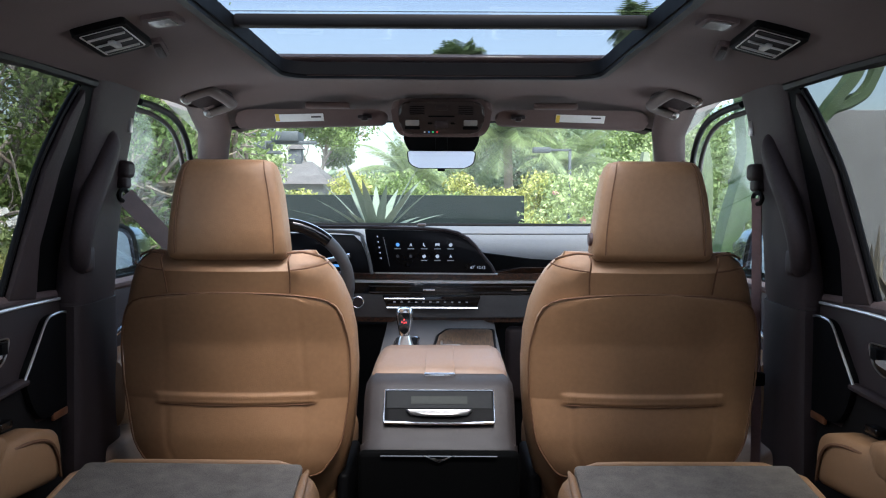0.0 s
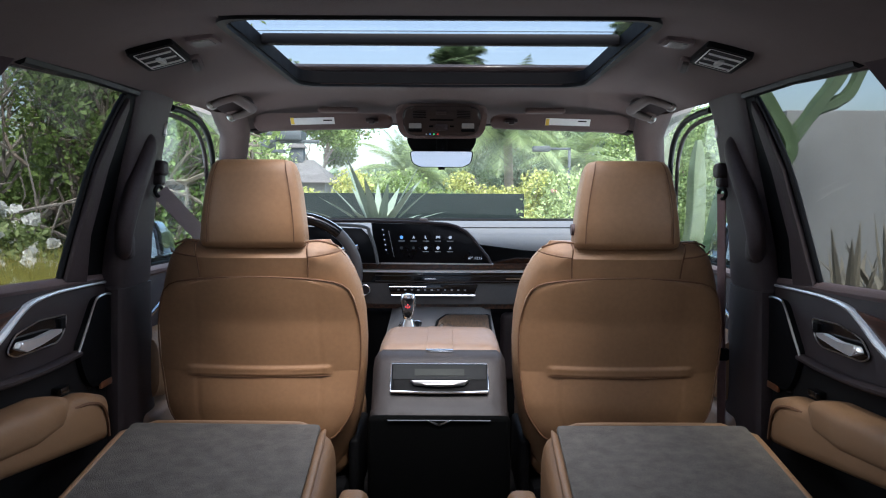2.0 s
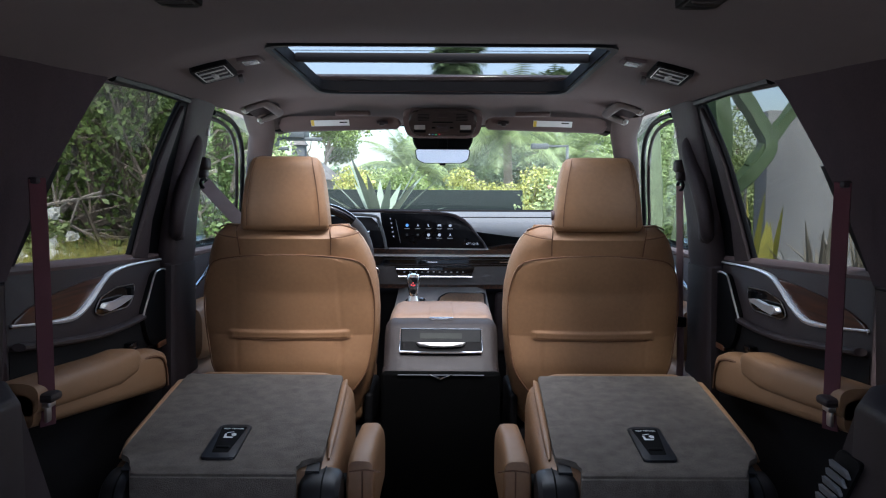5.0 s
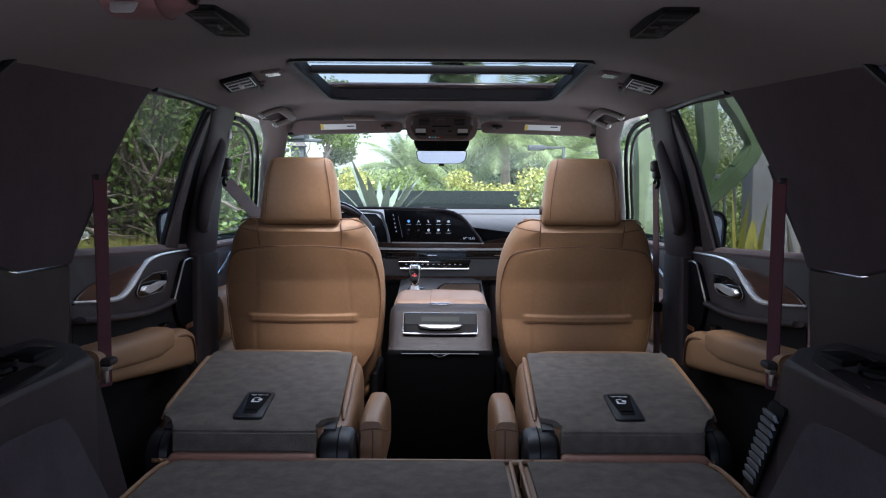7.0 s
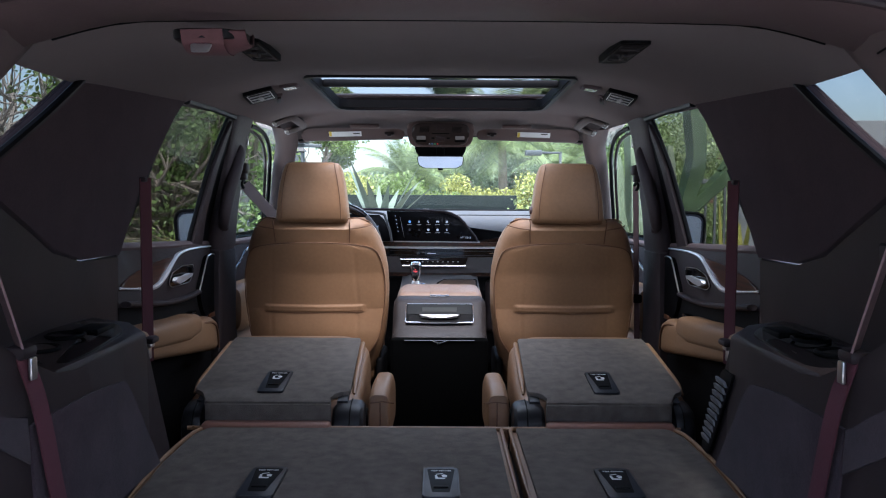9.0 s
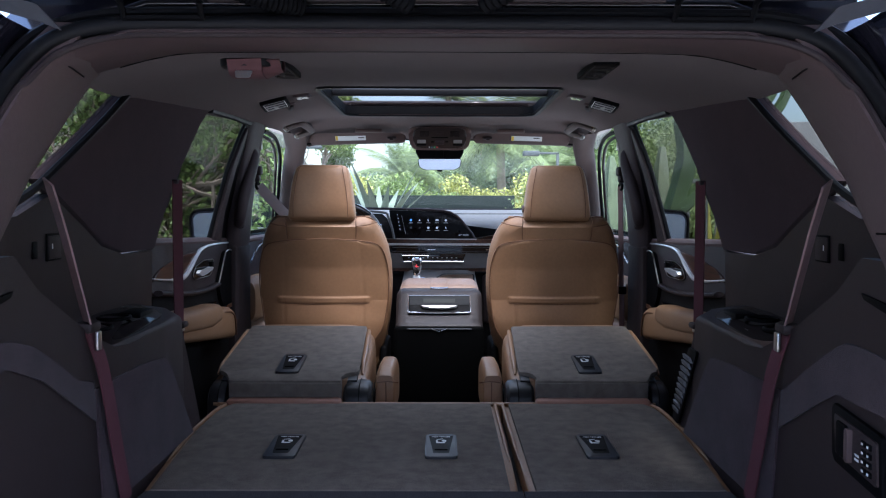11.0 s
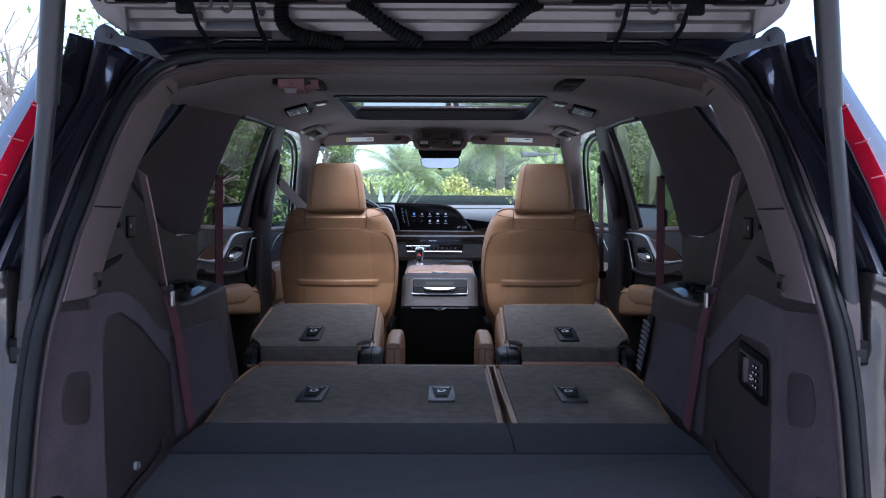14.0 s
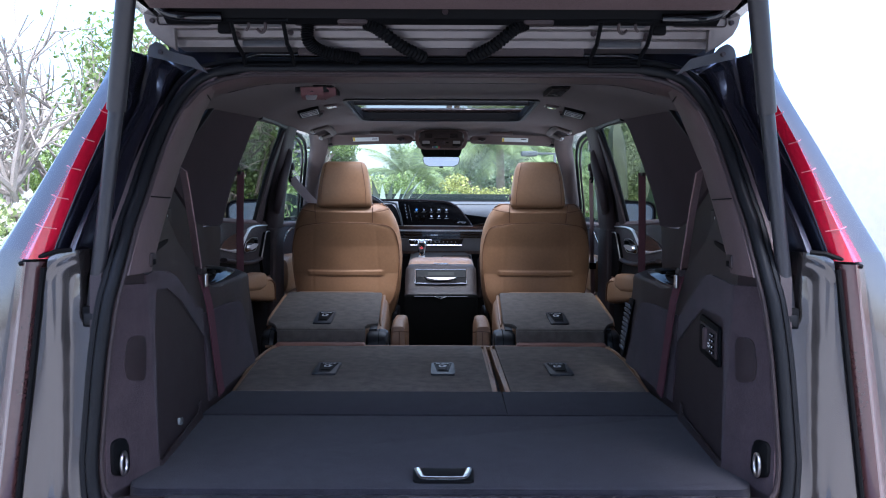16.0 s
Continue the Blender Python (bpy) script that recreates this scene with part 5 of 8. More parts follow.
    kn = part("start_knob", tube([(-0.2525, DY - 0.012, 1.176), (-0.2525, DY - 0.030, 1.176)], 0.0145, 20), DARK, t)
    part("knob_ring", tube([(-0.2525 + 0.0165 * math.cos(a), DY - 0.026, 1.176 + 0.0165 * math.sin(a)) for a in [2 * math.pi * k / 24 for k in range(24)]], 0.0032, 8, closed=True), CHROME, kn, "chrome knob ring")
    strip(-0.74, 0.74, 1.112, 1.128, DY + 0.008, WOOD, "lower_wood_band")
    part("knee_panel", rbox(-0.74, 0.74, 2.56, 2.90, 0.70, 1.112, 0.03, 3), BLACK, t)
    part("glove_door", rbox(0.20, 0.70, 2.545, 2.62, 0.86, 1.095, 0.02, 3), DARK, t)
    for s in (-1, 1):
        part("end_vent", slab(rounded([(s * 0.66, 1.20), (s * 0.745, 1.20), (s * 0.755, 1.31), (s * 0.70, 1.33)], 0.012), lambda u, vv, w: (u, DY + 0.06 - w, vv), 0.02, 0.005), BLACK, t)
    return t


build_dashboard()


def build_steering_wheel():
    t = thing("steering_wheel", "black leather steering wheel with grey lower rim", "steering wheel")
    R = 0.170
    n = 48
    ax = pose(0, 0, 0, 22, 0, 0)   # rim leans back towards the driver
    pts = [ax @ Vector((R * math.cos(a), 0, R * math.sin(a))) for a in [2 * math.pi * k / n for k in range(n)]]
    part("rim", tube(pts, 0.0165, 12, closed=True), mat("wheel_leather", (0.055, 0.052, 0.055), 0.4, var=0.1, grain=0.2, gscale=900, cell=True), t)
    top = [ax @ Vector((R * math.cos(a), 0, R * math.sin(a))) for a in np.linspace(0.25 * math.pi, 0.75 * math.pi, 13)]
    part("rim_inlay", tube(top, 0.0172, 12), GLOSS_BLACK, t)
    hub = part("hub", join(slab(rounded([(-0.085, -0.06), (0.085, -0.06), (0.095, 0.03), (0.05, 0.06), (-0.05, 0.06), (-0.095, 0.03)], 0.03), lambda u, v, w: ax @ Vector((u, -w + 0.03, v)), 0.05, 0.02, 4)), DARK, t)
    for s in (-1, 1):
        sp = part("spoke", slab(rounded([(s * 0.07, 0.02), (s * 0.162, 0.028), (s * 0.162, -0.022), (s * 0.07, -0.035)], 0.01), lambda u, v, w: ax @ Vector((u, -w + 0.012, v)), 0.022, 0.006), TRIM, t)
        part("spoke_keys", slab(rounded([(s * 0.095, 0.012), (s * 0.15, 0.016), (s * 0.15, -0.012), (s * 0.095, -0.018)], 0.006), lambda u, v, w: ax @ Vector((u, -w - 0.0102, v)), 0.003, 0.001), GLOSS_BLACK, sp)
    part("lower_spoke", slab(rounded([(-0.03, -0.05), (0.03, -0.05), (0.025, -0.162), (-0.025, -0.162)], 0.01), lambda u, v, w: ax @ Vector((u, -w + 0.012, v)), 0.02, 0.006), SATIN, t)
    part("column", tube([Vector((0, 0.02, 0)), Vector((0, 0.25, -0.08))], 0.05, 16), BLACK, t)
    part("stalk", tube([ax @ Vector((0.03, 0.05, 0.02)), ax @ Vector((0.17, 0.055, 0.05))], [0.006, 0.008], 8), CHROME, t, "silver column stalk")
    t.matrix_world = pose(-0.42, 2.235, 1.266)
    return t


build_steering_wheel()


# ---- centre console ----
LID = mat("faded_tan_leather", (0.195, 0.122, 0.080), 0.45, var=0.08, scale=7, grain=0.25, gscale=900, cell=True)


def build_console():
    t = thing("center_console", "tall centre console with tan padded lid and rear drawers", "console")
    # rear tower: outline in y, z swept across x with rounded shoulders
    prof = [(1.612, 0.56), (1.606, 0.80), (1.606, 0.985), (1.612, 1.000), (1.636, 1.010), (1.668, 1.052), (1.700, 1.098), (1.728, 1.110), (1.765, 1.116), (1.80, 1.112), (2.06, 1.104), (2.09, 1.08), (2.09, 0.56)]
    rings = []
    for x in [-0.158, -0.156, -0.150, -0.138, -0.10, 0.0, 0.10, 0.138, 0.150, 0.156, 0.158]:
        k = max(0.0, (abs(x) - 0.135) / 0.023)
        rings.append([(x, y + 0.018 * k * k * (1 if y < 1.75 else 0), z - 0.022 * k * k * (1 if z > 1.0 else 0)) for y, z in prof])
    part("tower", loft(rings), CONSOLE, t, sharp=50)
    # near-black sheet puts the deep shade at the tower's foot into colour
    part("lower_panel", rbox(-0.161, 0.161, 1.592, 1.62, 0.58, 0.996, 0.012, 3), mat("console_shade_black", (0.0018, 0.0018, 0.0018), 0.9, spec=0.04), t)
    part("panel_line", tube([(-0.115, 1.590, 0.988), (0.115, 1.590, 0.988)], 0.0022, 6), GLOSS_BLACK, t)
    vee = [(-0.030, 0.946), (-0.024, 0.946), (0.0, 0.937), (0.024, 0.946), (0.030, 0.946), (0.0, 0.9315)]
    part("drawer_badge", slab(vee, lambda u, v, w: (u, 1.592 - w, v + 0.044), 0.004, 0.001), SATIN, t, "small V-shaped metal trim")
    # slanted rear control face
    def face(u, v, w):
        # v: 0 bottom, 1 top of the slanted face
        return (u, 1.640 + (1.706 - 1.640) * v - 0.82 * w, 1.010 + (1.106 - 1.010) * v + 0.57 * w)
    d = part("climate_drawer", slab(rounded([(-0.113, 0.27), (0.0, 0.24), (0.113, 0.27), (0.113, 0.86), (-0.113, 0.86)], [0.014, 0, 0.014, 0.014, 0.014]), face, 0.008, 0.002), BLACK, t)
    part("drawer_frame", tube([face(u, v, 0.008) for u, v in rounded([(-0.113, 0.27), (0.0, 0.24), (0.113, 0.27), (0.113, 0.86), (-0.113, 0.86)], [0.014, 0, 0.014, 0.014, 0.014])], 0.0015, 6, closed=True), CHROME, d, "thin chrome frame")
    part("drawer_screen", slab([(-0.108, 0.52), (0.108, 0.52), (0.108, 0.83), (-0.108, 0.83)], lambda u, v, w: face(u, v, w + 0.0082), 0.001), mat("smoked_screen", (0.014, 0.015, 0.016), 0.6, var=0.1, spec=0.1), d)
    part("screen_window", slab([(-0.058, 0.60), (0.058, 0.60), (0.058, 0.74), (-0.058, 0.74)], lambda u, v, w: face(u, v, w + 0.0093), 0.0006), mat("screen_window", (0.035, 0.038, 0.035), 0.6, var=0.1, spec=0.1), d)
    part("pull", slab([(-0.068, 0.475), (0.068, 0.475), (0.058, 0.395), (0.03, 0.375), (0.0, 0.37), (-0.03, 0.375), (-0.058, 0.395)], lambda u, v, w: face(u, v, w + 0.008), 0.012, 0.004), BRUSHED, d, "brushed metal drawer pull")
    part("bottom_rail", tube([face(u, 0.255 - 0.02 * math.cos(u / 0.113 * 1.57), 0.009) for u in np.linspace(-0.112, 0.112, 9)], 0.0032, 6), CHROME, d)
    # tan lid in three pads with a metal latch
    for x0, x1, y0, z in ((-0.148, -0.0322, 1.762, 1.128), (-0.0315, 0.0315, 1.750, 1.131), (0.0322, 0.148, 1.762, 1.128)):
        rings = []
        for y, zz in ((y0, 1.108), (y0 + 0.006, 1.120), (y0 + 0.03, z), (y0 + 0.10, z + 0.004), (y0 + 0.20, z + 0.003), (y0 + 0.295, z - 0.003), (y0 + 0.31, 1.104)):
            e0, e1 = (0.016 if abs(x0) > 0.1 else 0.0), (0.016 if abs(x1) > 0.1 else 0.0)
            rings.append([(x0, y, 1.098), (x0, y, max(1.099, zz - e0)), (x0 + 0.008, y, max(1.100, zz - e0 * 0.45)), (x0 + 0.025, y, zz), (x1 - 0.025, y, zz), (x1 - 0.008, y, max(1.100, zz - e1 * 0.45)), (x1, y, max(1.099, zz - e1)), (x1, y, 1.098)])
        part("lid_pad", loft(rings), LID, t, "tan leather lid pad", sharp=60)
    part("lid_latch", rbox(-0.034, 0.034, 1.742, 1.757, 1.112, 1.121, 0.003), CHROME, t, "chrome lid latch")
    # forward part with shifter surface
    prof = [(2.14, 0.56), (2.14, 1.070), (2.20, 1.082), (2.45, 1.108), (2.56, 1.125), (2.56, 0.56)]
    part("front_deck", loft([[(x, y, z - 0.012 * max(0, abs(x) - 0.13) / 0.03) for y, z in prof] for x in (-0.165, -0.15, -0.13, 0.13, 0.15, 0.165)]), GREY_LEATHER, t, sharp=50)
    dk = lambda y: 1.082 + (y - 2.20) * 0.104
    part("wood_lid", slab(rounded([(-0.018, 2.17), (0.145, 2.17), (0.150, 2.40), (0.02, 2.40), (-0.005, 2.33)], 0.012), lambda u, v, w: (u, v, dk(v) + w + 0.001), 0.006, 0.003), ZEBRA, t, "zebra wood console lid")
    part("wood_lid_rim", tube([(u, v, dk(v) + 0.004) for u, v in rounded([(-0.022, 2.165), (0.148, 2.165), (0.154, 2.405), (0.016, 2.405), (-0.010, 2.335)], 0.012)], 0.004, 6, closed=True), BLACK, t)
    part("lid_pull", rbox(0.0, 0.006, 2.20, 2.28, dk(2.24) + 0.005, dk(2.24) + 0.012, 0.002), SATIN, t)
    part("lid_pull", rbox(0.0, 0.055, 2.222, 2.227, dk(2.24) + 0.005, dk(2.24) + 0.010, 0.002), SATIN, t)
    g = thing("gear_shifter", "chrome and gloss black gear selector on the console", "gear selector")
    part("gate", slab(rounded([(-0.128, 2.17), (-0.066, 2.17), (-0.062, 2.31), (-0.120, 2.31)], 0.018, 5), lambda u, v, w: (u, v, dk(v) + w - 0.002), 0.010, 0.003), BLACK, g)
    part("gate_trim", tube([(u, v, dk(v) + 0.007) for u, v in rounded([(-0.130, 2.168), (-0.064, 2.168), (-0.060, 2.312), (-0.122, 2.312)], 0.018, 5)], 0.003, 6, closed=True), CHROME, g)
    part("boot", loft([superring(-0.097, 2.222, 0.026, 0.03, 1.084, 3, 20), superring(-0.097, 2.220, 0.022, 0.024, 1.10, 3, 20), superring(-0.097, 2.218, 0.015, 0.016, 1.122, 2.5, 20)]), SATIN, g)
    knob = part("knob", loft([superring(-0.097, 2.216, 0.012, 0.013, 1.118, 2.5, 20), superring(-0.097, 2.214, 0.016, 0.016, 1.135, 2.5, 20), superring(-0.097, 2.212, 0.022, 0.020, 1.165, 2.6, 20), superring(-0.097, 2.212, 0.024, 0.021, 1.185, 2.8, 20), superring(-0.097, 2.212, 0.020, 0.018, 1.197, 2.8, 20), superring(-0.097, 2.212, 0.008, 0.008, 1.201, 2.5, 20)]), CHROME, g, "chrome-edged shifter knob")
    part("knob_inlay", slab(rounded([(-0.114, 1.188), (-0.080, 1.188), (-0.083, 1.145), (-0.090, 1.130), (-0.104, 1.130), (-0.111, 1.145)], 0.008), lambda u, v, w: (u, 2.197 - w + (1.16 - v) * -0.05, v), 0.008, 0.003), GLOSS_BLACK, knob)
    for dx, dz in ((0, 0), (-0.006, -0.006), (0.0, -0.008), (0.005, -0.007)):
        part("gear_mark", slab([(-0.099 + dx, 1.171 + dz), (-0.095 + dx, 1.171 + dz), (-0.095 + dx, 1.166 + dz), (-0.099 + dx, 1.166 + dz)], lambda u, v, w: (u, 2.1885 - w + (1.16 - v) * -0.05, v), 0.001), GLOW_RED, knob)
    return t


build_console()


# ---- front seats ----
def seat_back_y(z):
    return lerp(z, [0.60, 0.86, 0.95, 1.00, 1.08, 1.20, 1.30, 1.36, 1.40], [1.72, 1.690, 1.672, 1.668, 1.672, 1.655, 1.625, 1.605, 1.600])


def seat_half(z):
    return lerp(z, [0.80, 0.87, 0.93, 1.00, 1.10, 1.20, 1.28, 1.33, 1.365, 1.385], [0.165, 0.199, 0.220, 0.234, 0.2445, 0.245, 0.231, 0.214, 0.194, 0.168])


def build_front_seat(s):
    t = thing("front_captain_chair", "tan leather front seat seen from behind with map pocket ridge", "car seat", "front seats")
    # backrest: side wings thicken towards the front
    rings = []
    for z in (0.80, 0.84, 0.87, 0.90, 0.95, 1.00, 1.08, 1.15, 1.22, 1.28, 1.32, 1.35, 1.37, 1.382, 1.390):
        hw, yb = seat_half(z), seat_back_y(z)
        fr = 0.165 if z < 1.30 else 0.165 - (z - 1.30) * 0.45
        pull = 0.0 if z < 1.36 else (z - 1.36) * 1.2
        ring = []
        for k in range(40):
            a = 2 * math.pi * k / 40
            c, q = math.cos(a), math.sin(a)
            x = math.copysign(abs(c) ** 0.55, c) * hw * (1.0 + lerp(z, [0.82, 1.08], [0.17, 0.045]) * max(0, q))
            y = yb + fr / 2 + math.copysign(abs(q) ** 0.45, q) * (fr / 2 - pull)
            dip = 0.0
            if z > 1.36:   # shoulders stand above the headrest seat
                dip = 0.014 * math.exp(-(x / 0.10) ** 2)
            ring.append((x, y + 0.03 * (x / hw) ** 2 * (1 if q < 0 else 0), z - dip))
        rings.append(ring)
    back = part("backrest", loft(rings), TAN, t)
    # inset rear panel with a piped edge
    pan = rounded([(-0.170, 0.915), (0.170, 0.915), (0.216, 0.98), (0.234, 1.10), (0.235, 1.20), (0.210, 1.288), (0.12, 1.303), (0.0, 1.308), (-0.12, 1.303), (-0.210, 1.288), (-0.235, 1.20), (-0.234, 1.10), (-0.216, 0.98)], [0.02, 0.02, 0.03, 0.03, 0.04, 0.035, 0.04, 0.04, 0.04, 0.035, 0.04, 0.03, 0.03], 3)
    def skin(x, z, lift):
        return (x, seat_back_y(z) + 0.03 * (x / seat_half(z)) ** 2 - lift, z)
    zs = np.linspace(0.918, 1.306, 26)
    def halfw(z):
        return max(0.02, lerp(z, [0.915, 0.93, 0.98, 1.10, 1.20, 1.255, 1.280, 1.294, 1.302, 1.308], [0.170, 0.190, 0.215, 0.233, 0.233, 0.222, 0.208, 0.176, 0.12, 0.03]))
    fold_x = lambda z: lerp(z, [0.935, 0.98, 1.10, 1.20, 1.285], [0.120, 0.143, 0.145, 0.139, 0.135])
    band_z = lambda x: 1.083 - 0.0015 * (1 - (x / 0.165) ** 2)
    def panel_lift(x, z, u):
        """Leather relief: a padded pocket band, two soft fold lines and a rolled edge."""
        band = math.exp(-((z - band_z(x)) / 0.0115) ** 4) * min(1.0, max(0.0, (0.170 - abs(x)) / 0.010))
        fold = math.exp(-((abs(x) - fold_x(z)) / 0.0045) ** 2) * (1.0 if z < 1.07 else 0.55)
        slack = 0.0007 * math.sin(x * 31 + z * 9) * math.sin(z * 24 + 1.3 * s)
        return 0.007 - 0.005 * abs(u) ** 10 + 0.0045 * band - 0.0020 * fold + slack
    zs = sorted(set(np.linspace(0.918, 1.306, 40)) | set(np.linspace(1.055, 1.10, 26)))
    panel = part("back_panel", sheet(lambda u, z: skin(u * halfw(z), z, panel_lift(u * halfw(z), z, u)), np.linspace(-1, 1, 81), zs, (0, 0.012, 0)), TAN, t)
    part("piping", tube([skin(x * 1.005, z, 0.005) for x, z in pan], 0.0019, 6, closed=True), TAN_SEAM, t, "dark piped seam")
    # stitch line under the pocket band
    line = [skin(x, band_z(x) - 0.0128, 0.0078) for x in np.linspace(-0.166, 0.166, 17)]
    part("pocket_seam", tube(line, [0.0004] + [0.0013] * 15 + [0.0004], 6), TAN_SEAM, panel)
    # shoulder seams
    for sx in (-1, 1):
        part("shoulder_seam", tube(smooth_path([skin(sx * 0.122, 1.306, 0.002), skin(sx * 0.124, 1.34, 0.003), (sx * 0.124, 1.603, 1.372), (sx * 0.126, 1.625, 1.387)], 4), 0.0018, 6), TAN_SEAM, back)
        part("shoulder_seam", tube(smooth_path([skin(sx * 0.124, 1.352, 0.003), skin(sx * 0.155, 1.356, 0.003), (sx * 0.183, 1.632, 1.362), (sx * 0.196, 1.66, 1.366)], 4), 0.0018, 6), TAN_SEAM, back)
        part("top_piping", tube(smooth_path([(sx * 0.120, 1.612, 1.386), (sx * 0.150, 1.618, 1.388), (sx * 0.176, 1.640, 1.380), (sx * 0.186, 1.665, 1.374)], 4), 0.0022, 6), TAN_SEAM, back)
    # headrest
    rings = []
    for z, hx, hy, cy in ((1.372, 0.108, 0.034, 1.650), (1.378, 0.116, 0.044, 1.649), (1.390, 0.1195, 0.049, 1.648), (1.44, 0.1145, 0.052, 1.648), (1.50, 0.1065, 0.052, 1.650), (1.54, 0.0975, 0.049, 1.652), (1.558, 0.0905, 0.043, 1.653), (1.567, 0.082, 0.033, 1.654), (1.570, 0.068, 0.022, 1.655)):
        rings.append(superring(0, cy, hx, hy, z, 5.0, 40))
    hr = part("headrest", loft(rings), TAN, t, "tan leather headrest")
    for sx in (-1, 1):
        part("headrest_seam", tube(smooth_path([(sx * 0.097, 1.601, 1.386), (sx * 0.095, 1.597, 1.44), (sx * 0.0875, 1.599, 1.50), (sx * 0.079, 1.606, 1.545), (sx * 0.073, 1.625, 1.565), (sx * 0.063, 1.655, 1.5705)], 4), 0.0014, 6), TAN_SEAM, hr)
    if s > 0:
        part("release_button", tube([(-0.110, 1.645, 1.415), (-0.1235, 1.645, 1.415)], 0.013, 16), TRIM, hr, "round release button")
    for sx in (-1, 1):
        part("headrest_post", tube([(sx * 0.06, 1.66, 1.30), (sx * 0.06, 1.655, 1.385)], 0.006, 8), CHROME, t)
    # cushion in front, base and rails
    part("cushion", rbox(-0.20, 0.20, 1.74, 2.24, 0.80, 0.93, 0.045, 4), TAN, t)
    part("seat_base", rbox(-0.20, 0.20, 1.70, 2.15, 0.60, 0.80, 0.02, 2), BLACK, t)
    for sx in (-1, 1):
        part("rail", rbox(sx * 0.19 - 0.02, sx * 0.19 + 0.02, 1.66, 2.2, 0.56, 0.61, 0.008), BLACK, t)
    part("side_shield", rbox(-0.225, -0.200, 1.74, 2.0, 0.74, 0.90, 0.010, 3), BLACK, t)
    part("side_shield", rbox(0.200, 0.225, 1.74, 2.0, 0.74, 0.90, 0.010, 3), BLACK, t)
    t.matrix_world = pose(s * 0.42, 0, 0)
    return t


mirrored(build_front_seat)


# ---- folded second row ----
HINGE = mat("hinge_plastic", (0.010, 0.010, 0.011), 0.45, var=0.15, scale=20, spec=0.35)
PLATE = mat("plate_plastic", (0.016, 0.016, 0.018), 0.45, var=0.12, scale=20, spec=0.4)


def tether_plate(t, x, y, z, slope, w=0.066, l=0.15, skew=0.0, name="tether_plate"):
    m = pose(x, y, z, math.degrees(math.atan(slope)), 0, 0)
    def put(ob):
        ob.matrix_world = m
        return ob
    sk = lambda u, v, q: (u - skew * v, v, q)
    pl = put(part(name, slab(rounded([(-w / 2, -l / 2), (w / 2, -l / 2), (w / 2, l / 2), (-w / 2, l / 2)], 0.010), sk, 0.006, 0.003), PLATE, t, "dark plastic child seat tether plate"))
    def sub(nm, bm, mt):
        return part(nm, bm, mt, pl)
    sub("anchor_tab", slab(rounded([(-w * 0.24, -l * 0.36), (w * 0.24, -l * 0.36), (w * 0.40, l * 0.42), (-w * 0.40, l * 0.42)], 0.004), lambda u, v, q: sk(u, v, 0.0056 + q), 0.0007), BLACK)
    sub("anchor_bar", rbox(-w * 0.20, w * 0.20, -l * 0.24, -l * 0.18, 0.0055, 0.0085, 0.001), BLACK)
    # child seat pictogram: chair shape and strap
    pic = lambda u, v, q: sk(u, v, 0.0062 + q)
    sub("pictogram", slab([(-0.011, l * 0.07), (0.007, l * 0.07), (0.009, l * 0.10), (-0.006, l * 0.11), (-0.008, l * 0.20), (-0.012, l * 0.20)], pic, 0.0006), WHITE_PRINT)
    sub("pictogram", slab([(0.004, l * 0.13), (0.011, l * 0.13), (0.012, l * 0.19), (0.006, l * 0.22), (0.001, l * 0.19)], pic, 0.0006), WHITE_PRINT)
    sub("pictogram", slab([(-0.009, l * 0.22), (0.004, l * 0.25), (0.004, l * 0.265), (-0.010, l * 0.235)], pic, 0.0006), WHITE_PRINT)
    tx = words("TOP TETHER", 0.0072, WHITE_PRINT, Matrix.Identity(4), pl, "plate_text", "white lettering on the plate")
    tx.matrix_basis = pose(0, l * 0.35, 0.0068)
    return pl


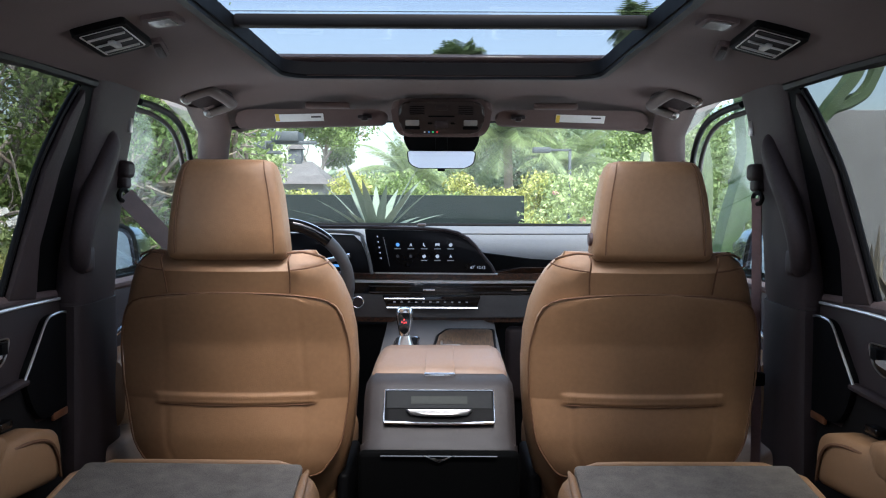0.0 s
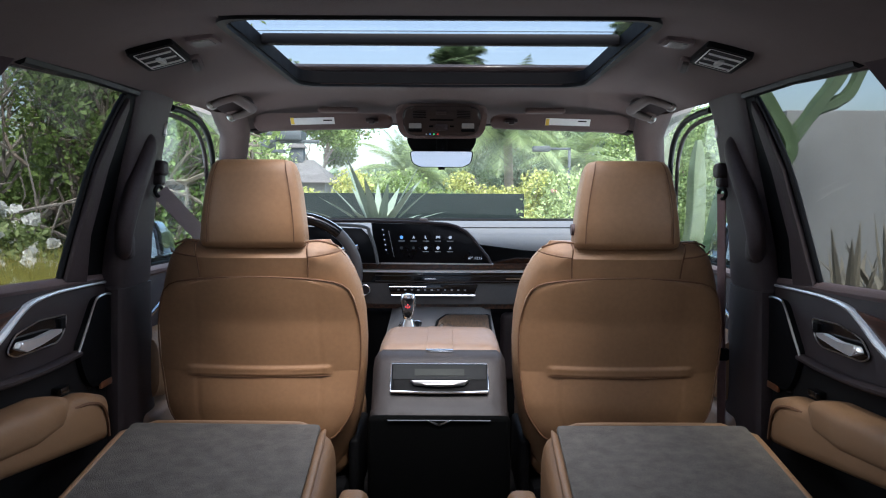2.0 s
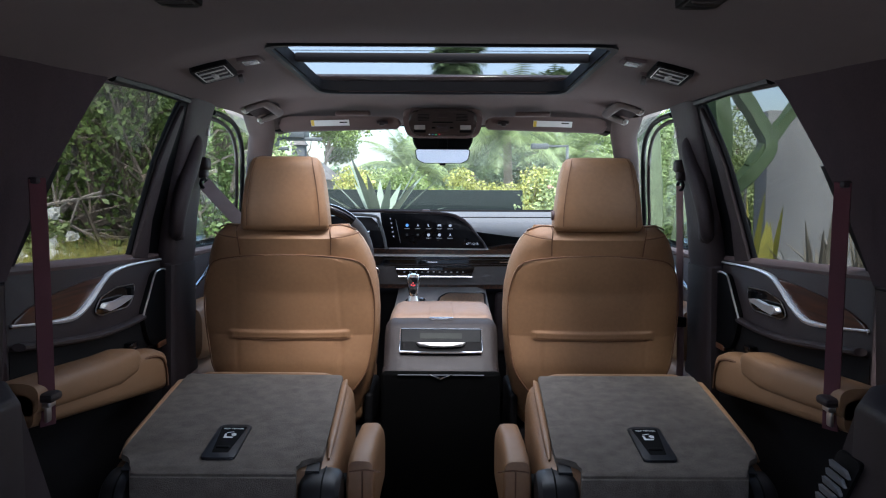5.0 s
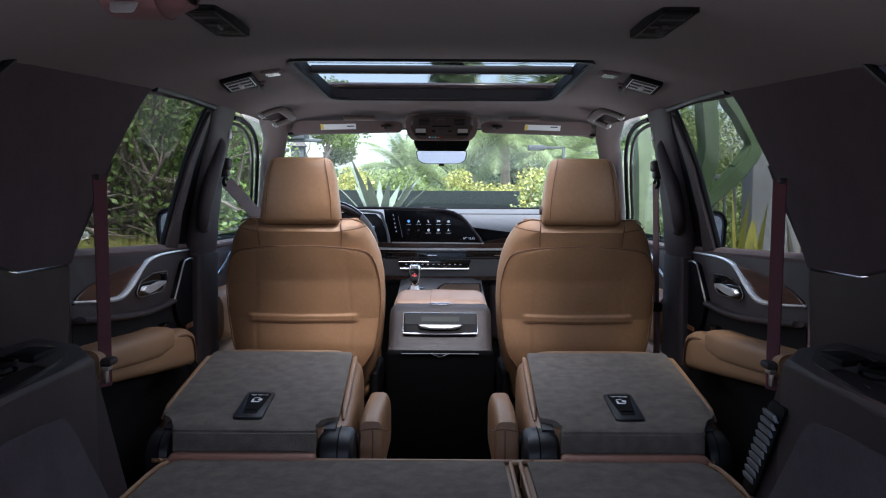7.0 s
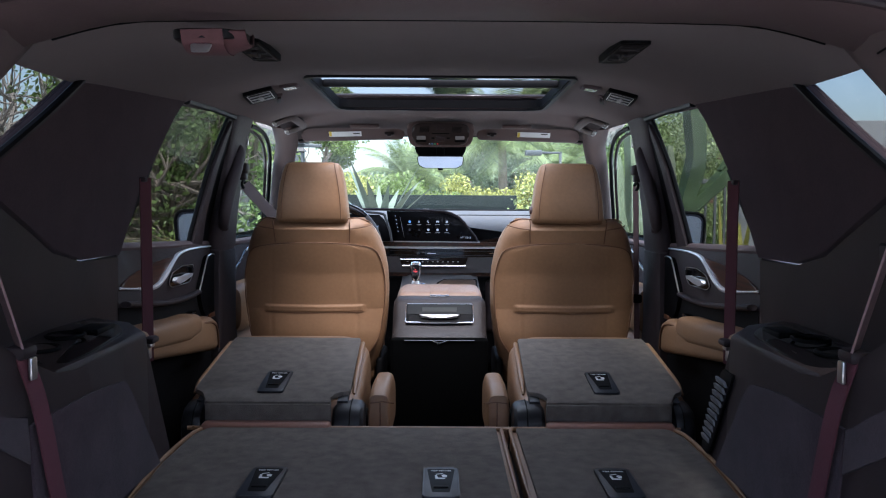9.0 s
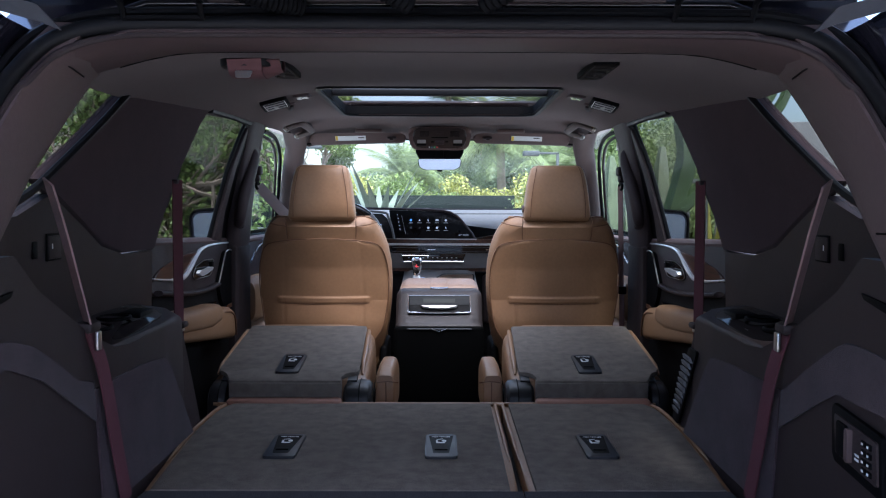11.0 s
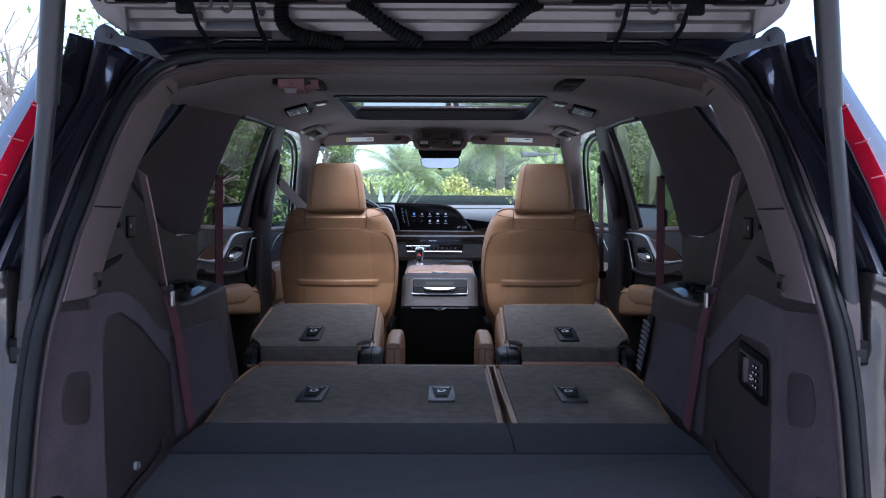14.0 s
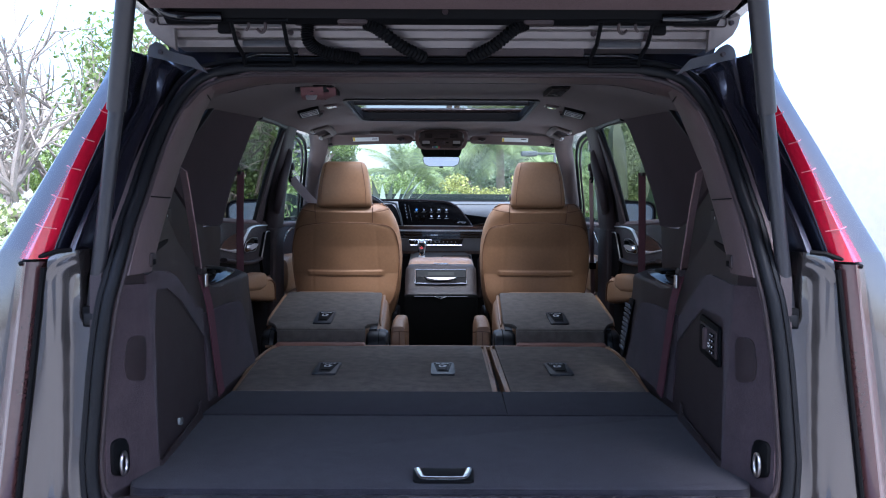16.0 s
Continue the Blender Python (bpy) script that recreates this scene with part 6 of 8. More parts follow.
def build_second_seat(s):
    t = thing("captain_chair", "folded second row seat with grey carpet back and tan leather sides", "car seat", "second row seats")
    top = lambda y: lerp(y, [0.88, 1.0, 1.44], [0.944, 0.962, 1.016])
    # padded leather body under the carpet
    rings = []
    for y, dz in ((0.935, -0.03), (0.95, -0.006), (1.0, 0.0), (1.2, 0.0), (1.40, 0.0), (1.445, -0.004), (1.462, -0.02), (1.468, -0.05)):
        x0, x1 = lerp(y, [0.935, 1.1, 1.45], [0.196, 0.200, 0.214]), lerp(y, [0.9, 1.0, 1.45], [0.632, 0.638, 0.645])
        zt = top(y) + dz
        cx, hx, cz, hz = (x0 + x1) / 2, (x1 - x0) / 2, (zt + 0.80) / 2, (zt - 0.80) / 2
        rings.append([(s * (cx + math.copysign(abs(math.cos(a)) ** 0.35, math.cos(a)) * hx), y, cz + math.copysign(abs(math.sin(a)) ** 0.35, math.sin(a)) * hz) for a in [2 * math.pi * (k + 0.5) / 32 for k in range(32)]])
    part("backrest", loft(rings), TAN, t)
    # carpet panel
    out = rounded([(0.241, 1.438), (0.629, 1.442), (0.624, 1.14), (0.621, 0.985), (0.598, 0.968), (0.586, 0.945), (0.575, 0.905), (0.262, 0.905), (0.272, 0.945), (0.252, 0.966), (0.225, 0.975), (0.227, 1.06)], [0.012, 0.012, 0.02, 0.010, 0.008, 0.012, 0.012, 0.012, 0.012, 0.010, 0.010, 0.02], 3)
    bm = slab(out, lambda u, v, w: (s * u, v, top(v) - 0.004 + w), 0.012, 0.005, 2)
    part("carpet_back", bm, CARPET, t, "worn grey carpet on the folded backrest")
    for pts in ([(0.234, 1.446), (0.217, 1.00)], [(0.244, 1.452), (0.626, 1.456)], [(0.635, 1.446), (0.630, 1.13), (0.627, 1.00)]):
        (xa, ya), (xb, yb) = pts[0], pts[-1]
        run = [(xa + (xb - xa) * k / 9, ya + (yb - ya) * k / 9) for k in range(10)]
        part("welt", tube([(s * x, y, top(y) + (0.0010 if 0 < k < 9 else -0.009)) for k, (x, y) in enumerate(run)], [0.003, 0.007] + [0.0080] * 6 + [0.007, 0.003], 10), TAN, t)
    part("carpet_edge", rbox(s * 0.264, s * 0.573, 0.899, 0.911, 0.905, 0.950, 0.004), CARPET, t)
    # hinge covers and rear cushion lip
    for x0, x1 in ((0.186, 0.262), (0.578, 0.632)):
        # domed shell leaning over the pivot, with a raised tongue that enters the carpet's notch
        rings = []
        for f, q in ((0.0, 0.80), (0.10, 0.95), (0.30, 1.0), (0.70, 1.0), (0.90, 0.95), (1.0, 0.80)):
            x = x0 + (x1 - x0) * f
            rings.append([(s * x, 0.948 + 0.060 * q * math.copysign(abs(math.cos(a)) ** 0.75, math.cos(a)), 0.888 + 0.056 * q * math.copysign(abs(math.sin(a)) ** 0.8, math.sin(a)) + 0.16 * 0.06 * math.cos(a)) for a in [2 * math.pi * k / 28 for k in range(28)]])
        hc = part("hinge_cover", loft(rings), HINGE, t, "black plastic hinge shell")
        xm = x0 + (x1 - x0) * 0.42
        part("hinge_line", tube([(s * xm, 0.948 + 0.061 * math.copysign(abs(math.cos(a)) ** 0.75, math.cos(a)), 0.888 + 0.057 * math.sin(a) ** 0.8 + 0.0096 * math.cos(a)) for a in np.linspace(0.4, 2.9, 14)], 0.0016, 6), BLACK, hc)
        xc = x0 + (x1 - x0) * (0.72 if x0 < 0.4 else 0.25)
        part("hinge_tongue", loft([[(s * (xc + u), y, z + v) for u, v in ((-w, -0.010), (w, -0.010), (w * 0.8, 0.004), (-w * 0.8, 0.004))] for y, z, w in ((0.945, 0.944, 0.016), (0.985, 0.955, 0.014), (1.006, 0.962, 0.011), (1.020, 0.966, 0.005))]), HINGE, hc)
    part("cushion_lip", rbox(s * 0.262, s * 0.575, 0.862, 0.905, 0.872, 0.912, 0.012, 3), mat("rose_tan_leather", (0.26, 0.125, 0.085), 0.5, var=0.08, scale=7, grain=0.25, gscale=900, cell=True), t, "rose-tan cushion edge")
    part("cushion", rbox(s * 0.23, s * 0.62, 0.90, 1.42, 0.70, 0.81, 0.02, 2), TAN, t)
    part("seat_base", rbox(s * 0.25, s * 0.60, 0.92, 1.38, 0.56, 0.70, 0.01), BLACK, t)
    # inner armrest lying along the seat
    rings = []
    for y, zt in ((0.992, 0.925), (0.998, 0.950), (1.02, 0.962), (1.12, 0.966), (1.24, 0.958), (1.28, 0.940), (1.29, 0.905)):
        x0, x1, zb = 0.126, 0.182, 0.800
        cx, hx, cz, hz = (x0 + x1) / 2, (x1 - x0) / 2 * (1 if 0.995 < y < 1.285 else 0.86), (zt + zb) / 2, (zt - zb) / 2
        rings.append([(s * (cx + math.copysign(abs(math.cos(a)) ** 0.45, math.cos(a)) * hx), y, cz + math.copysign(abs(math.sin(a)) ** 0.45, math.sin(a)) * hz) for a in [2 * math.pi * (k + 0.5) / 28 for k in range(28)]])
    ar = part("armrest", loft(rings), TAN, t, "tan leather folding armrest")
    part("armrest_seam", tube([(s * x, 0.994, z) for x, z in ((0.115, 0.93), (0.145, 0.934), (0.176, 0.93))] , 0.0016, 6), TAN_SEAM, ar)
    part("armrest_seam", tube([(s * 0.150, 0.991, 0.932), (s * 0.150, 0.990, 0.82)], 0.0016, 6), TAN_SEAM, ar)
    part("armrest_hinge", tube([(s * 0.18, 1.10, 0.86), (s * 0.215, 1.10, 0.86)], 0.03, 12), BLACK, ar)
    tether_plate(t, s * 0.425, 1.035, top(1.035) + 0.007, 0.13, 0.066, 0.155)
    return t


mirrored(build_second_seat)


# ---- folded third row and cargo floor ----
def build_third_seat(x0, x1, plates, lab):
    t = thing("folded_bench", lab, "car seat", "third row seats")
    z = lambda y: 0.898 + 0.004 * (y - 0.2)
    xo = lambda x, y: x if abs(x) < 0.4 else math.copysign(lerp(y, [0.2, 0.6, 0.80, 0.85, 0.875, 0.886], [0.566, 0.592, 0.590, 0.583, 0.572, 0.556]), x)
    ys = [0.215, 0.40, 0.60, 0.75, 0.82, 0.85, 0.875, 0.886]
    out = [(xo(x0, y), y) for y in ys] + [(xo(x1, y), y) for y in reversed(ys)]
    body = [(u + (0.004 if u == min(x0, x1) else 0), v) for u, v in out]
    part("backrest", slab(body, lambda u, v, w: (u, v, 0.78 + w), 0.112, 0.010, 3), TAN, t)
    cx = (x0 + x1) / 2
    ins = [(cx + (u - cx) * (1 - 0.022 / abs(x1 - x0) * 1.6), v - (0.016 if v > 0.8 else 0)) for u, v in out]
    part("carpet_back", slab(ins, lambda u, v, w: (u, v, z(v) - 0.008 + w), 0.010, 0.004, 2), CARPET, t, "grey carpet on the folded backrest")
    edge = [(u, v) for u, v in out if v > 0.35]
    rim = [(cx + (u - cx) * 0.988, v - (0.008 if v > 0.8 else 0), z(v) - 0.003) for u, v in smooth2(edge)]
    part("welt", tube(rim, [0.0015, 0.0035] + [0.005] * (len(rim) - 4) + [0.0035, 0.0015], 8), TAN, t, "tan leather welt")
    part("seat_base", rbox(x0 + 0.05, x1 - 0.05, 0.30, 0.80, 0.56, 0.79, 0.01), BLACK, t)
    for x in plates:
        tether_plate(t, x, 0.478, z(0.478) + 0.002, 0.004, 0.070, 0.165)
    # carpet flap over the hinge gap
    # the two flaps meet at a fine slit
    def flap_x(x, far):
        if abs(x) < 0.4:
            return 0.1620 if x < 0.163 else 0.1634
        return xo(x, 0.2) * 0.985 if far else math.copysign(0.584, x)
    fl = [(flap_x(x0, True), 0.212), (flap_x(x1, True), 0.212), (flap_x(x1, False), 0.018), (flap_x(x0, False), 0.018)]
    part("carpet_flap", slab(fl, lambda u, v, w: (u, v, 0.878 + 0.012 * (v / 0.2) + w), 0.008, 0.003), CARGO_CARPET, t)
    return t


def smooth2(pts):
    return [(p.x, p.y) for p in smooth_path([(u, v, 0) for u, v in pts], 3)]


build_third_seat(-0.585, 0.156, (-0.340, 0.006), "wide folded third row seat with grey carpet back and tan welt")
build_third_seat(0.170, 0.585, (0.352,), "narrow folded third row seat with grey carpet back and tan welt")


def build_cargo_floor():
    t = thing("cargo_floor_panel", "charcoal carpeted load floor panel with a chrome pull", "load floor")
    out = rounded([(-0.588, 0.012), (0.588, 0.012), (0.562, -0.36), (0.578, -0.44), (0.572, -0.480), (0.55, -0.497), (-0.55, -0.497), (-0.572, -0.480), (-0.578, -0.44), (-0.562, -0.36)], 0.012)
    part("board", slab(out, lambda u, v, w: (u, v, 0.855 + w), 0.030, 0.006, 3), CARGO_CARPET, t)
    h = part("pull_bezel", slab(rounded([(-0.052, -0.468), (0.062, -0.468), (0.064, -0.393), (-0.054, -0.393)], 0.014), lambda u, v, w: (u, v, 0.8852 + w), 0.005, 0.002), BLACK, t)
    part("pull_handle", tube(smooth_path([(-0.045, -0.402, 0.8915), (-0.042, -0.425, 0.8925), (-0.036, -0.452, 0.893), (-0.024, -0.459, 0.893), (0.034, -0.459, 0.893), (0.046, -0.452, 0.893), (0.052, -0.425, 0.8925), (0.055, -0.402, 0.8915)], 5), 0.0065, 10, flat=0.4, flat_axis=(0, 0, 1)), CHROME, h, "flat chrome U-shaped pull")
    b = tagged(part("floor_rear", rbox(-0.60, 0.60, -0.52, 0.86, 0.56, 0.852, 0.01), BLACK), "black cargo well under the load floor", "cargo well", kind="structure")
    s = thing("sill_plate", "scuff plate with brushed metal insert on the loading edge", "sill plate")
    part("sill", slab(rounded([(-0.60, -0.50), (0.60, -0.50), (0.60, -0.585), (-0.60, -0.585)], 0.02), lambda u, v, w: (u, v, 0.842 + w), 0.030, 0.010, 3), DARK, s)
    part("scuff_insert", slab(rounded([(-0.50, -0.503), (0.50, -0.503), (0.48, -0.56), (-0.48, -0.56)], 0.012), lambda u, v, w: (u, v, 0.873 + w), 0.003, 0.001), SATIN, s, "brushed metal insert")
    return t


build_cargo_floor()


# ---- rear opening, body and tailgate ----
SEAL = [(0.0, 1.682), (0.20, 1.682), (0.385, 1.681), (0.435, 1.677), (0.475, 1.667), (0.506, 1.648), (0.529, 1.614), (0.541, 1.585), (0.556, 1.528), (0.564, 1.471), (0.570, 1.418), (0.577, 1.368), (0.581, 1.319), (0.587, 1.266), (0.595, 1.220), (0.606, 1.127), (0.613, 1.03), (0.616, 0.98), (0.617, 0.93), (0.604, 0.868), (0.55, 0.846), (0.30, 0.842), (0.0, 0.842)]


def seal_loop(grow=0.0, back=0.0):
    half = [(x + (grow if x > 0.45 else grow * x / 0.45), z + (grow if z > 1.6 else (-grow if z < 0.9 else 0))) for x, z in SEAL]
    full = half + [(-x, z) for x, z in reversed(half[1:-1])]
    pts = smooth_path([(x, open_y(z) - back, z) for x, z in full], 4, closed=True)
    return pts


def build_opening():
    t = thing("tailgate_seal", "black rubber seal round the tailgate opening", "door seal")
    part("bulb", tube(seal_loop(0.0, 0.004), 0.011, 10, closed=True), RUBBER, t)
    part("lip", tube(seal_loop(0.017, 0.0), 0.007, 8, closed=True), RUBBER, t)
    part("inner_lip", tube(seal_loop(-0.014, -0.004), 0.005, 8, closed=True), DARK, t)
    b = thing("car_body", "dark brown metallic car body around the open tailgate", "car body")
    def side(s):
        # jamb: from the seal outward to the lamp, dark above, painted below
        def jamb(zs, cols, mt, nm):
            rings = []
            for z in zs:
                rings.append([(s * x, y, zz) for x, y, zz in cols(z)])
            return part(nm, loft(rings, caps=False, closed=False), mt, b, sharp=50)
        def xs_seal(z):
            return lerp(z, [0.84, 0.93, 1.006, 1.127, 1.266, 1.374, 1.478, 1.592, 1.645, 1.70], [0.615, 0.623, 0.620, 0.612, 0.593, 0.582, 0.569, 0.545, 0.512, 0.45])
        def lamp_in(z):
            return lerp(z, [0.80, 1.30, 1.327, 1.388, 1.446, 1.514, 1.60, 1.615, 1.72], [0.745, 0.690, 0.685, 0.668, 0.650, 0.626, 0.594, 0.585, 0.545])
        def lamp_out(z):
            return lerp(z, [0.80, 1.30, 1.332, 1.369, 1.426, 1.514, 1.615, 1.72], [0.80, 0.742, 0.728, 0.712, 0.688, 0.652, 0.600, 0.555])
        def yj(z):
            return lerp(z, [0.75, 1.30, 1.60, 1.75], [-0.555, -0.525, -0.435, -0.36])
        def ramp(v, lo, hi):
            v = min(1.0, max(0.0, (v - lo) / (hi - lo)))
            return v * v * (3 - 2 * v)
        def corner_dist(dx, dz, r):
            """Signed distance to a rounded inner corner, negative inside."""
            return math.hypot(max(dx + r, 0), max(dz + r, 0)) + min(max(dx + r, dz + r), 0) - r
        us = np.linspace(0, 1, 44)
        def upper(z):
            zi = lerp(z, [1.3, 1.60, 1.70], [1.3, 1.60, 1.662])
            a, c = xs_seal(zi) + 0.012, max(lamp_in(z), lerp(z, [1.55, 1.60, 1.70], [0.0, 0.597, 0.614]))
            y0, y1 = open_y(zi), lerp(z, [1.30, 1.60, 1.70], [-0.525, -0.435, -0.345])
            rail = 0.55 * y0 + 0.45 * y1
            k = 1 - 0.75 * ramp(z, 1.60, 1.69)
            out = []
            for u in us:
                y = y0 + 0.012 * ramp(u, 0.0, 0.08)
                y += (rail - y0 + 0.040 * k) * ramp(u, 0.25, 0.38)
                y += -0.050 * k * ramp(u, 0.56, 0.67) + 0.022 * k * ramp(u, 0.79, 0.86)
                y += (y1 - rail - 0.012 * k) * ramp(u, 0.86, 0.98)
                out.append((a + (c - a) * u, y, zi + (z - zi) * ramp(u, 0.0, 0.75)))
            return out
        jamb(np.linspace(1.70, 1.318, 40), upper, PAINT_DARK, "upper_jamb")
        def lower(z):
            a, c, y0, y1 = xs_seal(z) + 0.014, lamp_in(z), open_y(z), yj(z)
            out = []
            for u in us:
                x = a + (c - a) * u
                y = y0 + 0.006 + (y1 - y0 - 0.006) * ramp(u, 0.2, 1.0)
                d = corner_dist(x - 0.690, z - 1.306, 0.045)
                y += 0.006 * ramp(-d, -0.007, 0.007) + 0.010 * ramp(-d, 0.008, 0.028)
                y += 0.055 * ramp(-corner_dist(x - 0.646, 1.186 - z, 0.018), -0.004, 0.004)
                out.append((x, y, z))
            return out
        jamb(list(np.linspace(1.318, 1.16, 48)) + list(np.linspace(1.15, 0.55, 12)), lower, PAINT, "lower_jamb")
        part("jamb_edge", tube([(s * x, y, z) for x, y, z in ((0.652, -0.512, 1.320), (0.675, -0.522, 1.318), (0.700, -0.530, 1.309), (0.735, -0.533, 1.296))], 0.004, 8), BLACK, b)
        # rear corner of the body side, outside the lamp
        def outer(z):
            xo = lerp(z, [0.5, 0.9, 1.0, 1.20, 1.292, 1.364, 1.468, 1.597, 1.676, 1.74, 1.80], [0.885, 0.90, 0.892, 0.860, 0.822, 0.783, 0.732, 0.668, 0.620, 0.582, 0.55])
            li = max(lamp_out(z), lerp(z, [1.55, 1.60, 1.70], [0.0, 0.606, 0.630]))
            y1 = yj(z)
            return [(li, y1 + 0.004, z), (li + (xo - li) * 0.6, y1 + 0.012, z), (xo - 0.006, y1 + 0.045, z), (xo, y1 + 0.10, z), (xo + 0.015, y1 + 0.40, z), (xo + 0.03, 0.6, z), (xo + 0.03, 0.75, z)]
        jamb(list(np.linspace(1.665, 1.32, 15)), lambda z: outer(z)[:5], PAINT, "rear_corner")
        jamb(list(np.linspace(1.32, 0.30, 16)), outer, PAINT, "quarter_panel")
        # body sides further forward, under the windows
        part("side_panel", loft([[(s * x, y, z) for x, z in ((0.925, 0.35), (0.945, 0.7), (0.935, 1.0), (0.905, 1.22), (0.83, 1.31), (0.815, 1.31), (0.80, 0.9), (0.80, 0.35))] for y in (0.7, 1.5, 2.4, 3.2)]), PAINT, b)
        # tail lamp blade
        l = thing("tail_lamp", "tall slim red tail lamp on the body corner", "tail lamp", "tail lamps")
        zs = list(np.linspace(1.597, 1.335, 13)) + [1.318, 1.305]
        rings = []
        for z in zs:
            a, c = lamp_in(z) + 0.001, lamp_out(z) - 0.002
            y1 = yj(z)
            rings.append([(s * a, y1 - 0.002, z), (s * (a + (c - a) * 0.5), y1 - 0.020, z), (s * c, y1 - 0.004, z), (s * c, y1 + 0.02, z), (s * a, y1 + 0.02, z)])
        part("red_lens", loft(rings), LAMP_RED, l, "ribbed red lens", sharp=60)
        for k in range(5):
            z = 1.565 - k * 0.052
            y1 = yj(z)
            a, c = lamp_in(z), lamp_out(z) - 0.002
            part("lens_rib", tube([(s * (a + 0.002), y1 - 0.004, z), (s * (a + (c - a) * 0.5), y1 - 0.021, z + 0.004), (s * (c - 0.001), y1 - 0.005, z + 0.008)], 0.0011, 6), mat("pale_red_rib", (0.55, 0.16, 0.18), 0.25), l)
        rings = []
        for z in np.linspace(1.300, 0.55, 12):
            a, c, y1 = lamp_in(z) + 0.008, lamp_out(z) - 0.001, yj(z)
            rings.append([(s * a, y1 - 0.002, z), (s * (a + (c - a) * 0.5), y1 - 0.016, z), (s * c, y1 - 0.002, z), (s * c, y1 + 0.02, z), (s * a, y1 + 0.02, z)])
        part("lower_lens", loft(rings), LAMP_CLEAR, l, "smoked lower lens", sharp=60)
        part("lamp_gasket", tube([(s * (lamp_in(z) + 0.004), yj(z) - 0.004, z) for z in np.linspace(1.29, 0.55, 8)], 0.005, 8), BLACK, l)
    side(-1), side(1)
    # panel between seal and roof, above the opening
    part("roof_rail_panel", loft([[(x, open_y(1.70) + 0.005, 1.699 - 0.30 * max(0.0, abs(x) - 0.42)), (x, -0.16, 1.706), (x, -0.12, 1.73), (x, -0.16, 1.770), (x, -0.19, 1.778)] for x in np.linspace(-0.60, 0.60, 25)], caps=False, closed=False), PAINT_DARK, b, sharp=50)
    part("bumper", rbox(-0.90, 0.90, -0.72, -0.50, 0.40, 0.835, 0.05, 4), PAINT, b, "body-coloured rear bumper")
    part("hood", loft([[(x * k, y, z - 0.06 * (x) ** 2) for x in np.linspace(-0.9, 0.9, 9)] for y, z, k in ((3.08, 1.300, 0.95), (3.4, 1.27, 1.0), (4.0, 1.23, 1.0), (4.55, 1.16, 0.97), (4.65, 1.0, 0.95))], caps=False, closed=False), PAINT, b, "metallic bonnet ahead of the windscreen")
    for s in (-1, 1):
        part("front_wing", loft([[(s * x * k, y, z) for x, z in ((0.925, 0.45), (0.945, 0.75), (0.935, 1.0), (0.90, zt - 0.04), (0.85, zt - 0.02), (0.82, zt - 0.06), (0.80, 0.9), (0.80, 0.45))] for y, zt, k in ((3.2, 1.29, 1.0), (3.6, 1.265, 1.0), (4.1, 1.22, 0.99), (4.55, 1.14, 0.95))]), PAINT, b, "painted front wing")
    part("nose", rbox(-0.88, 0.88, 4.50, 4.72, 0.40, 1.06, 0.06, 4), PAINT, b, "body-coloured front bumper")
    part("grille", rbox(-0.55, 0.55, 4.70, 4.735, 0.62, 0.98, 0.02, 2), BLACK, b)
    part("underbody", rbox(-0.88, 0.88, -0.45, 4.5, 0.28, 0.50, 0.03), BLACK, b)
    for x in (-0.86, 0.86):
        for y in (0.35, 3.42):
            rings = [[(x + dx, y + r * math.cos(a), 0.40 + r * math.sin(a)) for a in [2 * math.pi * k / 28 for k in range(28)]] for dx, r in ((-0.12, 0.34), (-0.10, 0.395), (0.06, 0.395), (0.08, 0.34))]
            part("wheel", loft(rings), RUBBER, b)
    return t


build_opening()


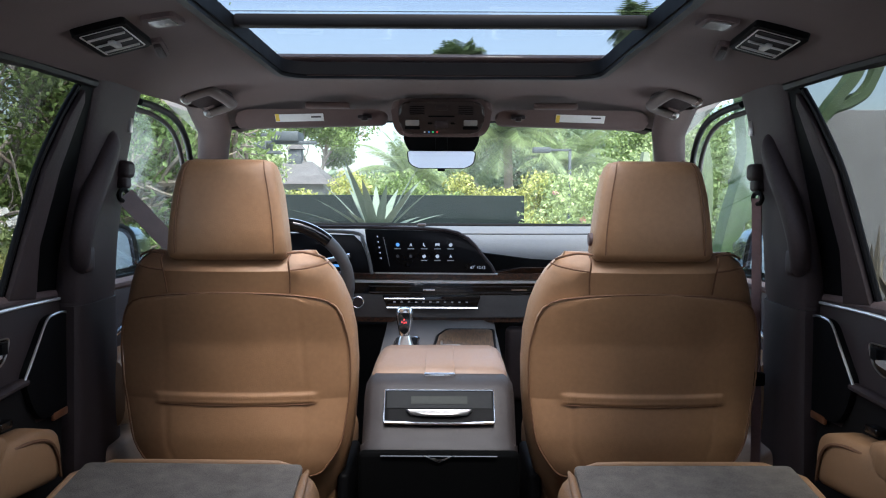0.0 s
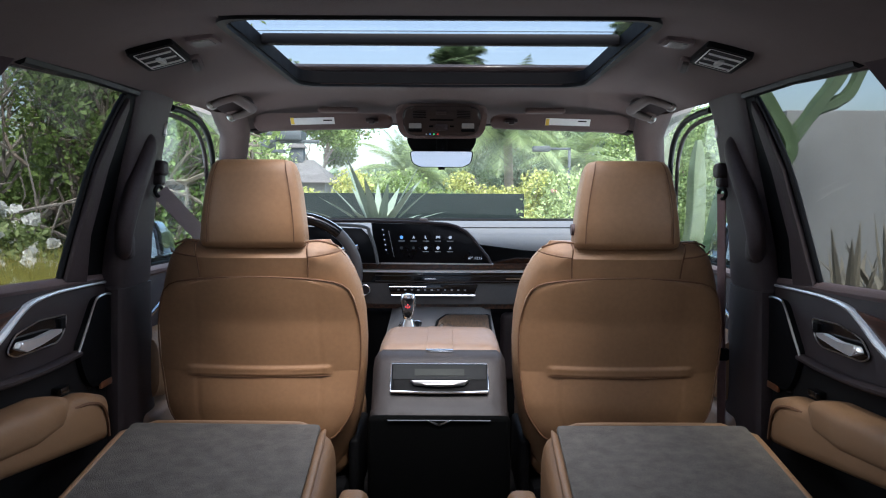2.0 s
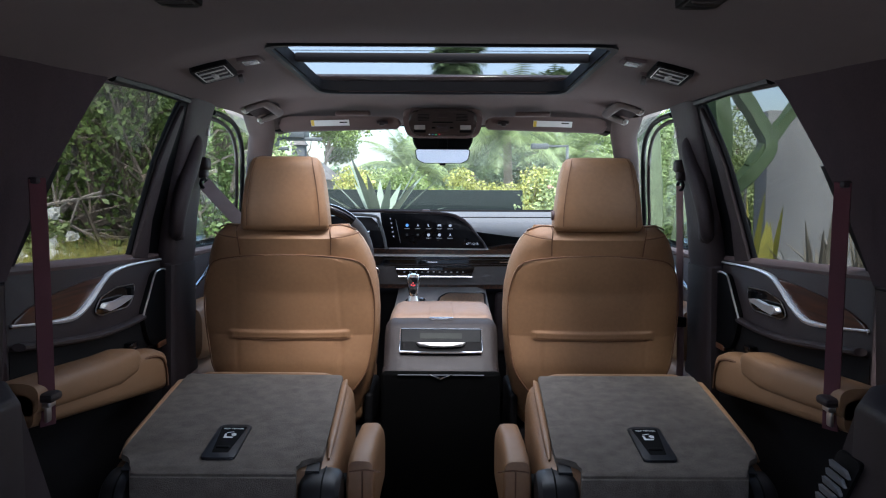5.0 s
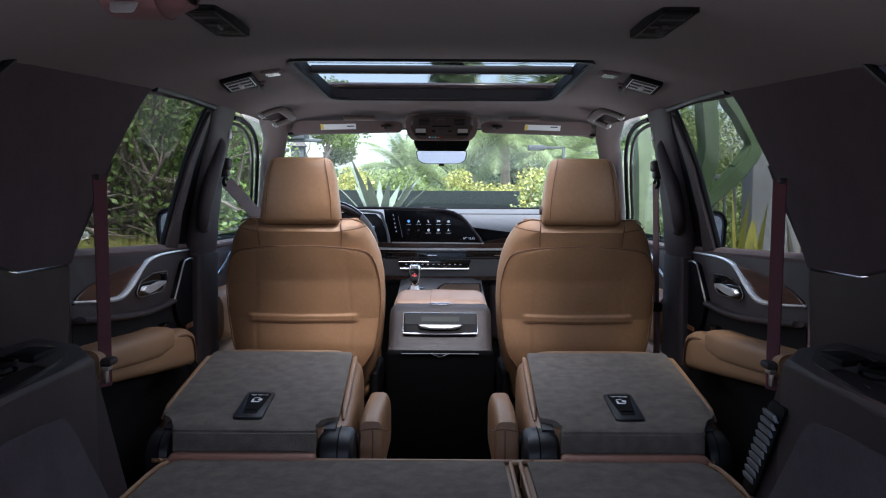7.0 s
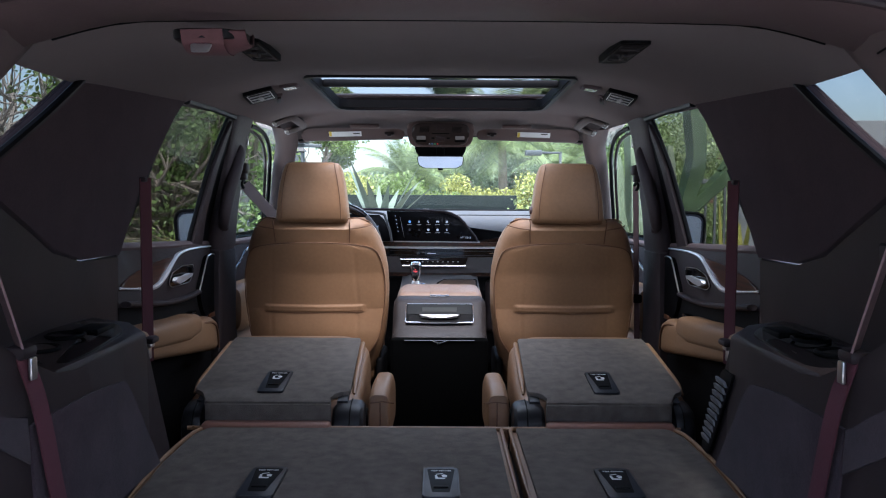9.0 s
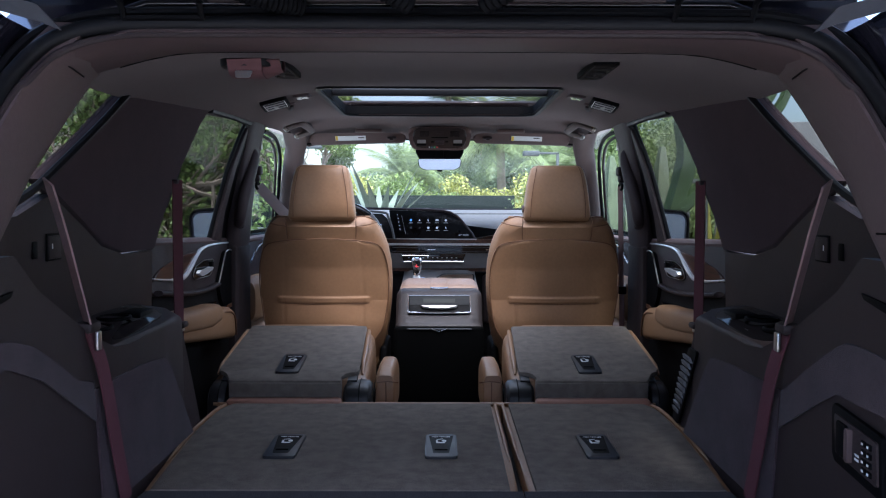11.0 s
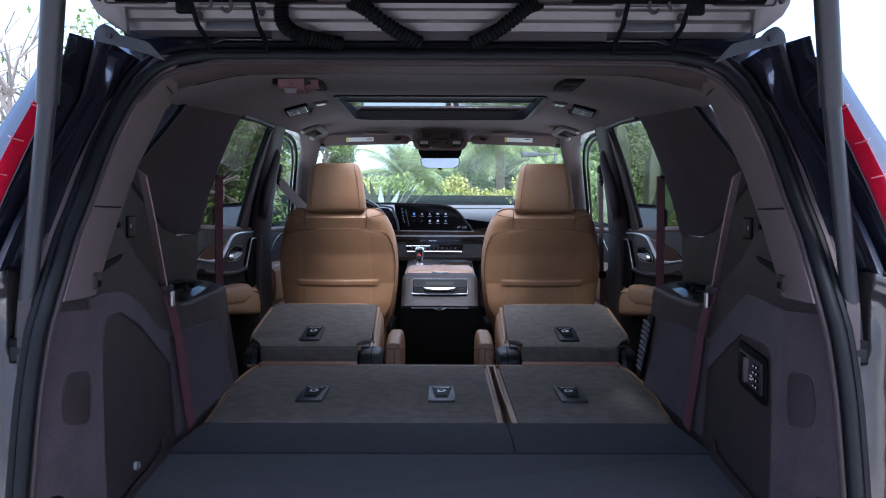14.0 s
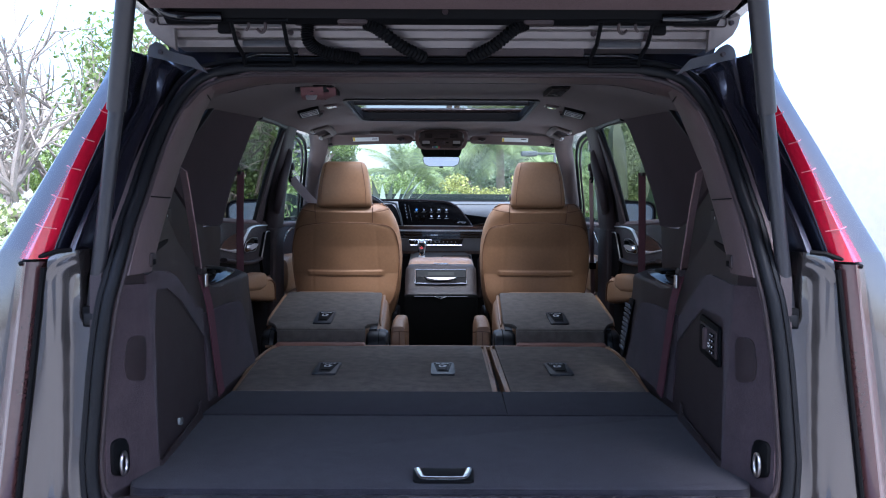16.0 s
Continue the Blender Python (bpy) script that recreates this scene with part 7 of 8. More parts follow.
def build_tailgate():
    t = thing("tailgate", "raised tailgate with bare inner panel, hinges and dark trim", "tailgate")
    # inner strip next to the hinges
    def row(pts, x0, x1, mt, nm, lab="", n=9, parent=t):
        return part(nm, loft([[(x, y, z) for y, z in pts] for x in np.linspace(x0, x1, n)]), mt, parent, lab, sharp=40)
    row([(-0.22, 1.716), (-0.279, 1.716), (-0.284, 1.729), (-0.304, 1.731), (-0.310, 1.743), (-0.324, 1.745), (-0.334, 1.769), (-0.35, 1.80), (-0.25, 1.84), (-0.20, 1.80)], -0.534, 0.534, GATE_METAL, "inner_panel", "bare grey-brown stepped inner panel")
    row([(-0.255, 1.703), (-0.268, 1.703), (-0.274, 1.7265), (-0.255, 1.7265)], -0.292, 0.288, DARK, "cover_strip", "dark grey cover strip below the inner panel")
    row([(-0.318, 1.760), (-0.345, 1.748), (-0.365, 1.756), (-0.372, 1.775), (-0.36, 1.80), (-0.33, 1.80)], -0.532, 0.532, BLACK, "upper_seal", "gloss black seal edge")
    row([(-0.375, 1.782), (-0.40, 1.766), (-0.50, 1.784), (-0.95, 1.86), (-1.30, 1.93), (-1.34, 1.97), (-1.28, 2.0), (-0.40, 1.87)], -0.545, 0.545, TRIM, "lower_trim", "taupe plastic tailgate lining")
    part("outer_skin", sheet(lambda u, v: (u * (0.70 + 0.06 * v), -0.20 - 1.20 * v, 1.875 + 0.20 * v + 0.03 * (1 - u * u)), np.linspace(-1, 1, 9), np.linspace(0, 1, 5), (0, 0, -0.03)), PAINT, t)
    for s in (-1, 1):
        part("side_edge", loft([[(s * x, y, z) for x, z in ((0.565 + k, zz), (0.60 + k, zz + 0.01), (0.62 + k, zz + 0.06), (0.60 + k, zz + 0.09), (0.56 + k, zz + 0.07))] for y, zz, k in ((-0.235, 1.745, -0.02), (-0.34, 1.765, -0.01), (-0.60, 1.80, 0.02), (-1.30, 1.91, 0.08))]), PAINT_DARK, t)
        # hinge brackets
        def bar(x0, x1, y0, z0, y1, z1):
            return tube([(x0, y0, z0), (x1, y1, z1)], 0.0042, 6)
        bars = []
        for x in (s * 0.355 - 0.050, s * 0.355 + 0.050):
            bars += [bar(x, x, -0.246, 1.684, -0.262, 1.703), bar(x, x, -0.262, 1.703, -0.318, 1.716), bar(x, x, -0.318, 1.716, -0.362, 1.750)]
        bars += [bar(s * 0.355 - 0.052, s * 0.355 + 0.052, -0.248, 1.686, -0.248, 1.686), bar(s * 0.355 - 0.060, s * 0.355 + 0.060, -0.362, 1.752, -0.362, 1.752)]
        h = part("hinge", join(*bars), BLACK, t, "black steel hinge bracket")
        part("hinge_hook", tube(smooth_path([(s * 0.340, -0.362, 1.752), (s * 0.340, -0.356, 1.738), (s * 0.348, -0.352, 1.731), (s * 0.357, -0.352, 1.738)], 4), 0.003, 6), DARK, h)
        part("hinge_hook", tube(smooth_path([(s * 0.372, -0.362, 1.752), (s * 0.372, -0.356, 1.742), (s * 0.378, -0.352, 1.735)], 4), 0.003, 6), DARK, h)
        part("hinge_bolt", tube([(s * 0.405, -0.295, 1.735), (s * 0.405, -0.312, 1.735)], 0.006, 10), DARK, h)
        part("hinge_bolt", tube([(s * 0.300, -0.295, 1.74), (s * 0.300, -0.312, 1.74)], 0.006, 10), DARK, h)
        # steel plates behind the bracket, stamped outlines on the panel
        part("hinge_plate", slab(rounded([(s * 0.312, 1.747), (s * 0.398, 1.747), (s * 0.406, 1.767), (s * 0.306, 1.767)], 0.004), lambda u, v, w: (u, -0.3265 - (v - 1.745) * 0.42 - w, v), 0.004, 0.001), BRACKET, h, "bare steel plate")
        part("hinge_plate", slab(rounded([(s * 0.310, 1.7165), (s * 0.400, 1.7165), (s * 0.400, 1.7285), (s * 0.310, 1.7285)], 0.003), lambda u, v, w: (u, -0.2845 - w, v), 0.004, 0.001), BRACKET, h, "bare steel plate")
        part("hinge_shadow_box", rbox(s * 0.412, s * 0.438, -0.335, -0.318, 1.734, 1.764, 0.003), BLACK, h)
        for x0, x1 in ((0.452, 0.556), (0.165, 0.288)):
            pts = rounded([(s * x0, 1.765), (s * x1, 1.765), (s * x1, 1.750), (s * x0, 1.750)], 0.005)
            part("panel_rib", tube([(x, -0.3255 - (z - 1.745) * 0.42, z) for x, z in pts], 0.0014, 6, closed=True), DARK, t)
        part("panel_seam", tube([(s * 0.02, -0.3115, 1.7445), (s * 0.30, -0.3115, 1.7445)], 0.0012, 6), BLACK, t)
        part("panel_plug", tube([(s * 0.215, -0.330, 1.757), (s * 0.215, -0.334, 1.757)], 0.004, 10), SATIN, t)
        part("panel_end", slab([(s * x, z) for x, z in ((0.525, 1.703), (0.546, 1.714), (0.573, 1.735), (0.582, 1.753), (0.590, 1.83), (0.560, 1.83), (0.548, 1.772), (0.525, 1.772))], lambda u, v, w: (u, -0.312 - (v - 1.745) * 0.3 - w, v), 0.012, 0.003), GATE_METAL, t)
        part("seal_ridge", tube(smooth_path([(s * 0.42, -0.368, 1.757), (s * 0.500, -0.370, 1.758), (s * 0.535, -0.374, 1.770), (s * 0.550, -0.40, 1.800), (s * 0.556, -0.50, 1.84)], 5), 0.009, 10), GLOSS_BLACK, t)
        part("panel_bolt", tube([(s * 0.566, -0.325, 1.757), (s * 0.566, -0.334, 1.757)], 0.0045, 12), DARK, t)
        part("corner_bracket", slab(rounded([(s * x, z) for x, z in ((0.588, 1.694), (0.584, 1.714), (0.571, 1.724), (0.557, 1.717), (0.547, 1.706), (0.503, 1.696), (0.474, 1.664), (0.500, 1.674), (0.548, 1.686))], 0.004), lambda u, v, w: (u, -0.283 - 0.25 * (abs(u) - 0.53) - w, v), 0.003, 0.001), BRACKET, t, "grey sheet metal bracket at the corner")
        part("bracket_bolt", tube([(s * 0.562, -0.290, 1.7025), (s * 0.562, -0.301, 1.7025)], 0.0045, 12), DARK, t)
    part("center_bolt", tube([(0.006, -0.362, 1.768), (0.006, -0.375, 1.768)], 0.006, 10), DARK, t)
    # corrugated cable hoses
    def hose(pts, nm="cable_hose"):
        path = smooth_path(pts, 14)
        out, rs = [], []
        for k, p in enumerate(path):
            out.append(p)
            rs.append(0.0135 if k % 2 else 0.0108)
        return part(nm, tube(out, rs, 10), BLACK, t, "black corrugated cable hose")
    hose([(-0.150, -0.345, 1.752), (-0.125, -0.345, 1.740), (-0.08, -0.32, 1.712), (-0.035, -0.285, 1.694)])
    hose([(0.165, -0.345, 1.752), (0.140, -0.345, 1.740), (0.10, -0.32, 1.712), (0.055, -0.285, 1.694)])
    hose([(-0.262, -0.335, 1.750), (-0.262, -0.33, 1.722), (-0.245, -0.31, 1.706), (-0.205, -0.29, 1.698), (-0.17, -0.27, 1.695)])
    for x in (-0.172, 0.186):
        part("hose_clamp", rbox(x - 0.030, x + 0.030, -0.362, -0.335, 1.746, 1.764, 0.006), DARK, t)
    part("vent_row", join(*[rbox(-0.09 + 0.02 * k, -0.078 + 0.02 * k, -0.232, -0.222, 1.688, 1.692, 0.001) for k in range(10)]), DARK, t)
    for s in (-1, 1):
        enamel = mat("strut_enamel", (0.017, 0.0165, 0.020), 0.42, var=0.1)
        g = thing("gas_strut", "thick charcoal tailgate support strut", "gas strut", "tailgate struts")
        a, m_, c = Vector((s * 0.630, -0.478, 1.212)), Vector((s * 0.573, -0.503, 1.566)), Vector((s * 0.502, -0.60, 1.86))
        part("piston_tube", tube([a, m_], 0.013, 14), enamel, g)
        part("outer_tube", tube([m_, (m_ + c) / 2, c], 0.0165, 16), enamel, g)
        part("ball_stud", tube([(s * 0.628, -0.470, 1.206), (s * 0.606, -0.452, 1.202)], 0.007, 10), SATIN, g)
        part("ball_joint", join(rbox(s * 0.630 - 0.013, s * 0.630 + 0.013, -0.500, -0.462, 1.180, 1.218, 0.004)), BLACK, g)
        part("joint_clip", rbox(s * 0.630 - 0.008, s * 0.630 + 0.008, -0.504, -0.498, 1.186, 1.206, 0.002), RUBBER, g)
    return t


build_tailgate()


# ---- outside: plants ----
def leaf_mat(name, c, var=0.35, glow=0.35):
    m = mat(name, c, 0.55, var=0.25, scale=3.0, island=var)
    n, l = m.node_tree.nodes, m.node_tree.links
    b = n["Principled BSDF"]
    tr, mx = n.new("ShaderNodeBsdfTranslucent"), n.new("ShaderNodeMixShader")
    col = b.inputs["Base Color"].links[0].from_socket
    l.new(col, tr.inputs["Color"])
    mx.inputs[0].default_value = glow
    l.new(b.outputs[0], mx.inputs[1]), l.new(tr.outputs[0], mx.inputs[2]), l.new(mx.outputs[0], n["Material Output"].inputs["Surface"])
    return m


LEAF_DARK = leaf_mat("dark_foliage", (0.05, 0.085, 0.03))
LEAF_MID = leaf_mat("green_foliage", (0.15, 0.21, 0.055))
LEAF_LIGHT = leaf_mat("light_foliage", (0.27, 0.33, 0.13))
LEAF_YELLOW = leaf_mat("yellow_green_foliage", (0.40, 0.36, 0.085))
LEAF_LIME = leaf_mat("lime_foliage", (0.36, 0.37, 0.105))
# paler grey-green, so that distance haze is part of the leaf colour
LEAF_HAZE = leaf_mat("haze_pale_foliage", (0.20, 0.26, 0.16))
PALM_LEAF = leaf_mat("palm_foliage", (0.095, 0.145, 0.065))
FLOWER = leaf_mat("white_petals", (0.80, 0.79, 0.74), 0.08)
PINK = leaf_mat("pink_petals", (0.55, 0.30, 0.26), 0.2)
BARK = mat("grey_bark", (0.30, 0.245, 0.195), 0.9, var=0.3, scale=6, grain=0.8, gscale=45)
AGAVE = mat("agave_skin", (0.115, 0.145, 0.105), 0.75, var=0.15, scale=3)
CACTUS = mat("cactus_skin", (0.055, 0.088, 0.032), 0.6, var=0.25, scale=5, grain=0.4, gscale=60)
ALOE = mat("aloe_skin", (0.16, 0.14, 0.10), 0.6, var=0.3, scale=6, island=0.3)
YUCCA = mat("yucca_skin", (0.28, 0.26, 0.04), 0.6, var=0.25, scale=6)


def leaves(rng, centres, radii, count, size, slim=0.5, droop=0.0):
    """Many small leaf blades in clumps round the centres, as vertices and faces."""
    centres, radii = np.array(centres), np.array(radii)
    k = rng.integers(0, len(centres), count)
    off = rng.normal(size=(count, 3))
    off /= np.linalg.norm(off, axis=1)[:, None]
    p = centres[k] + off * (radii[k] * rng.random(count) ** 0.45)[:, None] * np.array([1, 1, 0.8])
    d = rng.normal(size=(count, 3))
    d[:, 2] -= droop
    d /= np.linalg.norm(d, axis=1)[:, None]
    e = np.cross(d, rng.normal(size=(count, 3)))
    e /= np.linalg.norm(e, axis=1)[:, None]
    s = size * (0.6 + 0.8 * rng.random(count))[:, None]
    v = np.stack([p - d * s, p + e * s * slim, p + d * s, p - e * s * slim], 1).reshape(-1, 3)
    f = np.arange(count * 4).reshape(-1, 4)
    return v, f


def mesh_part(name, v, f, material, parent=None, label=""):
    me = bpy.data.meshes.new(name)
    me.from_pydata(v.tolist() if hasattr(v, "tolist") else v, [], f.tolist() if hasattr(f, "tolist") else f)
    me.materials.append(material)
    ob = new(name, me)
    if parent is not None:
        ob.parent = parent
    if label:
        tagged(ob, label)
    return ob


def limbs(rng, start, direction, length, radius, depth, out, tips, bend=0.35, split=3):
    """Grow a limb by steps, then fork."""
    p, d = Vector(start), Vector(direction).normalized()
    path = [p.copy()]
    for _ in range(4):
        d = (d + Vector(rng.normal(size=3)) * bend * 0.4 + Vector((0, 0, 0.05))).normalized()
        p = p + d * length / 4
        path.append(p.copy())
    out.append((path, [radius * (1 - 0.45 * k / 4) for k in range(5)]))
    if depth == 0:
        tips.append(tuple(p))
        return
    for _ in range(split):
        nd = (d + Vector(rng.normal(size=3)) * 0.75).normalized()
        limbs(rng, path[rng.integers(2, 5)], nd, length * (0.6 + 0.25 * rng.random()), radius * 0.55, depth - 1, out, tips, bend, split)


def tree(name, label, seed, height, crown, count, size, leaf, trunk_r=0.12, depth=2, clump=0.5, split=3, category="tree", lean=(0, 0, 1), first=0.35, slim=0.5, bark=None):
    rng = np.random.default_rng(seed)
    t = thing(name, label, category)
    out, tips = [], []
    limbs(rng, (0, 0, 0), lean, height * first, trunk_r, 0, out, [], 0.2)
    top = out[0][0][-1]
    for k in range(split + 1):
        a = 2 * math.pi * k / (split + 1) + rng.random()
        limbs(rng, out[0][0][rng.integers(2, 5)], (math.cos(a) * 0.8 * crown / height * 2, math.sin(a) * 0.8 * crown / height * 2, 0.9), height * (1 - first) * 0.55, trunk_r * 0.6, depth, out, tips, 0.35, split)
    near = lambda p: math.hypot(p[0], p[1]) < crown
    out = [(p, r) for p, r in out if all(near(q) for q in p)]
    tips = [q for q in tips if near(q)]
    part("trunk", join(*[tube(p, r, 5) for p, r in out]), bark or BARK, t, "branching bark trunk")
    v, f = leaves(rng, tips, [clump * (0.6 + 0.8 * rng.random()) for _ in tips], count, size, slim)
    mesh_part("crown", v, f, leaf, t, "uneven leafy crown")
    return t


def bush(name, label, seed, rx, ry, h, count, size, leaf, clumps=26, category="bush", slim=0.5, flowers=None):
    rng = np.random.default_rng(seed)
    t = thing(name, label, category)
    cs, rs = [], []
    for _ in range(clumps):
        a, q = rng.random() * 2 * math.pi, rng.random() ** 0.5
        z = h * (0.15 + 0.85 * rng.random() * (1 - 0.6 * q))
        cs.append((math.cos(a) * q * rx, math.sin(a) * q * ry, z))
        rs.append(0.16 * h + 0.14 * h * rng.random())
    v, f = leaves(rng, cs, rs, count, size, slim)
    stems = [tube([(0, 0, 0), (c[0] * 0.4, c[1] * 0.4, c[2] * 0.6), c], [0.02, 0.014, 0.006], 5) for c in cs[:14]]
    part("stems", join(*stems), BARK, t)
    mesh_part("crown", v, f, leaf, t)
    if flowers:
        mt, n, r = flowers
        fv, ff = [], []
        for _ in range(n):
            i = rng.integers(0, len(cs))
            o = rng.normal(size=3)
            o[1] -= 0.8
            o /= np.linalg.norm(o)
            c = np.array(cs[i]) + o * rs[i] * 1.0
            vv, f2 = leaves(rng, [c], [r * 0.75], 16, r * 0.5, 0.95)
            ff.append(f2 + len(fv) * 64)
            fv.append(vv)
        mesh_part("flowers", np.concatenate(fv), np.concatenate(ff), mt, t, "clusters of blossoms")
    return t


def palm(name, label, seed, height, n, length, leaf, trunk_r=0.15, droop=1.0, leaflets=26, width=0.28, category="palm tree", skirt=False, broad=0.42):
    rng = np.random.default_rng(seed)
    t = thing(name, label, category)
    part("trunk", tube([(0, 0, 0), (0.05, 0, height * 0.5), (0, 0, height)], [trunk_r * 1.25, trunk_r, trunk_r * 0.9], 10), BARK, t)
    v, f = [], []
    for k in range(n):
        a, el = rng.random() * 2 * math.pi, radians(rng.uniform(-50 if skirt else -5, 80))
        d = Vector((math.cos(a) * math.cos(el), math.sin(a) * math.cos(el), math.sin(el)))
        p = Vector((0, 0, height))
        L = length * (0.8 + 0.4 * rng.random())
        side = d.cross(Vector((0, 0, 1)))
        side = side.normalized() if side.length > 0.01 else Vector((1, 0, 0))
        for j in range(leaflets):
            d = (d + Vector((0, 0, -droop * 1.4 / leaflets))).normalized()
            q = p + d * L / leaflets
            w = width * L * math.sin(math.pi * min(1, (j + 2) / (leaflets + 2))) * (0.8 + 0.4 * rng.random())
            q = p + d * L / leaflets * broad
            for sg in (-1, 1):
                tip = p + side * sg * w + d * w * 0.7 - Vector((0, 0, w * 0.45))
                b = len(v)
                v += [tuple(p), tuple(q), tuple(tip)]
                f.append((b, b + 1, b + 2))
            p = p + d * L / leaflets
    mesh_part("crown", np.array(v), np.array(f), leaf, t, "arching fronds")
    return t


def spiky(name, label, seed, n, length, width, material, el0, el1, category, curve=0.25, thick=0.25, base=0.06):
    """A rosette of tapering fleshy blades."""
    rng = np.random.default_rng(seed)
    t = thing(name, label, category)
    for k in range(n):
        a = 2 * math.pi * (k * 0.382 + 0.02 * rng.random())
        el = radians(el0 + (el1 - el0) * (k / max(1, n - 1)) + rng.normal() * 4)
        L = length * (0.75 + 0.4 * rng.random())
        d = Vector((math.cos(a) * math.cos(el), math.sin(a) * math.cos(el), math.sin(el)))
        s = d.cross(Vector((0, 0, 1))).normalized()
        up = s.cross(d)
        rings, p = [], Vector((math.cos(a), math.sin(a), 0)) * base
        for j in range(7):
            u = j / 6
            w = width * (0.65 + 0.9 * u - 1.55 * u * u) if u < 0.98 else 0.002
            rings.append([p + s * w, p + up * -w * thick, p - s * w, p + up * w * -thick * 0.2])
            p = p + d * L / 6
            d = (d + Vector((0, 0, -curve / 6))).normalized()
            up = s.cross(d)
        part("leaf", loft(rings), material, t)
    return t


def cactus(name, label, columns, skin=CACTUS):
    t = thing(name, label, "cactus")
    for path, r in columns:
        path = smooth_path(path, 6)
        rings = []
        n = 20
        for i, p in enumerate(path):
            a, b = path[max(i - 1, 0)], path[min(i + 1, len(path) - 1)]
            d = (b - a).normalized()
            ref = Vector((0, 1, 0)) if abs(d.y) < 0.9 else Vector((1, 0, 0))
            u = (ref - d * ref.dot(d)).normalized()
            w = d.cross(u)
            end = len(path) - 1 - i
            rr = r * (1 if end > 2 else (0.35, 0.72, 0.92)[end]) * (1 + 0.05 * math.sin(i * 1.3))
            rings.append([p + (u * math.cos(2 * math.pi * k / n) + w * math.sin(2 * math.pi * k / n)) * rr * (1.0 if k % 4 < 1 else (0.74 if k % 4 == 2 else 0.86)) for k in range(n)])
        part("arm", loft(rings), skin, t)
    return t


# ---- outside: ground, walls ----
GRAVEL = mat("pale_paving", (0.22, 0.211, 0.196), 0.85, var=0.15, scale=0.8, grain=0.4, gscale=60)
STUCCO = mat("pale_stucco", (0.22, 0.22, 0.21), 0.9, var=0.07, scale=0.9, grain=0.5, gscale=70)
tagged(part("ground", sheet(lambda u, v: (u, v, 0.0), np.linspace(-400, 400, 9), np.linspace(-400, 400, 9)), GRAVEL), "pale paved driveway and ground", "ground", kind="structure")
tagged(part("garden_wall", rbox(2.55, 12.0, 6.0, 6.25, 0, 2.13, 0.02), STUCCO), "pale stucco garden wall beside the drive", "wall", kind="structure")
tagged(part("garden_wall", rbox(-14.0, -3.2, 12.6, 12.8, 0, 1.05, 0.02), STUCCO), "pale low garden wall behind the trees", "wall", kind="structure")
tagged(part("fence_wall", rbox(-9.0, 1.56, 16.0, 16.2, 0, 1.50, 0.02), mat("dark_green_fence", (0.0105, 0.0150, 0.0145), 0.75, var=0.12, scale=0.6, spec=0.05)), "dark grey-green fence wall ahead of the car", "fence", kind="structure")

# garden fence with upright bars, beside the right wall
bf = thing("bar_fence", "grey metal fence with upright bars behind the cactus", "fence")
FENCE_STEEL = mat("weathered_steel", (0.10, 0.105, 0.10), 0.6, var=0.15, scale=4)
part("rail", rbox(2.75, 4.3, 8.0, 8.04, 1.62, 1.67, 0.005), FENCE_STEEL, bf)
part("rail", rbox(2.75, 4.3, 8.0, 8.04, 0.20, 0.25, 0.005), FENCE_STEEL, bf)
for k in range(15):
    part("bar", rbox(2.79 + 0.105 * k, 2.815 + 0.105 * k, 8.01, 8.03, 0.0, 1.62, 0), FENCE_STEEL, bf)

# ---- outside: garden ahead ----
ag = spiky("agave", "large pale green agave with arching spear leaves", 4, 24, 1.16, 0.090, AGAVE, 14, 66, "agave", 0.30)
ag.matrix_world = pose(-0.98, 12.2, 0.88)
pl = thing("planter", "raised planting bed ahead of the drive", "planter")
part("bed", rbox(-4.5, 1.4, 11.2, 13.4, 0, 0.92, 0.05), GRAVEL, pl)
pb = bush("flowering_bush", "bright light green bush with small pinkish blossoms", 11, 1.75, 1.1, 2.75, 70000, 0.027, LEAF_LIGHT, 60, flowers=(PINK, 60, 0.04))
pb.matrix_world = pose(3.02, 9.6, 0)
fp = palm("feather_palm", "feathery palm with drooping fronds beyond the fence", 21, 2.9, 52, 2.25, leaf_mat("feather_palm_fronds", (0.17, 0.22, 0.085)), 0.13, 1.15, 46, 0.22, broad=0.75)
fp.matrix_world = pose(1.75, 23.0, 0.15)
copy_thing(fp, pose(-1.3, 31.0, -0.9, 0, 0, 100))
copy_thing(fp, pose(4.4, 29.0, -0.5, 0, 0, 200))
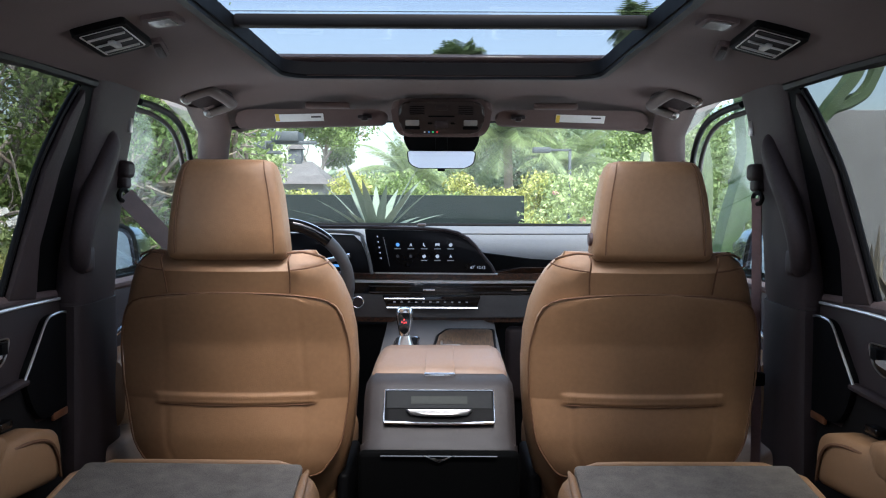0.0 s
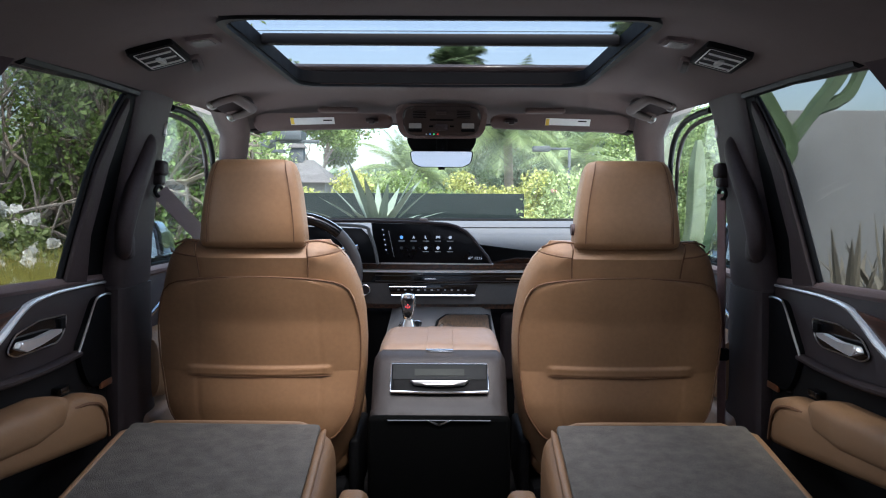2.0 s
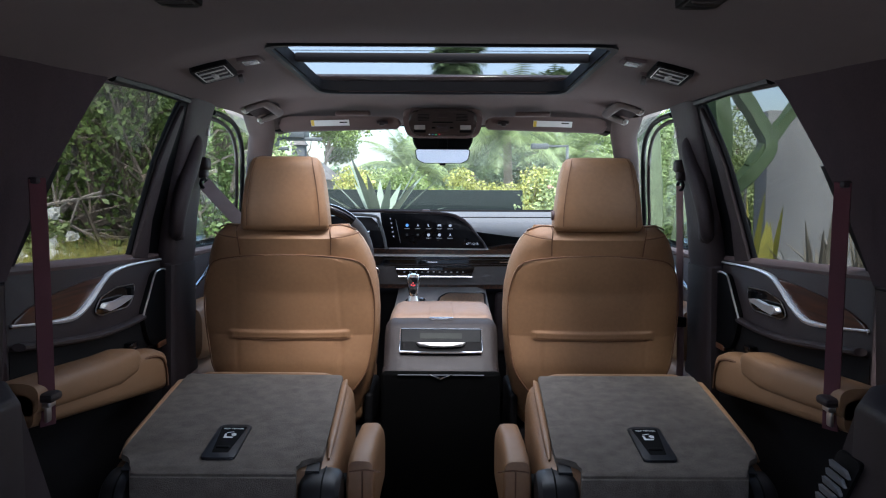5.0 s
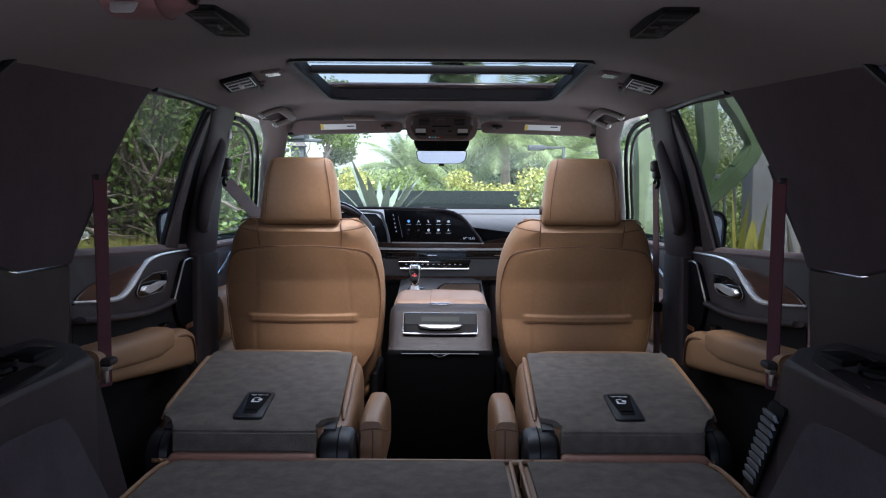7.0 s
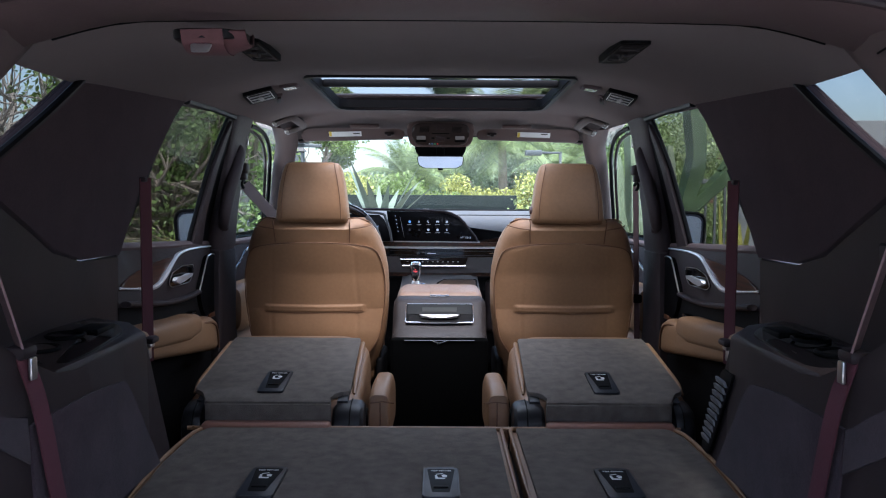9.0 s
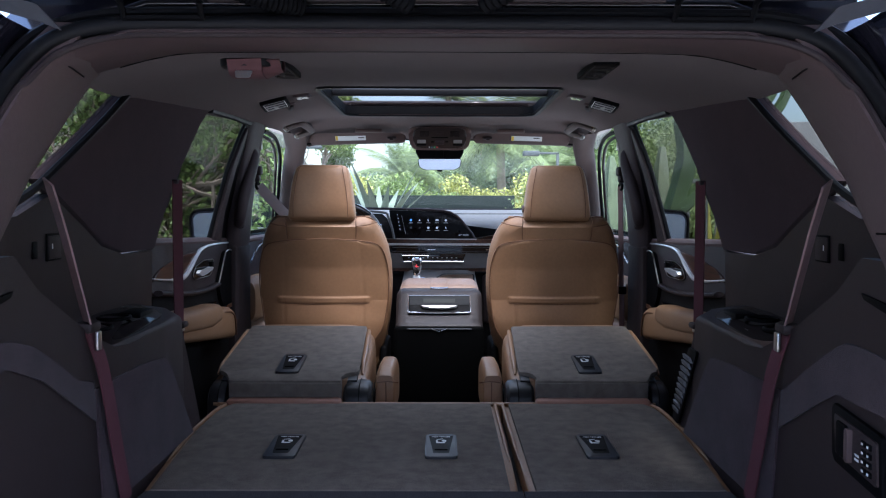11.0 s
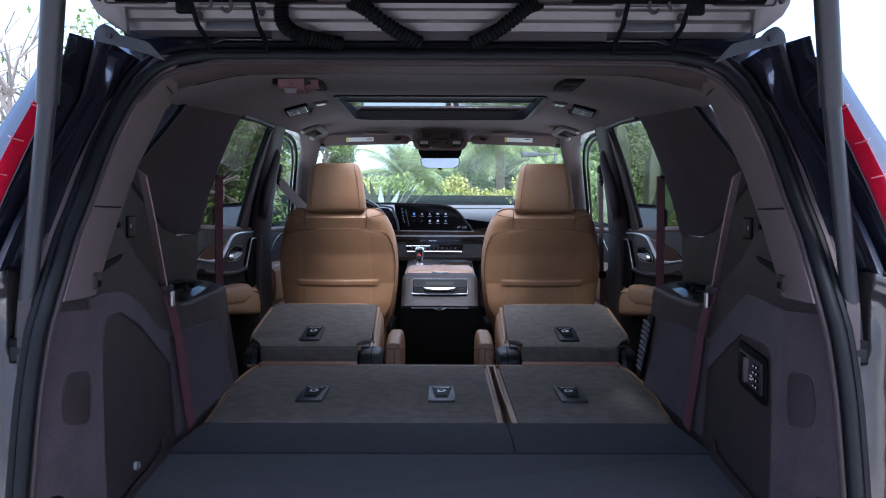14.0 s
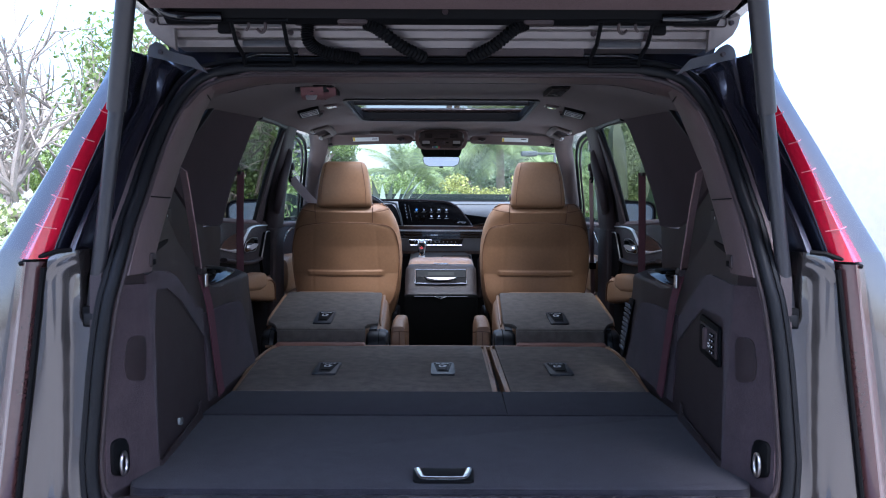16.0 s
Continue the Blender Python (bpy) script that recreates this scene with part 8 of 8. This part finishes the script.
for nm, lb, sd, rx, h, x, y, mt, n, sz in (
    ("shrub", "yellow-green shrub behind the fence", 31, 1.5, 2.0, -2.6, 19.5, LEAF_LIME, 16000, 0.046),
    ("shrub", "light green shrub behind the fence", 32, 1.3, 1.75, -4.4, 21.0, LEAF_LIGHT, 12000, 0.053),
    ("shrub", "yellow-green shrub behind the fence", 33, 1.5, 2.1, 0.7, 20.0, LEAF_LIME, 16000, 0.046),
    ("shrub", "mid green shrub behind the fence", 34, 1.4, 2.2, -0.9, 19.0, LEAF_MID, 12000, 0.046),
    ("shrub", "light green shrub beside the lamp", 35, 1.6, 2.4, 3.4, 20.0, LEAF_LIGHT, 12000, 0.053),
    ("shrub", "dark green shrub beside the lamp", 36, 1.6, 2.8, 5.2, 21.0, LEAF_MID, 12000, 0.053),
    ("shrub", "bright yellow-green shrub behind the fence", 38, 1.3, 2.25, 2.1, 20.5, LEAF_LIME, 15000, 0.046),
    ("shrub", "golden green shrub behind the fence", 39, 1.1, 2.35, -1.75, 21.5, LEAF_YELLOW, 12000, 0.046),
    ("shrub", "light green shrub near the house", 37, 1.3, 2.2, -5.6, 22.0, LEAF_LIGHT, 12000, 0.053),
):
    bush(nm, lb, sd, rx, rx * 0.8, h, n, sz, mt, 24).matrix_world = pose(x, y, 0)
for nm, lb, sd, h, cr, x, y, mt, n in (
    ("broadleaf_tree", "tall blue-green eucalyptus beyond the garden", 41, 8.4, 3.4, -7.2, 46.0, LEAF_MID, 12000),
    ("broadleaf_tree", "mid green tree beside the house", 42, 4.6, 2.2, -8.9, 32.0, LEAF_LIGHT, 8000),
    ("broadleaf_tree", "soft grey-green tree in the distance", 43, 5.0, 2.8, 1.8, 40.0, LEAF_HAZE, 8000),
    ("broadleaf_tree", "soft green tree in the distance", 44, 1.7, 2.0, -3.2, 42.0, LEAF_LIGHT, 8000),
    ("broadleaf_tree", "grey-green tree behind the palm", 45, 5.2, 3.0, 5.6, 38.0, LEAF_HAZE, 9000),
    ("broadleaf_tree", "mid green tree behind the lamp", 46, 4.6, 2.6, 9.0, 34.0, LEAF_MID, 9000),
    ("broadleaf_tree", "soft green tree beyond the palms", 48, 4.4, 2.4, -1.2, 45.0, LEAF_HAZE, 8000),
    ("broadleaf_tree", "soft grey-green tree beyond the house", 49, 2.0, 2.0, -7.0, 47.0, LEAF_HAZE, 7000),
    ("broadleaf_tree", "dark green tree at the edge of the garden", 47, 6.0, 2.4, -9.8, 28.0, LEAF_MID, 8000),
):
    tree(nm, lb, sd, h, cr, int(n * 2.2), 0.09, mt, 0.16, 2, 1.1).matrix_world = pose(x, y, 0, 0, 0, sd * 37)
# far belt of woods, its haze put into the pale leaf colour
rngf = np.random.default_rng(77)
cs = [(x + rngf.normal() * 2, 70 + rngf.normal() * 5, 0.3 + 1.2 * rngf.random()) for x in np.linspace(-70, 70, 120)]
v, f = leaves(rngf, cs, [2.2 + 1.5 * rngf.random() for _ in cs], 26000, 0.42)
tagged(mesh_part("far_woods", v, f, LEAF_HAZE), "belt of distant trees with haze in the leaf colour", "woods", kind="stuff")

# tall fan palms seen through the roof glass
fan = palm("fan_palm", "tall fan palm with a round shaggy crown", 51, 11.9, 150, 1.7, PALM_LEAF, 0.20, 0.9, 12, 0.5, skirt=True, broad=0.9)
fan.matrix_world = pose(0.50, 52.0, -2.5)
copy_thing(fan, pose(1.05, 53.5, -1.9, 0, 0, 130))
copy_thing(fan, pose(7.2, 55.0, -3.7, 0, 0, 40))
copy_thing(fan, pose(11.4, 50.0, -0.3, 0, 0, 220))

# house with a roof lantern
ho = thing("house", "low pale house with a grey-brown pitched roof and roof lantern", "house")
part("wall", rbox(-9.6, -5.2, 36.0, 40.0, 0, 2.0, 0.03), STUCCO, ho)
roof = mat("grey_brown_shingles", (0.075, 0.068, 0.066), 0.85, var=0.3, scale=2.5, grain=0.5, gscale=14)
part("roof", loft([[(-9.9, 35.6, 1.95), (-7.0, 38.0, 3.0), (-9.9, 40.4, 1.95)], [(-4.9, 35.6, 1.95), (-6.0, 38.0, 3.0), (-4.9, 40.4, 1.95)]]), roof, ho, sharp=10)
lan = part("roof_lantern", rbox(-7.05, -6.45, 37.7, 38.3, 2.8, 3.55, 0.02), mat("grey_louvres", (0.05, 0.055, 0.06), 0.7), ho)
part("lantern_cap", loft([[(-7.15, 37.6, 3.55), (-6.35, 37.6, 3.55), (-6.35, 38.4, 3.55), (-7.15, 38.4, 3.55)], [(-6.79, 37.96, 4.05), (-6.71, 37.96, 4.05), (-6.71, 38.04, 4.05), (-6.79, 38.04, 4.05)]]), roof, lan, sharp=10)
part("window", rbox(-8.8, -7.9, 35.96, 36.02, 0.9, 1.7, 0.01), GLOSS_BLACK, ho)
part("window", rbox(-6.6, -5.8, 35.96, 36.02, 0.9, 1.7, 0.01), GLOSS_BLACK, ho)

# steel pergola at the left, post lamp at the right
pg = thing("pergola", "grey steel pergola with flat panel roofs", "pergola")
STEEL = mat("grey_steel", (0.055, 0.062, 0.066), 0.6, metal=0.2, var=0.1, scale=3)
for x0, x1, z in ((-4.6, -2.6, 2.52), (-5.0, -3.3, 2.32), (-5.2, -3.0, 2.68)):
    part("beam", rbox(x0, x1, 17.0, 17.1, z, z + 0.07, 0.01), STEEL, pg)
part("roof_panel", rbox(-3.5, -2.95, 16.9, 17.6, 2.58, 2.78, 0.02), STEEL, pg)
part("roof_panel", rbox(-4.05, -3.6, 16.9, 17.6, 2.40, 2.56, 0.02), STEEL, pg)
for x in (-5.1, -4.5):
    part("post", rbox(x - 0.05, x + 0.05, 17.0, 17.1, 0, 2.7, 0.01), STEEL, pg)
sl = thing("post_lamp", "grey garden post lamp with a flat head", "street lamp")
part("post", rbox(2.70, 2.76, 18.0, 18.06, 0, 2.5, 0.01), STEEL, sl)
part("arm", rbox(2.15, 2.76, 18.0, 18.05, 2.46, 2.51, 0.01), STEEL, sl)
part("head", rbox(1.92, 2.30, 17.9, 18.15, 2.42, 2.54, 0.02), STEEL, sl)
pk = thing("power_pole", "thin distant power pole", "pole")
part("post", tube([(10.2, 62, 0), (10.2, 62, 8.2)], 0.10, 8), BARK, pk)

# ---- outside: left side ----
t1 = tree("garden_tree", "gnarled small tree with many bare branches and small dark leaves", 61, 3.0, 1.35, 15000, 0.036, LEAF_MID, 0.13, 3, 0.42, 5, lean=(0.1, 0, 1), first=0.14, bark=mat("brown_bark", (0.17, 0.135, 0.105), 0.9, var=0.3, scale=6, grain=0.8, gscale=45))
t1.matrix_world = pose(-3.25, 8.8, 0)
t2 = tree("garden_tree", "gnarled small tree with a thicket of bare twisted limbs", 62, 3.3, 2.0, 420, 0.035, LEAF_MID, 0.12, 3, 0.45, 5, lean=(-0.1, 0, 1), first=0.12, bark=mat("pale_bark", (0.27, 0.235, 0.20), 0.9, var=0.2, scale=6, grain=0.8, gscale=45))
t2.matrix_world = pose(-5.2, 8.4, 0)
t4 = tree("garden_tree", "leafy dark green garden tree", 63, 3.3, 1.9, 30000, 0.042, LEAF_MID, 0.12, 2, 0.8, 4)
t4.matrix_world = pose(-4.6, 11.4, -0.3)
rb = bush("rose_bush", "white rose bush with clustered blooms", 71, 0.50, 0.45, 1.58, 8500, 0.035, LEAF_LIGHT, 30, "rose bush", flowers=(FLOWER, 240, 0.070))
rb.matrix_world = pose(-3.98, 7.0, 0)
copy_thing(rb, pose(-4.95, 7.1, -0.05, 0, 0, 120))
rngg = np.random.default_rng(8)
gv, gf = [], []
for _ in range(2600):
    a, q = rngg.random() * 6.283, rngg.random() ** 0.5 * 0.55
    b = np.array([math.cos(a) * q, math.sin(a) * q * 0.6, 0])
    tip = b * 1.55 + np.array([rngg.normal() * 0.07, rngg.normal() * 0.07, 0.75 + 0.35 * rngg.random()])
    w = 0.006
    n0 = len(gv)
    gv += [b - [w, 0, 0], b + [w, 0, 0], tip]
    gf.append((n0, n0 + 1, n0 + 2))
gr = tagged(mesh_part("ornamental_grass", np.array(gv), np.array(gf), LEAF_YELLOW), "golden ornamental grass clump by the roses", "grass", kind="stuff")
gr.matrix_world = pose(-2.95, 6.5, 0.02)
hd = bush("hedge", "clipped bright green hedge", 72, 1.6, 0.5, 1.15, 9000, 0.03, LEAF_LIGHT, 40, "hedge")
hd.matrix_world = pose(-3.2, 8.6, 0)
spiky("agave", "dark green agave beside the roses", 6, 18, 1.1, 0.06, AGAVE, 10, 80, "agave", 0.4).matrix_world = pose(-4.9, 8.0, 0.3)

# ---- outside: right side ----
cactus("cactus", "tall branching ribbed candelabra cactus", [
    ([(1.86, 5.6, 0.0), (1.88, 5.6, 0.9), (1.97, 5.55, 1.45), (2.03, 5.5, 1.8), (1.98, 5.5, 2.35), (1.95, 5.5, 3.0)], 0.090),
    ([(1.97, 5.55, 1.35), (2.24, 5.5, 1.62), (2.37, 5.5, 1.82), (2.26, 5.5, 2.05), (2.10, 5.5, 2.32), (2.06, 5.5, 2.75)], 0.072),
    ([(2.24, 5.5, 1.66), (2.42, 5.5, 1.92), (2.58, 5.5, 2.14), (2.74, 5.5, 2.40), (2.80, 5.5, 2.85)], 0.056),
    ([(2.54, 5.5, 2.08), (2.68, 5.5, 2.13), (2.79, 5.5, 2.22), (2.90, 5.5, 2.50)], 0.046),
])
cactus("cactus", "pale green columnar cactus near the drive", [
    ([(2.05, 7.6, 0), (2.05, 7.6, 1.4), (2.00, 7.6, 2.3)], 0.12),
    ([(2.05, 7.6, 0.6), (2.32, 7.5, 1.0), (2.36, 7.5, 2.0)], 0.10),
    ([(2.05, 7.6, 0.9), (1.85, 7.5, 1.2), (1.82, 7.5, 1.9)], 0.09),
], mat("pale_cactus_skin", (0.150, 0.175, 0.098), 0.65, var=0.3, scale=6, grain=0.5, gscale=60))
rh = bush("hedge", "dense green hedge behind the cactus", 81, 1.2, 0.5, 1.5, 9000, 0.04, LEAF_MID, 40, "hedge")
rh.matrix_world = pose(2.7, 9.0, 0)
yu = spiky("yucca", "yellow-green yucca spears against the wall", 9, 5, 0.55, 0.055, YUCCA, 80, 88, "yucca", 0.03, 0.5, 0.07)
yu.matrix_world = pose(2.22, 5.2, 0.86)
for k, (x, y, n, L) in enumerate(((2.45, 4.75, 16, 0.55), (2.85, 4.95, 16, 0.6), (2.62, 4.4, 14, 0.45))):
    spiky("aloe", "brownish spiky aloe rosette", 90 + k, n, L, 0.035, ALOE, 35, 86, "aloe", 0.05, 0.5).matrix_world = pose(x, y, 0.72)
rb2 = thing("planter", "raised stucco planting bed along the wall", "planter")
part("bed", rbox(1.95, 6.0, 4.1, 5.99, 0, 0.74, 0.04), GRAVEL, rb2)

# added behind the camera: blocks low sky that would over-brighten the rear cabin
tagged(part("sky_block_wall", rbox(-10.0, 10.0, -9.3, -9.0, 0, 4.2, 0.02), mat("sky_block_stucco", (0.66, 0.64, 0.61), 0.9, var=0.1, scale=1.0, grain=0.4, gscale=70)), "plain stucco wall added out of view behind the car to block low sky", "wall", kind="structure")
